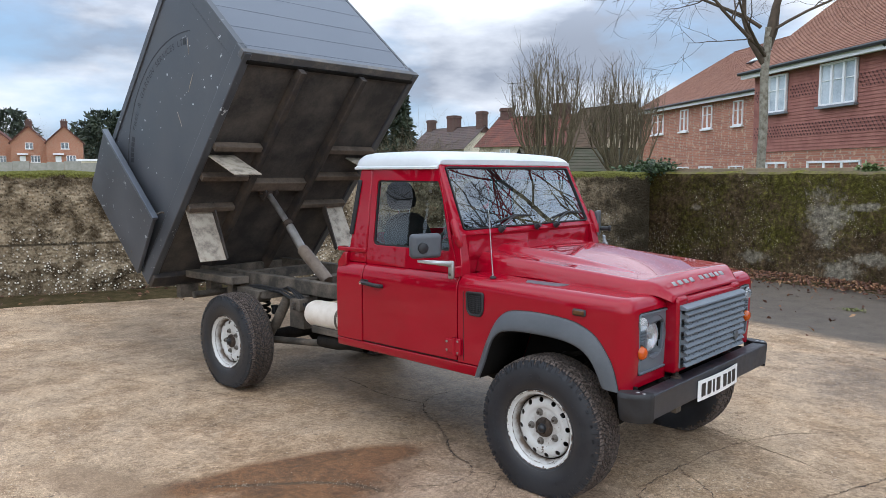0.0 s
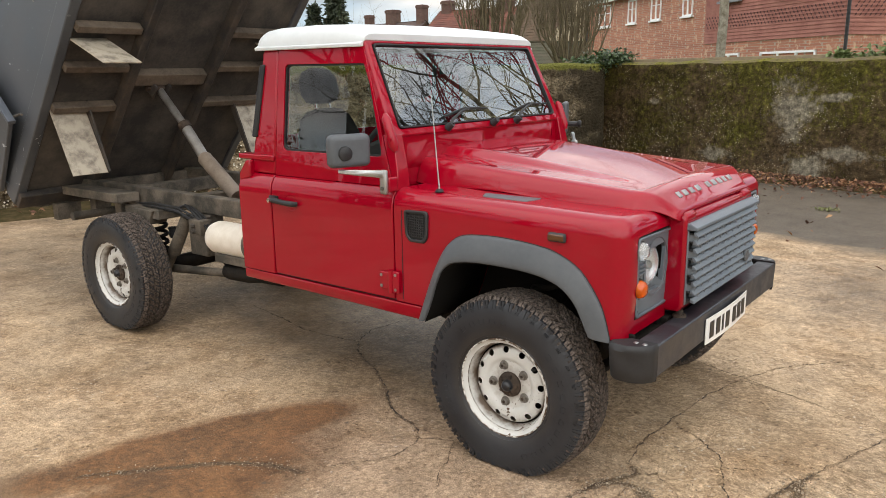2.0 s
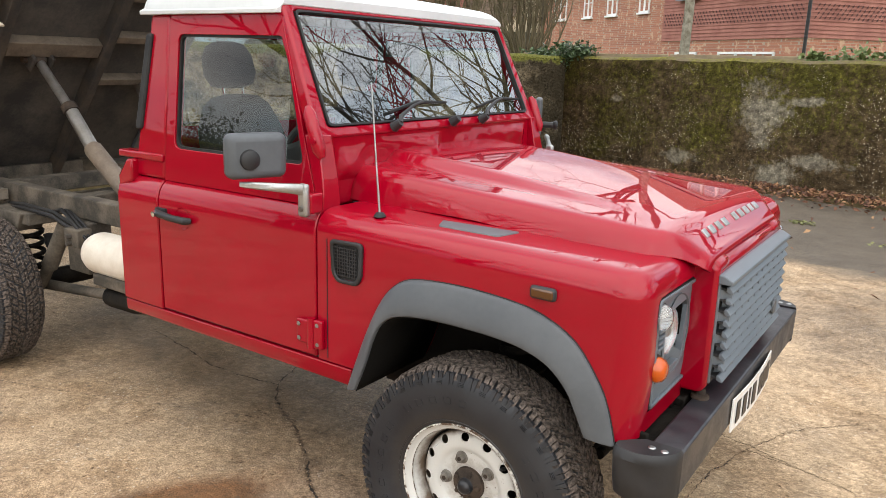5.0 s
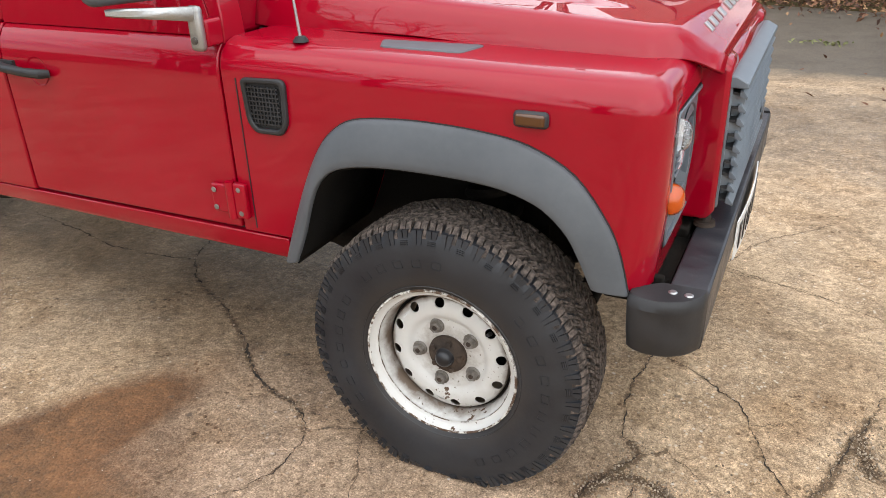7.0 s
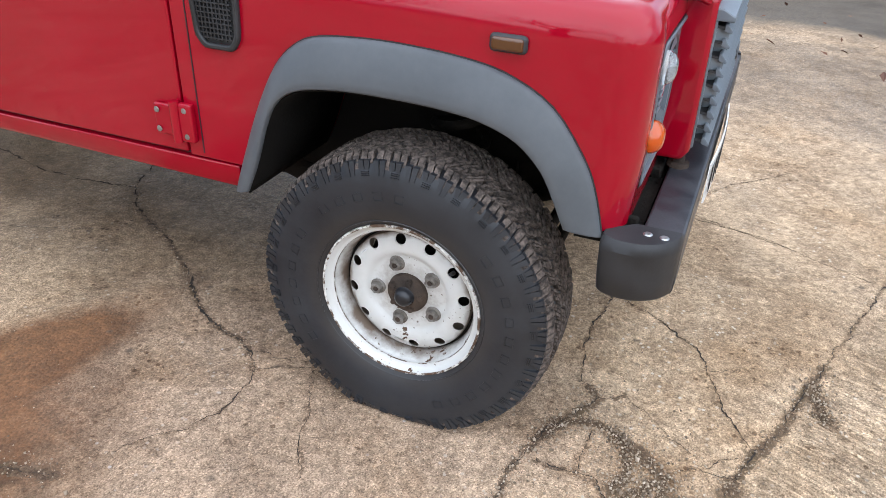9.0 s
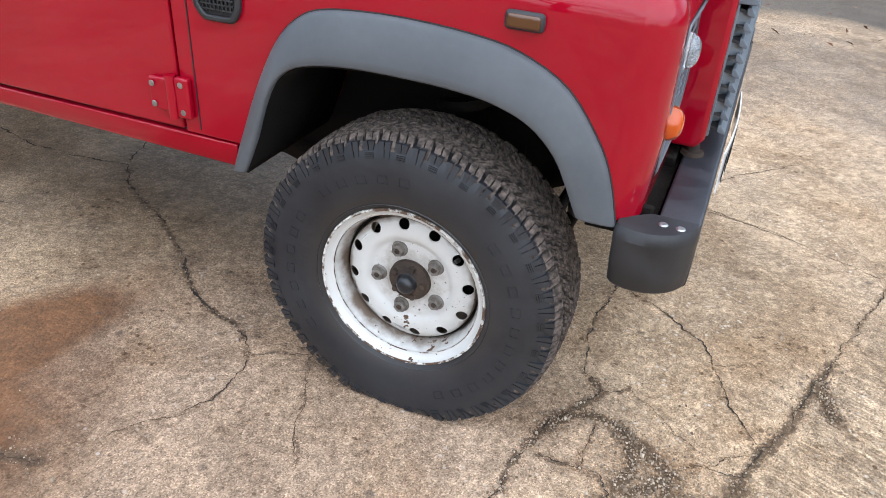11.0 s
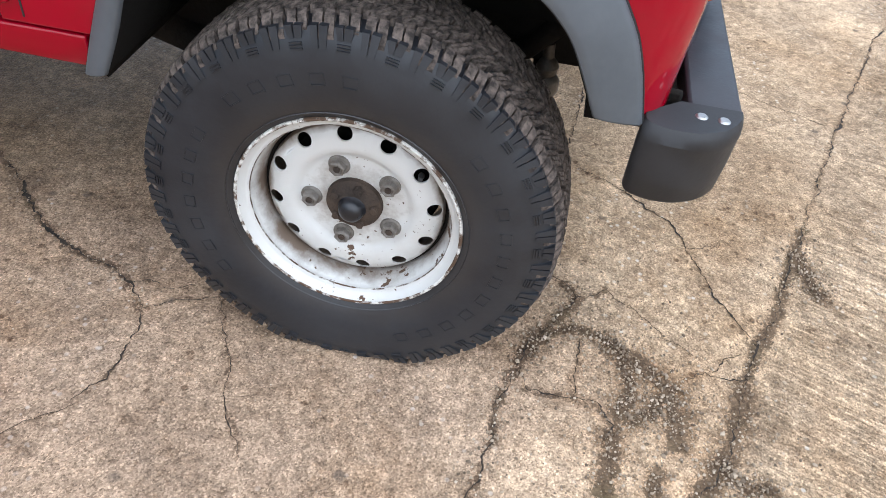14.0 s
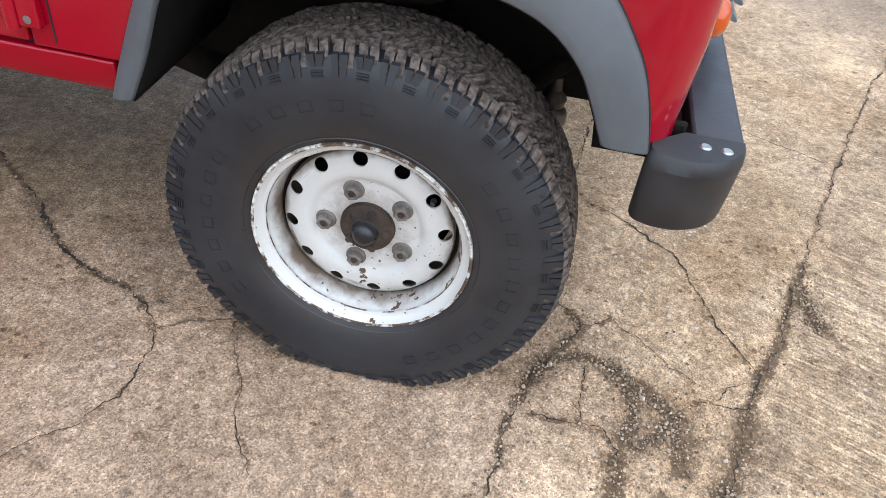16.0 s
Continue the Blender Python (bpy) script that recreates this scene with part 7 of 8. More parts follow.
    hang = ramp(m, calc(m, "ADD", calc(m, "SUBTRACT", z, 1.62), calc(m, "ADD", calc(m, "MULTIPLY", calc(m, "SUBTRACT", mid, 0.5), 0.35), calc(m, "MULTIPLY", calc(m, "SUBTRACT", fine, 0.5), 0.12))), (0.0, 0.0), (0.04, 1.0))
    c = blend(m, hang, c, blend(m, ramp(m, fine, (0.3, 0.0), (0.7, 1.0)), (0.060, 0.062, 0.014), (0.190, 0.185, 0.045)))
    put(m, "Base Color", c)
    bump(m, calc(m, "SUBTRACT", calc(m, "MULTIPLY", fine, 0.5), d1), 1.0, 0.035)
    return m


def wall(name, x0, x1, to_world, material, label, seed, at):
    """A poured wall, uneven on its face, its top rounded by moss."""
    bm = bmesh.new()
    prof = [(0.0, 0.0)] + [(0.0, 0.12 * k) for k in range(1, 14)] + [(0.005, 1.64), (0.02, 1.70), (0.07, 1.735), (0.15, 1.745), (0.24, 1.735), (0.29, 1.70), (0.30, 1.60), (0.30, 0.0)]
    secs = []
    n = int((x1 - x0) / 0.16)
    for k in range(n + 1):
        x = x0 + (x1 - x0) * k / n
        sec = []
        for d, z in prof:
            q = 0.018 * noise.noise((x * 0.8 + seed, z * 1.4, 0)) + 0.010 * noise.noise((x * 3.4, z * 3.4, seed))
            up = 0.022 * noise.noise((x * 1.9, seed, 4.0)) + 0.014 * noise.noise((x * 6.5, seed, 8.0)) if z > 1.62 else 0.0
            sec.append(to_world(x, d + q, z + up))
        secs.append(sec)
    add_loft(bm, secs)
    ob = mesh_object(name, bm, material)
    ob.matrix_world = at
    return tagged(ob, label, "wall", kind="structure")


wall("wall_back", 0.75, 24.0, lambda x, d, z: (x, d, z), make_mossy(), "old concrete wall covered in dark green moss", 3.0, WM)
wall("wall_side", 0.0, 26.0, lambda x, d, z: (-d, -x, z), make_pebbly(), "weathered pebbly concrete wall with a mossy top", 9.0, SM)

# soil and dead leaves along the foot of the walls
SOIL = worn("dark_soil", (0.052, 0.044, 0.020), (0.105, 0.074, 0.040), 7.0, (0.95, 1.0), relief=0.8, dist=0.02, Specular_IOR_Level=0.03)
for nm, to_world in (("soil_strip", lambda x, d: WM @ Vector((x, -d, 0))), ("soil_strip", lambda x, d: SM @ Vector((1.35 * d, -x, 0)))):
    bm = bmesh.new()
    secs = []
    for k in range(121):
        x = 22.0 * k / 120
        w = 0.55 + 0.22 * noise.noise((x * 1.1, 2.0, 0))
        secs.append([to_world(x, d * w) + Vector((0, 0, h + 0.02 * noise.noise((x * 3, d * 5, 0)))) for d, h in ((-0.1, 0.06), (0.1, 0.055), (0.5, 0.035), (0.85, 0.012), (1.0, -0.03))])
    add_loft(bm, secs, closed=False, caps=False)
    tagged(mesh_object(nm, bm, SOIL), "strip of dark soil along the wall foot", "soil", kind="structure")
LEAF = principled("dead_leaf", (0.14, 0.06, 0.03), 0.8)
put(LEAF, "Base Color", ramp(LEAF, LEAF.node_tree.nodes.new("ShaderNodeNewGeometry").outputs["Random Per Island"], (0.0, (0.050, 0.024, 0.015)), (0.5, (0.13, 0.055, 0.030)), (0.85, (0.24, 0.115, 0.055)), (1.0, (0.34, 0.20, 0.10))))
rnd = random.Random(21)
lv, lf = [], []
for k in range(5200):
    x = rnd.uniform(1.2, 11.0) if k < 4700 else rnd.uniform(0.5, 18)
    d = min(abs(rnd.gauss(0.25, 0.36)), 1.7) if k < 4700 else abs(rnd.gauss(0.2, 0.3))
    p = WM @ Vector((x, -0.03 - d, 0)) if k < 4700 else SM @ Vector((0.03 + d, -x, 0))
    if k > 5000:
        p = Vector((rnd.uniform(-5, 5), rnd.uniform(2.5, 7.5), 0))
    s_ = rnd.uniform(0.018, 0.045)
    m4 = Matrix.Translation((p.x, p.y, max(0.008, 0.075 - 0.06 * d) + rnd.uniform(0, 0.02))) @ Euler((rnd.gauss(0, 0.5), rnd.gauss(0, 0.5), rnd.random() * 6.3)).to_matrix().to_4x4()
    b = len(lv)
    for q in ((-1, 0, 0), (-0.2, 0.55, 0.22), (1, 0, 0.05), (-0.2, -0.55, 0.22)):
        lv.append(tuple(m4 @ (Vector(q) * s_)))
    lf += [(b, b + 1, b + 2), (b, b + 2, b + 3)]
me = bpy.data.meshes.new("leaf_litter")
me.from_pydata(lv, [], lf)
me.materials.append(LEAF)
tagged(new("leaf_litter", me), "brown dead leaves drifted along the mossy wall", "leaves", kind="stuff")

# ivy and weeds on top of the wall
IVY = principled("ivy_leaf", (0.035, 0.06, 0.02), 0.45)
put(IVY, "Base Color", ramp(IVY, IVY.node_tree.nodes.new("ShaderNodeNewGeometry").outputs["Random Per Island"], (0.0, (0.018, 0.034, 0.012)), (0.6, (0.040, 0.072, 0.024)), (1.0, (0.085, 0.125, 0.045))))
WEED = principled("weed_leaf", (0.10, 0.16, 0.04), 0.6)
put(WEED, "Base Color", ramp(WEED, WEED.node_tree.nodes.new("ShaderNodeNewGeometry").outputs["Random Per Island"], (0.0, (0.055, 0.085, 0.022)), (1.0, (0.16, 0.20, 0.07))))


def leaf_cloud(name, label, material, places, n, size, seed, category="plant"):
    rnd = random.Random(seed)
    lv, lf = [], []
    for k in range(n):
        c, r = rnd.choice(places)
        v = Vector((rnd.gauss(0, 0.42), rnd.gauss(0, 0.42), rnd.gauss(0, 0.42)))
        p = Vector(c) + Vector((v.x * r[0], v.y * r[1], v.z * r[2]))
        m4 = Matrix.Translation(p) @ Euler((rnd.gauss(0.5, 0.6), rnd.gauss(0, 0.6), rnd.random() * 6.3)).to_matrix().to_4x4()
        s_ = size * rnd.uniform(0.6, 1.3)
        b = len(lv)
        for q in ((-0.9, 0, 0), (-0.5, 0.6, 0.12), (0.25, 0.45, 0.10), (1.0, 0, -0.1), (0.25, -0.45, 0.10), (-0.5, -0.6, 0.12)):
            lv.append(tuple(m4 @ (Vector(q) * s_)))
        lf += [(b, b + 1, b + 2, b + 3), (b, b + 3, b + 4, b + 5)]
    me = bpy.data.meshes.new(name)
    me.from_pydata(lv, [], lf)
    me.materials.append(material)
    return tagged(new(name, me), label, category, kind="stuff")


def on_wall(x, d, z):
    return WM @ Vector((x, d, z))


leaf_cloud("ivy", "dark green ivy hanging over the wall corner", IVY, [(on_wall(0.45, 0.2, 1.78), (0.40, 0.35, 0.12)), (on_wall(0.90, -0.02, 1.68), (0.30, 0.18, 0.16)), (on_wall(1.25, 0.05, 1.80), (0.35, 0.20, 0.11)), (on_wall(0.95, 0.3, 1.86), (0.5, 0.3, 0.14)), (on_wall(0.85, -0.05, 1.58), (0.20, 0.12, 0.12))], 1600, 0.040, 5)
leaf_cloud("weeds", "green weeds growing on the wall top", WEED, [(on_wall(5.5, 0.28, 1.80), (0.35, 0.15, 0.13)), (on_wall(6.1, 0.3, 1.84), (0.3, 0.15, 0.17)), (on_wall(4.95, 0.25, 1.78), (0.2, 0.12, 0.08)), (on_wall(6.6, 0.25, 1.78), (0.3, 0.12, 0.08))], 420, 0.045, 6)
GRASS = worn("yard_weed", (0.13, 0.15, 0.05), (0.20, 0.19, 0.08), 9.0, (0.7, 0.9))
leaf_cloud("yard_weeds", "small yellow-green weeds in the tarmac", GRASS, [((0.75, 5.6, 0.015), (0.35, 0.12, 0.02)), ((-0.3, 6.3, 0.015), (0.2, 0.1, 0.02))], 120, 0.02, 7)

# low timber rail behind the back wall
TIMBER = worn("weathered_timber", (0.26, 0.20, 0.12), (0.16, 0.125, 0.085), 5.0, (0.8, 0.95))
rail = thing("timber_fence", "weathered timber rail fence behind the wall", "fence")
for x0 in (-0.4, 2.6, 5.6, 8.6, 11.6):
    soften(part("rail", box((x0, 0.62, 1.70), (x0 + 2.95, 0.66, 1.80), WM), TIMBER, rail), 0.006)
    soften(part("post", box((x0 - 0.05, 0.66, 0.0), (x0 + 0.05, 0.76, 1.78), WM), TIMBER, rail), 0.006)

# ---- trees ----
BARK = worn("lichened_grey_bark", (0.34, 0.315, 0.255), (0.150, 0.128, 0.092), 11.0, (0.85, 0.95), relief=0.8, dist=0.02, Specular_IOR_Level=0.1)
DARK_BARK = worn("dark_damp_bark", (0.060, 0.050, 0.040), (0.032, 0.027, 0.022), 7.0, (0.85, 0.95), relief=0.6, dist=0.02, Specular_IOR_Level=0.1)
TWIG = worn("bare_twig", (0.105, 0.080, 0.058), (0.070, 0.055, 0.042), 9.0, (0.85, 0.95), Specular_IOR_Level=0.1)
PALE_TWIG = worn("olive_twig", (0.17, 0.138, 0.090), (0.115, 0.092, 0.060), 6.0, (0.85, 0.95), Specular_IOR_Level=0.1)


class Limbs:
    """Gathers tapered limbs and turns them into one mesh."""

    def __init__(self):
        self.v, self.f = [], []

    def limb(self, pts, radii, sides):
        d, u, w = basis(pts[1] - pts[0])
        first = len(self.v)
        for k, p in enumerate(pts):
            d2 = (pts[min(k + 1, len(pts) - 1)] - pts[max(k - 1, 0)]).normalized()
            q = d.rotation_difference(d2)
            u, w, d = q @ u, q @ w, d2
            for j in range(sides):
                a = 2 * math.pi * j / sides
                self.v.append(tuple(p + radii[k] * (math.cos(a) * u + math.sin(a) * w)))
        for k in range(len(pts) - 1):
            for j in range(sides):
                a, b = first + k * sides + j, first + k * sides + (j + 1) % sides
                self.f.append((a, b, b + sides, a + sides))

    def mesh(self, name, material, parent):
        me = bpy.data.meshes.new(name)
        me.from_pydata(self.v, [], self.f)
        me.materials.append(material)
        me.shade_smooth()
        ob = new(name, me)
        ob.parent = parent
        return ob


def grow(out, p, d, length, r, level, rnd, lift, wild, kids, tip=0.35):
    """One limb and, from it, its finer limbs."""
    n = 6 if level > 1 else 4
    pts, radii = [p.copy()], [r]
    d = d.normalized()
    for k in range(n):
        d = (d + Vector((rnd.gauss(0, wild), rnd.gauss(0, wild), rnd.gauss(0, wild) + lift))).normalized()
        p = p + d * (length / n)
        pts.append(p.copy())
        radii.append(r * (1 - (1 - tip) * (k + 1) / n))
    out.limb(pts, radii, 7 if level > 2 else 5 if level > 1 else 3)
    if level <= 0:
        return
    for k in range(kids[min(level, len(kids) - 1)]):
        t = rnd.uniform(0.25, 1.0)
        j = min(n - 1, int(t * n))
        q = pts[j].lerp(pts[j + 1], t * n - j)
        base = (pts[j + 1] - pts[j]).normalized()
        _, u, w = basis(base)
        a = rnd.random() * 6.283
        away = rnd.uniform(0.5, 1.05)
        nd = base * math.cos(away) + (u * math.cos(a) + w * math.sin(a)) * math.sin(away)
        grow(out, q, nd, length * rnd.uniform(0.42, 0.68), max(0.004, r * rnd.uniform(0.38, 0.55) * (1 - 0.45 * t)), level - 1, rnd, lift, wild, kids, tip)


def bare_tree(label, base, trunk_pts, trunk_r, limbs, seed, levels, kids, lift=0.05, wild=0.16):
    t = thing("bare_tree", label, "tree")
    rnd = random.Random(seed)
    base = Vector(base)
    tr, br = Limbs(), Limbs()
    tp = [base + Vector(q) for q in trunk_pts]
    tr.limb(tp, [trunk_r * k for k in (1.35, 1.05, 1.0, 0.95, 0.85)[:len(tp)]] + [trunk_r * 0.7] * max(0, len(tp) - 5), 14)
    tr.mesh("trunk", DARK_BARK if trunk_r > 0.14 else BARK, t)
    for at, d, length, r in limbs:
        grow(br, base + Vector(at), Vector(d), length, r, levels, rnd, lift, wild, kids)
    tagged(br.mesh("crown", DARK_BARK if trunk_r > 0.14 else TWIG, t), "bare leafless branches", kind="stuff")
    return t


# street tree behind the back wall
LAT, FWD = Vector((0.738, 0.674, 0)), Vector((-0.674, 0.738, 0))


def lean(l, f, z):
    return LAT * l + FWD * f + Vector((0, 0, z))


tree_at = (-3.43, 11.71, 0.0)
bare_tree("leafless tree with lichened grey bark behind the wall", tree_at,
          [lean(0, 0, 0), lean(-0.02, 0, 1.2), lean(0.02, 0, 2.6), lean(0.0, 0, 3.7), lean(0.06, 0, 4.6)], 0.084,
          [(lean(0.06, 0, 4.4), lean(0.14, 0.1, 1.0), 3.8, 0.086), (lean(-0.02, 0, 3.9), lean(-0.36, 0.1, 0.95), 2.9, 0.062), (lean(0.04, 0, 4.1), lean(0.55, 0.1, 0.95), 3.0, 0.058),
           (lean(-0.03, 0, 4.15), lean(-0.80, -0.2, 0.90), 2.4, 0.044), (lean(-0.1, 0, 4.6), lean(-0.9, 0.2, 0.70), 2.5, 0.040), (lean(0.03, 0, 4.0), lean(-0.8, -0.5, 0.75), 2.5, 0.036),
           (lean(0.06, 0, 4.5), lean(0.9, -0.2, 0.55), 2.4, 0.034)], 31, 3, (0, 3, 4, 5), 0.02, 0.13)

# two pollarded trees: sheaves of upright shoots
for place, height, wide, seed in ((Vector((-9.25, 12.6, 0)), 5.15, 1.12, 3), (Vector((-8.75, 15.5, 0)), 4.75, 1.3, 4)):
    t = thing("pollarded_tree", "leafless pollarded tree with dense upright shoots", "tree", "pollarded trees")
    rnd = random.Random(seed)
    tr, br = Limbs(), Limbs()
    tr.limb([place + Vector((0, 0, z)) for z in (0, 0.6, 1.2, 1.6)], [0.22, 0.19, 0.17, 0.2], 10)
    tr.mesh("trunk", BARK, t)
    for k in range(44):
        a, o = rnd.random() * 6.283, rnd.uniform(0.1, 1.0) ** 0.7
        p0 = place + Vector((0.14 * math.cos(a), 0.14 * math.sin(a), rnd.uniform(1.2, 1.7)))
        top = height * (1 - 0.22 * o * o) * rnd.uniform(0.82, 1.0)
        p1 = p0 + Vector((0.55 * wide * o * math.cos(a), 0.55 * wide * o * math.sin(a), 0.9))
        p2 = place + Vector((wide * o * math.cos(a), wide * o * math.sin(a), top))
        mid = p1.lerp(p2, 0.5) + Vector((rnd.gauss(0, 0.06), rnd.gauss(0, 0.06), 0))
        br.limb([p0, p1, mid, p2], [0.032, 0.025, 0.015, 0.005], 5)
        for j in range(8):
            q = p1.lerp(p2, rnd.uniform(0.0, 0.9))
            grow(br, q, Vector((rnd.gauss(0, 0.35), rnd.gauss(0, 0.35), 1.0)), rnd.uniform(0.45, 1.0), 0.009, 1, rnd, 0.10, 0.08, (0, 3))
    tagged(br.mesh("crown", PALE_TWIG, t), "dense upright bare shoots", kind="stuff")

# tall bare trees on the open side of the yard, seen only in the paint and glass
for place, h, seed in (((5.2, 11.0, 0), 11.5, 8), ((11.0, 5.5, 0), 10.0, 9)):
    rl = random.Random(seed)
    bare_tree("large leafless tree at the edge of the yard", place, [(0, 0, 0), (0.05, 0, 1.0), (0.0, 0.1, 2.0), (0.1, 0.1, 3.0), (0.15, 0, 3.6)], 0.26,
              [((0.1, 0, 2.2 + 0.25 * k), (math.cos(k * 0.9 + seed), math.sin(k * 0.9 + seed), 0.55 + 0.08 * k), h * 0.52, 0.070) for k in range(13)], seed, 3, (0, 4, 6, 8), 0.03, 0.17)
# trees mirrored in the side window; the last four are added to darken reflections
for place, h, seed in (((-8.5, -9.8, 0), 9.0, 12), ((-12.0, -12.0, 0), 10.0, 13), ((-13, -15, 0), 9.0, 14), ((4.5, -19, 0), 8.5, 15), ((-7.0, -12.5, 0), 9.5, 16), ((-10.2, -10.8, 0), 9.0, 17), ((-3.5, -17.0, 0), 10.0, 18), ((0.5, -20.0, 0), 10.0, 19)):
    bare_tree("leafless tree behind the yard entrance", place, [(0, 0, 0), (0.05, 0, 1.5), (0.0, 0.1, 3.0), (0.1, 0.1, 4.5), (0.05, 0, 6.0)], 0.20,
              [((0.05, 0, 2.6 + 0.5 * k), (math.cos(k * 1.3 + seed), math.sin(k * 1.3 + seed), 1.0), h * 0.40, 0.085) for k in range(9)], seed, 3, (0, 4, 5, 6), 0.05, 0.15)
# unseen hedge, added to darken what paint and glass mirror
HEDGE = principled("hedge_leaf", (0.04, 0.06, 0.02), 0.6)
put(HEDGE, "Base Color", ramp(HEDGE, HEDGE.node_tree.nodes.new("ShaderNodeNewGeometry").outputs["Random Per Island"], (0.0, (0.022, 0.030, 0.012)), (1.0, (0.075, 0.090, 0.035))))
leaf_cloud("hedge", "unseen dark hedge added behind the yard for reflections", HEDGE, [((-30 + 3 * k, -23 + 1.5 * (k % 3), 1.4 + 0.5 * (k % 2)), (2.8, 1.4, 1.8)) for k in range(20)], 26000, 0.09, 15, "hedge")

# ---- houses ----
HM = Matrix(((-0.79, 0.61, 0, -2.6), (0.61, 0.79, 0, 18.5), (0, 0, 1, 0), (0, 0, 0, 1)))


def brick_material(name, a, b, c, mortar):
    m = principled(name, a, 0.9)
    n, l = m.node_tree.nodes, m.node_tree.links
    t = n.new("ShaderNodeTexBrick")
    t.inputs["Scale"].default_value = 1.0
    t.inputs["Brick Width"].default_value, t.inputs["Row Height"].default_value = 0.225, 0.075
    t.inputs["Mortar Size"].default_value = 0.006
    t.inputs["Color1"].default_value, t.inputs["Color2"].default_value, t.inputs["Mortar"].default_value = (*a, 1), (*b, 1), (*mortar, 1)
    sw = n.new("ShaderNodeSeparateXYZ")
    cb = n.new("ShaderNodeCombineXYZ")
    l.new(n.new("ShaderNodeTexCoord").outputs["Object"], sw.inputs[0])
    l.new(calc(m, "ADD", sw.outputs[0], sw.outputs[1]), cb.inputs[0])
    l.new(sw.outputs[2], cb.inputs[1])
    l.new(cb.outputs[0], t.inputs["Vector"])
    pale = ramp(m, noise_tex(m, 6.0, 3.0), (0.56, 0.0), (0.64, 0.85))
    put(m, "Base Color", blend(m, pale, t.outputs["Color"], c))
    bump(m, t.outputs["Fac"], -0.4, 0.006)
    return m


BRICK = brick_material("mixed_red_brick", (0.42, 0.175, 0.11), (0.30, 0.118, 0.078), (0.50, 0.34, 0.23), (0.34, 0.28, 0.22))
ORANGE_BRICK = brick_material("orange_brick", (0.36, 0.155, 0.088), (0.30, 0.125, 0.074), (0.40, 0.215, 0.135), (0.34, 0.25, 0.18))
STACK = brick_material("sooty_red_brick", (0.105, 0.050, 0.039), (0.078, 0.040, 0.032), (0.125, 0.075, 0.056), (0.10, 0.075, 0.062))
TILE_HUNG = worn("hung_clay_tile", (0.34, 0.150, 0.120), (0.255, 0.108, 0.088), 3.0, (0.75, 0.9), relief=0.3, Specular_IOR_Level=0.15)
TILE_GAP_SHADE = worn("tile_gap_shade", (0.075, 0.030, 0.028), (0.11, 0.045, 0.038), 5.0, (0.8, 0.9))
ROOF_TILE = worn("brown_clay_roof_tile", (0.29, 0.150, 0.102), (0.215, 0.106, 0.075), 3.0, (0.8, 0.95), relief=0.4, Specular_IOR_Level=0.15)
OLD_TILE = worn("old_red_roof_tile", (0.175, 0.068, 0.050), (0.095, 0.052, 0.045), 1.5, (0.85, 0.95), relief=0.4, Specular_IOR_Level=0.15)
BROWN_TILE = worn("brown_roof_tile", (0.105, 0.070, 0.046), (0.070, 0.052, 0.036), 1.5, (0.85, 0.95), relief=0.4, Specular_IOR_Level=0.15)
DARK_TILE = worn("dark_roof_tile", (0.080, 0.060, 0.055), (0.115, 0.075, 0.065), 1.5, (0.85, 0.95), relief=0.4)
CREAM = worn("cream_render", (0.68, 0.60, 0.46), (0.58, 0.51, 0.39), 0.8, (0.85, 0.95), Specular_IOR_Level=0.15)
WHITE_FRAME = principled("white_window_frame", (0.80, 0.80, 0.79), 0.4)
FASCIA = principled("white_fascia", (0.70, 0.70, 0.68), 0.5)
SLATE_SILL = principled("grey_sill_tile", (0.20, 0.21, 0.23), 0.7)
PANE = principled("far_window_pane", (0.10, 0.12, 0.14), 0.05, Specular_IOR_Level=1.0)
CURTAIN = worn("pale_curtain_glass", (0.62, 0.67, 0.70), (0.34, 0.39, 0.43), 1.2, (0.05, 0.12))
PIPE = principled("black_rain_pipe", (0.02, 0.02, 0.022), 0.4)


def add_window(house, M, a0, a1, z0, z1, b, lights=2, sill=WHITE_FRAME, glass=CURTAIN):
    w = part("window", box((a0, b + 0.03, z0), (a1, b + 0.06, z1), M), glass, house, "white framed window", smooth=False)
    t = 0.06
    for lo, hi in (((a0, z0), (a1, z0 + t)), ((a0, z1 - t), (a1, z1)), ((a0, z0), (a0 + t, z1)), ((a1 - t, z0), (a1, z1))):
        part("frame", box((lo[0], b - 0.03, lo[1]), (hi[0], b + 0.05, hi[1]), M), WHITE_FRAME, w)
    for k in range(1, lights):
        x = a0 + (a1 - a0) * k / lights
        part("mullion", box((x - 0.045, b - 0.02, z0 + t), (x + 0.045, b + 0.05, z1 - t), M), WHITE_FRAME, w)
    for k in range(lights):
        x0, x1 = a0 + (a1 - a0) * k / lights, a0 + (a1 - a0) * (k + 1) / lights
        part("glazing_bar", box((x0 + 0.05, b + 0.0, (z0 + z1) / 2 + 0.1), (x1 - 0.05, b + 0.04, (z0 + z1) / 2 + 0.125), M), WHITE_FRAME, w)
    part("sill", box((a0 - 0.06, b - 0.10, z0 - 0.07), (a1 + 0.06, b + 0.04, z0), M), sill, w)
    return w


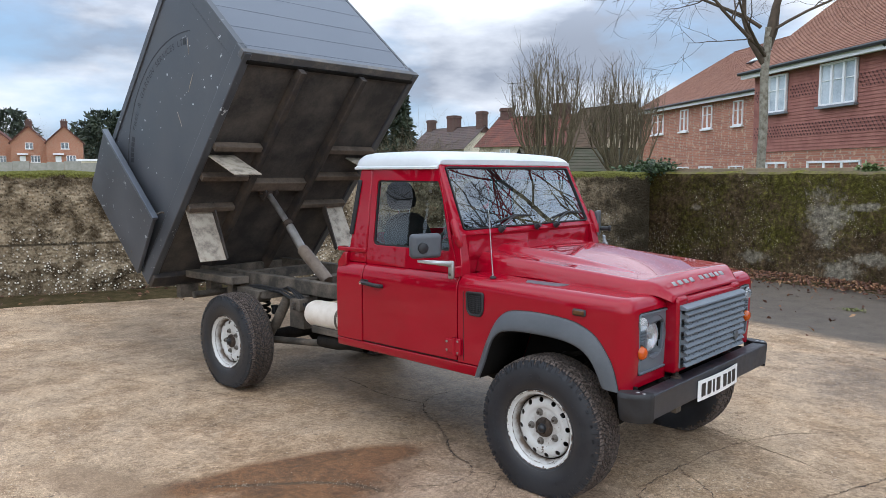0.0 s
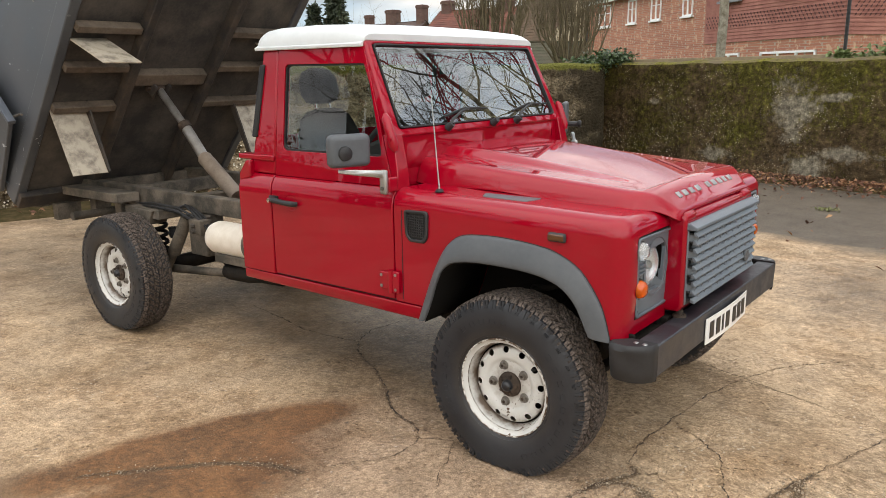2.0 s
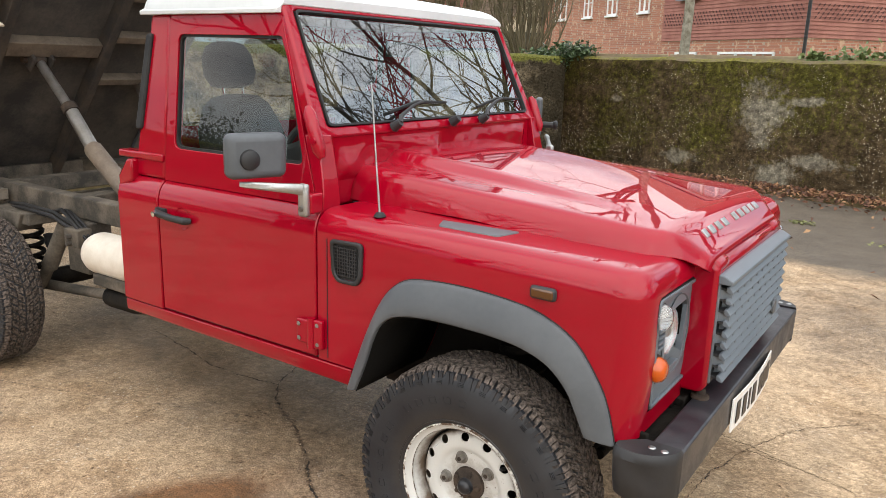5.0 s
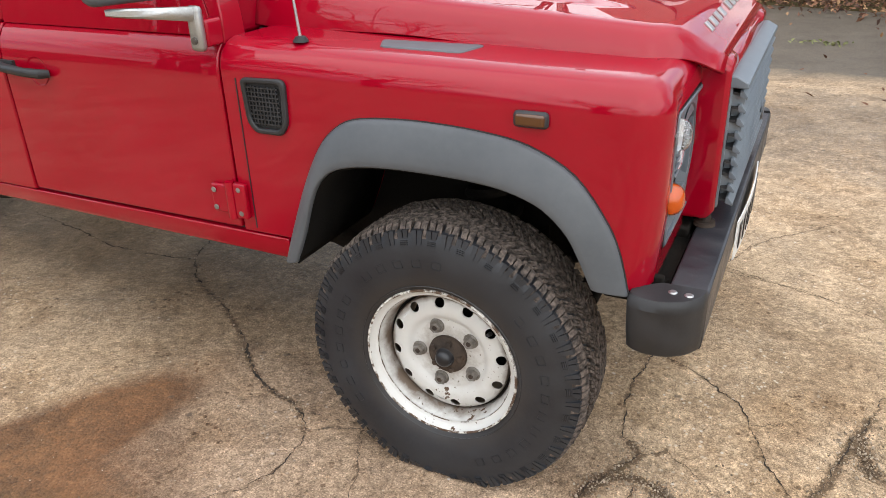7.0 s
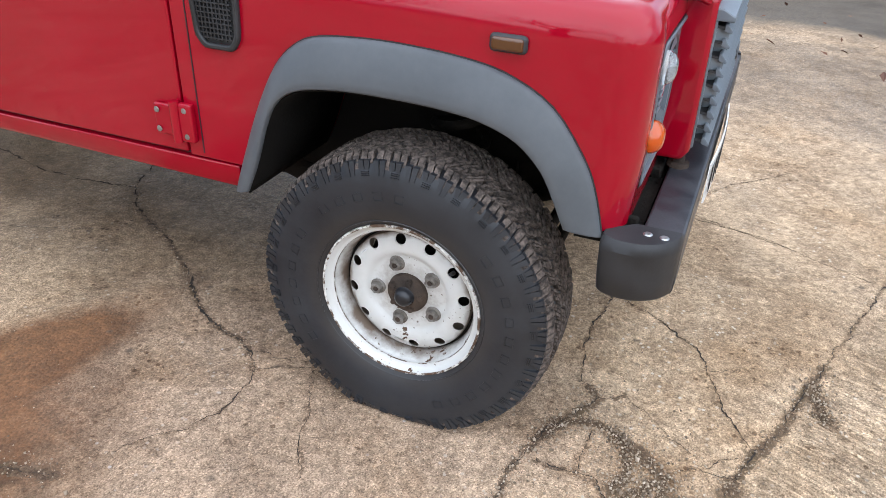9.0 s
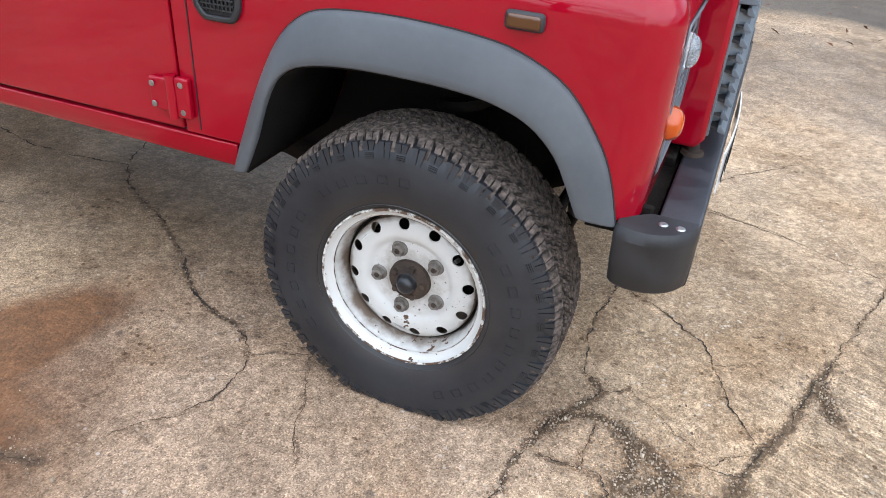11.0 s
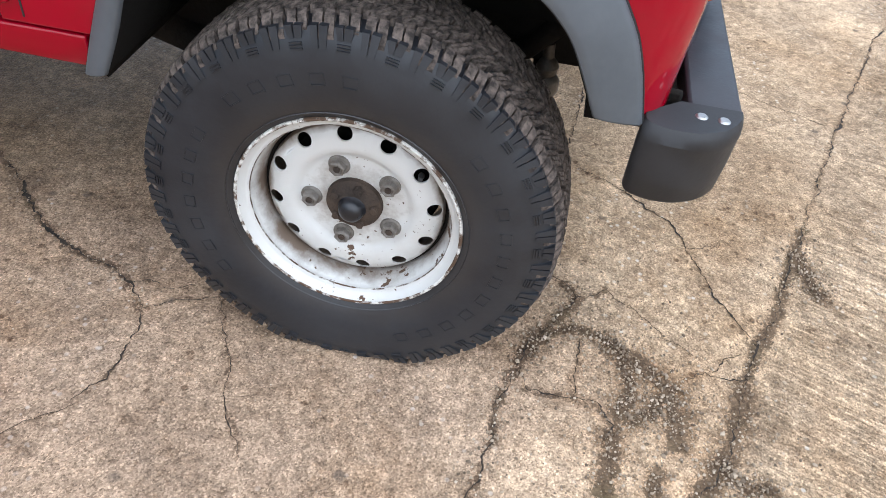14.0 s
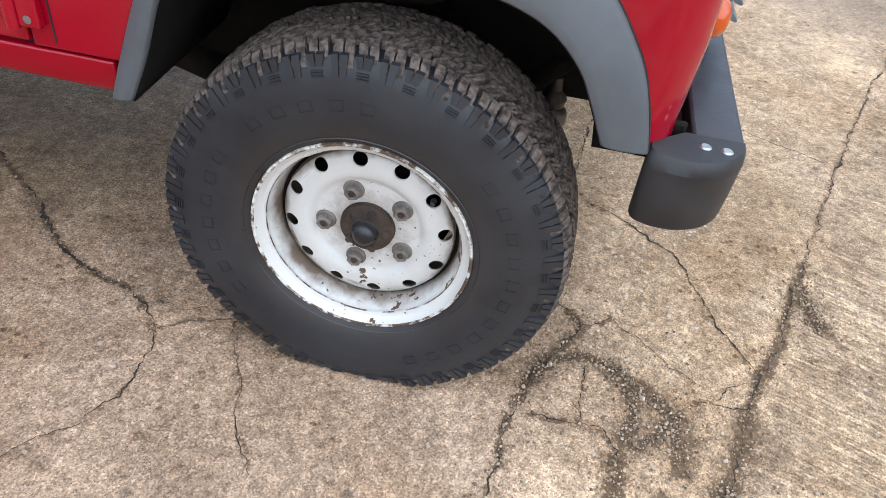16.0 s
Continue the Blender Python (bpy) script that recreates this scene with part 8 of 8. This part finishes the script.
def roof_plane(house, M, a0, a1, b0, z0, b1, z1, material, course=0.11, lap=0.018):
    """A tiled slope in lapped courses."""
    n = max(2, int(math.hypot(b1 - b0, z1 - z0) / course))
    bm = bmesh.new()
    up = Vector((0, -(z1 - z0), b1 - b0)).normalized()
    if up.z < 0:
        up = -up
    for k in range(n):
        t0, t1 = k / n, (k + 1.15) / n
        p0 = Vector((0, b0 + (b1 - b0) * t0, z0 + (z1 - z0) * t0)) + up * lap
        p1 = Vector((0, b0 + (b1 - b0) * t1, z0 + (z1 - z0) * t1)) + up * 0.002
        vs = [bm.verts.new(M @ (p + Vector((a, 0, 0)) - up * q)) for a in (a0, a1) for p, q in ((p0, 0), (p1, 0), (p1, 0.02), (p0, 0.03))]
        for f in ((0, 1, 2, 3), (7, 6, 5, 4), (0, 4, 5, 1), (3, 2, 6, 7), (0, 3, 7, 4), (1, 5, 6, 2)):
            bm.faces.new([vs[j] for j in f])
    return tagged(part("roof", bm, material, house, smooth=False), kind="stuff")


EAVE = 5.0
house = thing("brick_house", "two-storey red brick house with hung tiles and brown tiled roof", "house")
part("wall", box((0, 0, 0), (6.2, 9.0, EAVE), HM), BRICK, house)
part("wall", box((6.2, 3.1, 0), (21.9, 12.0, EAVE), HM), BRICK, house)
# hung tiles in lapped courses, with two bands marked as shaped tiles
for k in range(26):
    z = 2.42 + 0.1 * k
    bm = bmesh.new()
    sec = [(-0.035, z), (-0.030, z + 0.02), (-0.012, z + 0.118), (0.0, z + 0.118), (0.0, z)]
    add_loft(bm, [[HM @ Vector((a, b, zz)) for b, zz in sec] for a in (-0.03, 6.23)])
    part("tile_course", bm, TILE_HUNG, house, smooth=False)
    bm = bmesh.new()
    add_loft(bm, [[HM @ Vector((b, a, zz)) for b, zz in sec] for a in (-0.03, 9.0)])
    part("tile_course", bm, TILE_HUNG, house, smooth=False)
# dark quads paint the shaded gaps between the shaped tiles
bm = bmesh.new()
for z0, rows in ((2.85, 4), (4.05, 4)):
    for r in range(rows):
        for k in range(40):
            a = 0.12 + 0.15 * k + (0.075 if r % 2 else 0)
            for flip in (False, True):
                pts = [(a, z0 + 0.1 * r + 0.01), (a + 0.06, z0 + 0.1 * r + 0.03), (a + 0.085, z0 + 0.1 * r + 0.092), (a + 0.03, z0 + 0.1 * r + 0.072)]
                vs = [bm.verts.new(HM @ (Vector((-0.046, q, zz)) if flip else Vector((q, -0.046, zz)))) for q, zz in pts]
                if not (z0 > 4 and 1.1 < a < 2.9 or z0 > 4 and 4.2 < a < 5.5):
                    bm.faces.new(vs)
tagged(part("tile_gap_mark", bm, TILE_GAP_SHADE, house, "rows of dark marks for the shaded gaps of shaped tiles", smooth=False), kind="stuff")
part("fascia", box((-0.35, -0.36, EAVE - 0.12), (6.55, -0.30, EAVE + 0.10), HM), FASCIA, house)
part("fascia", box((-0.36, -0.30, EAVE - 0.12), (-0.30, 9.2, EAVE + 0.10), HM), FASCIA, house)
part("soffit", box((-0.30, -0.30, EAVE - 0.08), (6.5, 0.0, EAVE - 0.04), HM), FASCIA, house)
part("gutter", tube([HM @ Vector((-0.4, -0.42, EAVE + 0.06)), HM @ Vector((6.6, -0.42, EAVE + 0.06))], 0.06, 8), PIPE, house, "black gutter")
part("rain_pipe", tube([HM @ Vector((-0.08, -0.08, 0.0)), HM @ Vector((-0.08, -0.08, EAVE - 0.2)), HM @ Vector((-0.05, -0.38, EAVE))], 0.045, 8), PIPE, house, "black rain pipe")
part("fascia", box((6.0, 2.78, EAVE - 0.12), (22.1, 2.84, EAVE + 0.08), HM), FASCIA, house)
part("gutter", tube([HM @ Vector((6.2, 2.72, EAVE + 0.06)), HM @ Vector((22.2, 2.72, EAVE + 0.06))], 0.06, 8), PIPE, house, "black gutter")
part("rain_pipe", tube([HM @ Vector((21.85, 3.0, 0.0)), HM @ Vector((21.85, 3.0, EAVE - 0.2)), HM @ Vector((22.0, 2.8, EAVE))], 0.05, 8), PIPE, house, "black rain pipe")
roof_plane(house, HM, -0.35, 6.55, -0.40, EAVE + 0.08, 5.0, 9.0, ROOF_TILE)
roof_plane(house, HM, -0.35, 6.55, 10.4, EAVE + 0.08, 5.0, 9.0, ROOF_TILE, 0.3)
roof_plane(house, HM, 5.0, 22.2, 2.70, EAVE + 0.08, 8.6, 8.45, ROOF_TILE)
roof_plane(house, HM, 5.0, 22.2, 14.5, EAVE + 0.08, 8.6, 8.45, ROOF_TILE, 0.3)
for a, b0, b1, bm_, zr in ((21.9, 3.1, 14.0, 8.6, 8.40), (0.0, 0.0, 10.0, 5.0, 8.95), (6.2, 0.0, 10.0, 5.0, 8.95)):
    bm = bmesh.new()
    add_prism(bm, [(b0, EAVE), (b1, EAVE), (bm_, zr)], lambda b, z: HM @ Vector((a - 0.02, b, z)), lambda b, z: HM @ Vector((a - 0.2 if a > 1 else a + 0.2, b, z)))
    part("gable", bm, TILE_HUNG if a < 7 else BRICK, house, smooth=False)
add_window(house, HM, 1.24, 2.77, 3.66, 4.88, -0.10, 3, SLATE_SILL)
add_window(house, HM, 4.36, 5.33, 3.66, 4.85, -0.10, 2, SLATE_SILL)
for a0, a1, n_ in ((1.0, 3.3, 3), (4.3, 5.4, 2)):
    add_window(house, HM, a0, a1, 0.9, 2.08, -0.02, n_)
for a0, a1 in ((12.0, 12.75), (14.5, 15.35), (16.7, 17.5), (19.3, 20.6)):
    add_window(house, HM, a0, a1, 3.75, 4.80, 3.08, 2)
    add_window(house, HM, a0 - 0.2, a1 + 0.2, 0.9, 2.05, 3.08, 2)
# roof light and flue
m4 = HM @ Matrix.Translation((15.6, 6.2, 7.18)) @ Euler((radians(30), 0, 0)).to_matrix().to_4x4()
rl_ = part("roof_light", box((-0.45, -0.65, 0.0), (0.45, 0.65, 0.07), m4), PIPE, house, "roof light window")
part("pane", box((-0.36, -0.55, 0.07), (0.36, 0.55, 0.085), m4), CURTAIN, rl_)
part("flue", tube([HM @ Vector((4.6, 3.2, 7.4)), HM @ Vector((4.6, 3.2, 8.05))], 0.09, 10), PIPE, house, "small black flue")

# ---- cottages beyond the side wall, and the lane ----
EYE0 = Vector((2.25, -4.08, 0))
LM = Matrix(((LAT.x, FWD.x, 0, EYE0.x), (LAT.y, FWD.y, 0, EYE0.y), (0, 0, 1, 0), (0, 0, 0, 1)))


def chimney(parent, M, a, b, z0, z1, w=0.5, pots=2):
    c = part("chimney", box((a - w / 2, b - w / 2, z0), (a + w / 2, b + w / 2, z1), M), STACK, parent, "brick chimney stack")
    part("chimney_cap", box((a - w / 2 - 0.05, b - w / 2 - 0.05, z1 - 0.22), (a + w / 2 + 0.05, b + w / 2 + 0.05, z1 - 0.08), M), STACK, c)
    for k in range(pots):
        x = a + (k - (pots - 1) / 2) * 0.24
        part("pot", tube([M @ Vector((x, b, z1)), M @ Vector((x, b, z1 + 0.28))], [0.09, 0.075], 8), OLD_TILE, c)
    return c


def cottage(label, M, a0, a1, b0, b1, eave, ridge, walls, tiles, gable_left=True):
    h = thing("cottage", label, "house", "cottages")
    part("wall", box((a0, b0, 0), (a1, b1, eave), M), walls, h)
    bm_ = (b0 + b1) / 2
    roof_plane(h, M, a0 - 0.25, a1 + 0.25, b0 - 0.3, eave - 0.1, bm_, ridge, tiles, 0.22)
    roof_plane(h, M, a0 - 0.25, a1 + 0.25, b1 + 0.3, eave - 0.1, bm_, ridge, tiles, 0.4)
    for a in (a0, a1 - 0.2):
        bm = bmesh.new()
        add_prism(bm, [(b0, eave), (b1, eave), (bm_, ridge - 0.12)], lambda b, z: M @ Vector((a, b, z)), lambda b, z: M @ Vector((a + 0.2, b, z)))
        part("gable", bm, walls, h, smooth=False)
    return h


def turned(lat, fwd, deg):
    return LM @ Matrix.Translation((lat, fwd, 0)) @ Euler((0, 0, radians(deg))).to_matrix().to_4x4()


M1 = turned(2.35, 48.0, -35)
c1 = cottage("cream cottage with an old red tiled roof", M1, 0.0, 7.2, 0.0, 5.5, 3.45, 5.35, CREAM, OLD_TILE)
chimney(c1, M1, 0.35, 2.75, 4.8, 5.95, 0.62, 0)
chimney(c1, M1, 4.3, 2.75, 4.9, 6.05, 0.85, 0)
for a in (1.5, 3.6):
    add_window(c1, M1, a, a + 0.7, 2.35, 3.2, -0.04, 2)
part("tv_aerial", tube([M1 @ Vector((0.75, 2.75, 5.9)), M1 @ Vector((0.75, 2.75, 7.6))], 0.02, 5), PIPE, c1)
part("aerial_boom", tube([M1 @ Vector((0.4, 2.75, 7.5)), M1 @ Vector((1.4, 2.75, 7.5))], 0.015, 5), PIPE, c1)
M2 = turned(7.75, 48.0, -62)
c2 = cottage("cream gabled cottage with a mossy brown roof", M2, 1.6, 6.0, -2.2, 2.2, 3.15, 5.6, CREAM, BROWN_TILE)
M3 = turned(-0.97, 62.9, -50)
c3 = cottage("cream cottage with dark tiles and tall chimneys", M3, 0.0, 6.4, -2.0, 2.0, 3.6, 5.3, CREAM, DARK_TILE)
for a, z, w in ((0.2, 6.05, 0.55), (3.0, 6.25, 0.8), (6.2, 6.4, 0.62)):
    chimney(c3, M3, a, 0.0, 4.8, z, w, 0)
add_window(c3, M3, 3.0, 3.7, 2.3, 3.1, -2.04, 2)
M4 = turned(3.6, 30.0, 10)
hut = cottage("low dark garden shed with a mossy roof", M4, 0.0, 4.5, 0.0, 2.5, 1.9, 2.75, worn("dark_boarding", (0.07, 0.055, 0.045), (0.11, 0.09, 0.07), 3.0, (0.85, 0.95)), worn("mossy_tile", (0.040, 0.042, 0.020), (0.072, 0.060, 0.040), 2.0, (0.9, 0.98)))

# brick pair across the field
for lat, w, ap, ev, dep, wing in ((-56.7, 5.1, 8.5, 6.2, 110.0, True), (-61.8, 5.0, 8.5, 6.2, 110.0, True), (-67.4, 5.1, 8.3, 6.2, 111.0, False)):
    M5 = turned(lat, dep, 24)
    w *= 0.93
    h = thing("brick_semi", "orange brick gabled house across the field", "house", "houses across the field")
    part("wall", box((0, 0, 0), (w, 8, ev), M5), ORANGE_BRICK, h)
    bm = bmesh.new()
    add_prism(bm, [(0, ev), (w, ev), (w / 2, ap)], lambda a, z: M5 @ Vector((a, 0, z)), lambda a, z: M5 @ Vector((a, 0.25, z)))
    part("gable", bm, ORANGE_BRICK, h, smooth=False)
    for s in (-1, 1):
        bm = bmesh.new()
        x0, x1 = (-0.25, w / 2) if s < 0 else (w + 0.25, w / 2)
        add_prism(bm, [(x0, ev - 0.2), (x1, ap + 0.05), (x1, ap + 0.2), (x0, ev - 0.05)], lambda a, z: M5 @ Vector((a, -0.25, z)), lambda a, z: M5 @ Vector((a, 8.2, z)))
        part("roof", bm, OLD_TILE, h, smooth=False)
    chimney(h, M5, w / 2, 1.4, ap - 0.5, ap + 0.9, 0.9, 3)
    add_window(h, M5, w * 0.40, w * 0.62, 5.3, 6.2, -0.05, 2, glass=PANE)
    add_window(h, M5, w * 0.54, w * 0.80, 3.4, 4.35, -0.05, 3, glass=PANE)
    part("door", box((w * 0.24, -0.06, 2.0), (w * 0.40, 0.02, 4.3), M5), WHITE_FRAME, h, "pale front door")
    part("porch", box((w * 0.18, -0.8, 4.45), (w * 0.47, 0.0, 4.65), M5), WHITE_FRAME, h)
M6 = LM @ Matrix.Translation((-51.3, 108.0, 0))
g = thing("garage", "pale low garage beside the brick houses", "garage")
part("wall", box((0, 0, 0), (5.0, 5, 3.5), M6), CREAM, g)
part("roof", box((-0.2, -0.2, 3.5), (5.2, 5.2, 3.8), M6), WHITE_FRAME, g)
fence = thing("field_fence", "grey panel fence at the far side of the field", "fence")
for k in range(22):
    part("panel", box((-68 + 1.9 * k, 84.0, 0), (-66.15 + 1.9 * k, 84.08, 2.9 + 0.1 * (k % 3)), LM), worn("grey_fence", (0.25, 0.235, 0.20), (0.33, 0.31, 0.27), 2.0, (0.9, 0.95)) if k == 0 else bpy.data.materials["grey_fence"], fence)

# distant evergreens and winter woods
FIR = principled("fir_needles", (0.02, 0.03, 0.015), 0.8)
put(FIR, "Base Color", ramp(FIR, FIR.node_tree.nodes.new("ShaderNodeNewGeometry").outputs["Random Per Island"], (0.0, (0.020, 0.028, 0.018)), (1.0, (0.060, 0.075, 0.042))))


def conifer(lat, fwd, h, r, seed, n=2600, bushy=False):
    base = LM @ Vector((lat, fwd, 0))
    t = thing("conifer", "dark evergreen tree beyond the wall", "tree", "evergreens")
    tr = Limbs()
    tr.limb([base, base + Vector((0, 0, h * 0.5)), base + Vector((0, 0, h * 0.95))], [r * 0.10, r * 0.07, 0.02], 8)
    tr.mesh("trunk", BARK, t)
    rnd = random.Random(seed)
    lv, lf = [], []
    for k in range(n):
        u = rnd.uniform(0.08, 1.0)
        wdt = r * (math.sqrt(max(0, 1 - ((u - 0.55) / 0.5) ** 2)) if bushy else (1.05 - u) * 0.95 + 0.05)
        a = rnd.random() * 6.283
        q = wdt * math.sqrt(rnd.uniform(0.15, 1.0)) * (1 + 0.25 * math.sin(a * 3 + u * 17 + seed))
        p = base + Vector((q * math.cos(a), q * math.sin(a), u * h))
        s_ = h * 0.045 * rnd.uniform(0.6, 1.5)
        m4 = Matrix.Translation(p) @ Euler((rnd.gauss(0, 0.7), rnd.gauss(0, 0.7), a)).to_matrix().to_4x4()
        b = len(lv)
        for c in ((-0.4, 0.35, 0), (1.0, 0.1, -0.25), (1.0, -0.1, -0.25), (-0.4, -0.35, 0)):
            lv.append(tuple(m4 @ (Vector(c) * s_)))
        lf.append((b, b + 1, b + 2, b + 3))
    me = bpy.data.meshes.new("crown")
    me.from_pydata(lv, [], lf)
    me.materials.append(FIR)
    ob = new("crown", me)
    ob.parent = t
    tagged(ob, kind="stuff")


conifer(-2.4, 45, 6.4, 1.3, 1)
conifer(-3.7, 46, 5.4, 1.2, 2)
conifer(-58.5, 135, 12.6, 4.6, 3, 3000, True)
conifer(-63.5, 138, 11.0, 4.0, 4, 2200, True)
conifer(-77.0, 136, 13.0, 4.6, 5, 2400, True)
conifer(-50.5, 118, 9.5, 2.0, 6)
conifer(-46.5, 116, 11.0, 2.4, 7)
conifer(-43.0, 118, 9.0, 2.2, 8)
rnd = random.Random(77)
woods = Limbs()
for k in range(46):
    if k < 26:
        lat, fwd, h = rnd.uniform(-84, -38), rnd.uniform(128, 150), rnd.uniform(6.5, 10)
    else:
        lat, fwd, h = rnd.uniform(-5.0, 1.4), rnd.uniform(27, 33), rnd.uniform(2.4, 3.4)
    base = LM @ Vector((lat, fwd, 0))
    for j in range(5):
        grow(woods, base + Vector((0, 0, h * 0.15)), Vector((rnd.gauss(0, 0.5), rnd.gauss(0, 0.5), 1.0)), h * 0.75, 0.006 * h, 2 if k >= 26 else 2, rnd, 0.04, 0.2, (0, 5, 5))
w_ = Limbs.mesh(woods, "bare_thicket", PALE_TWIG, None)
tagged(w_, "tangle of leafless bushes and distant winter trees", "thicket", kind="stuff")
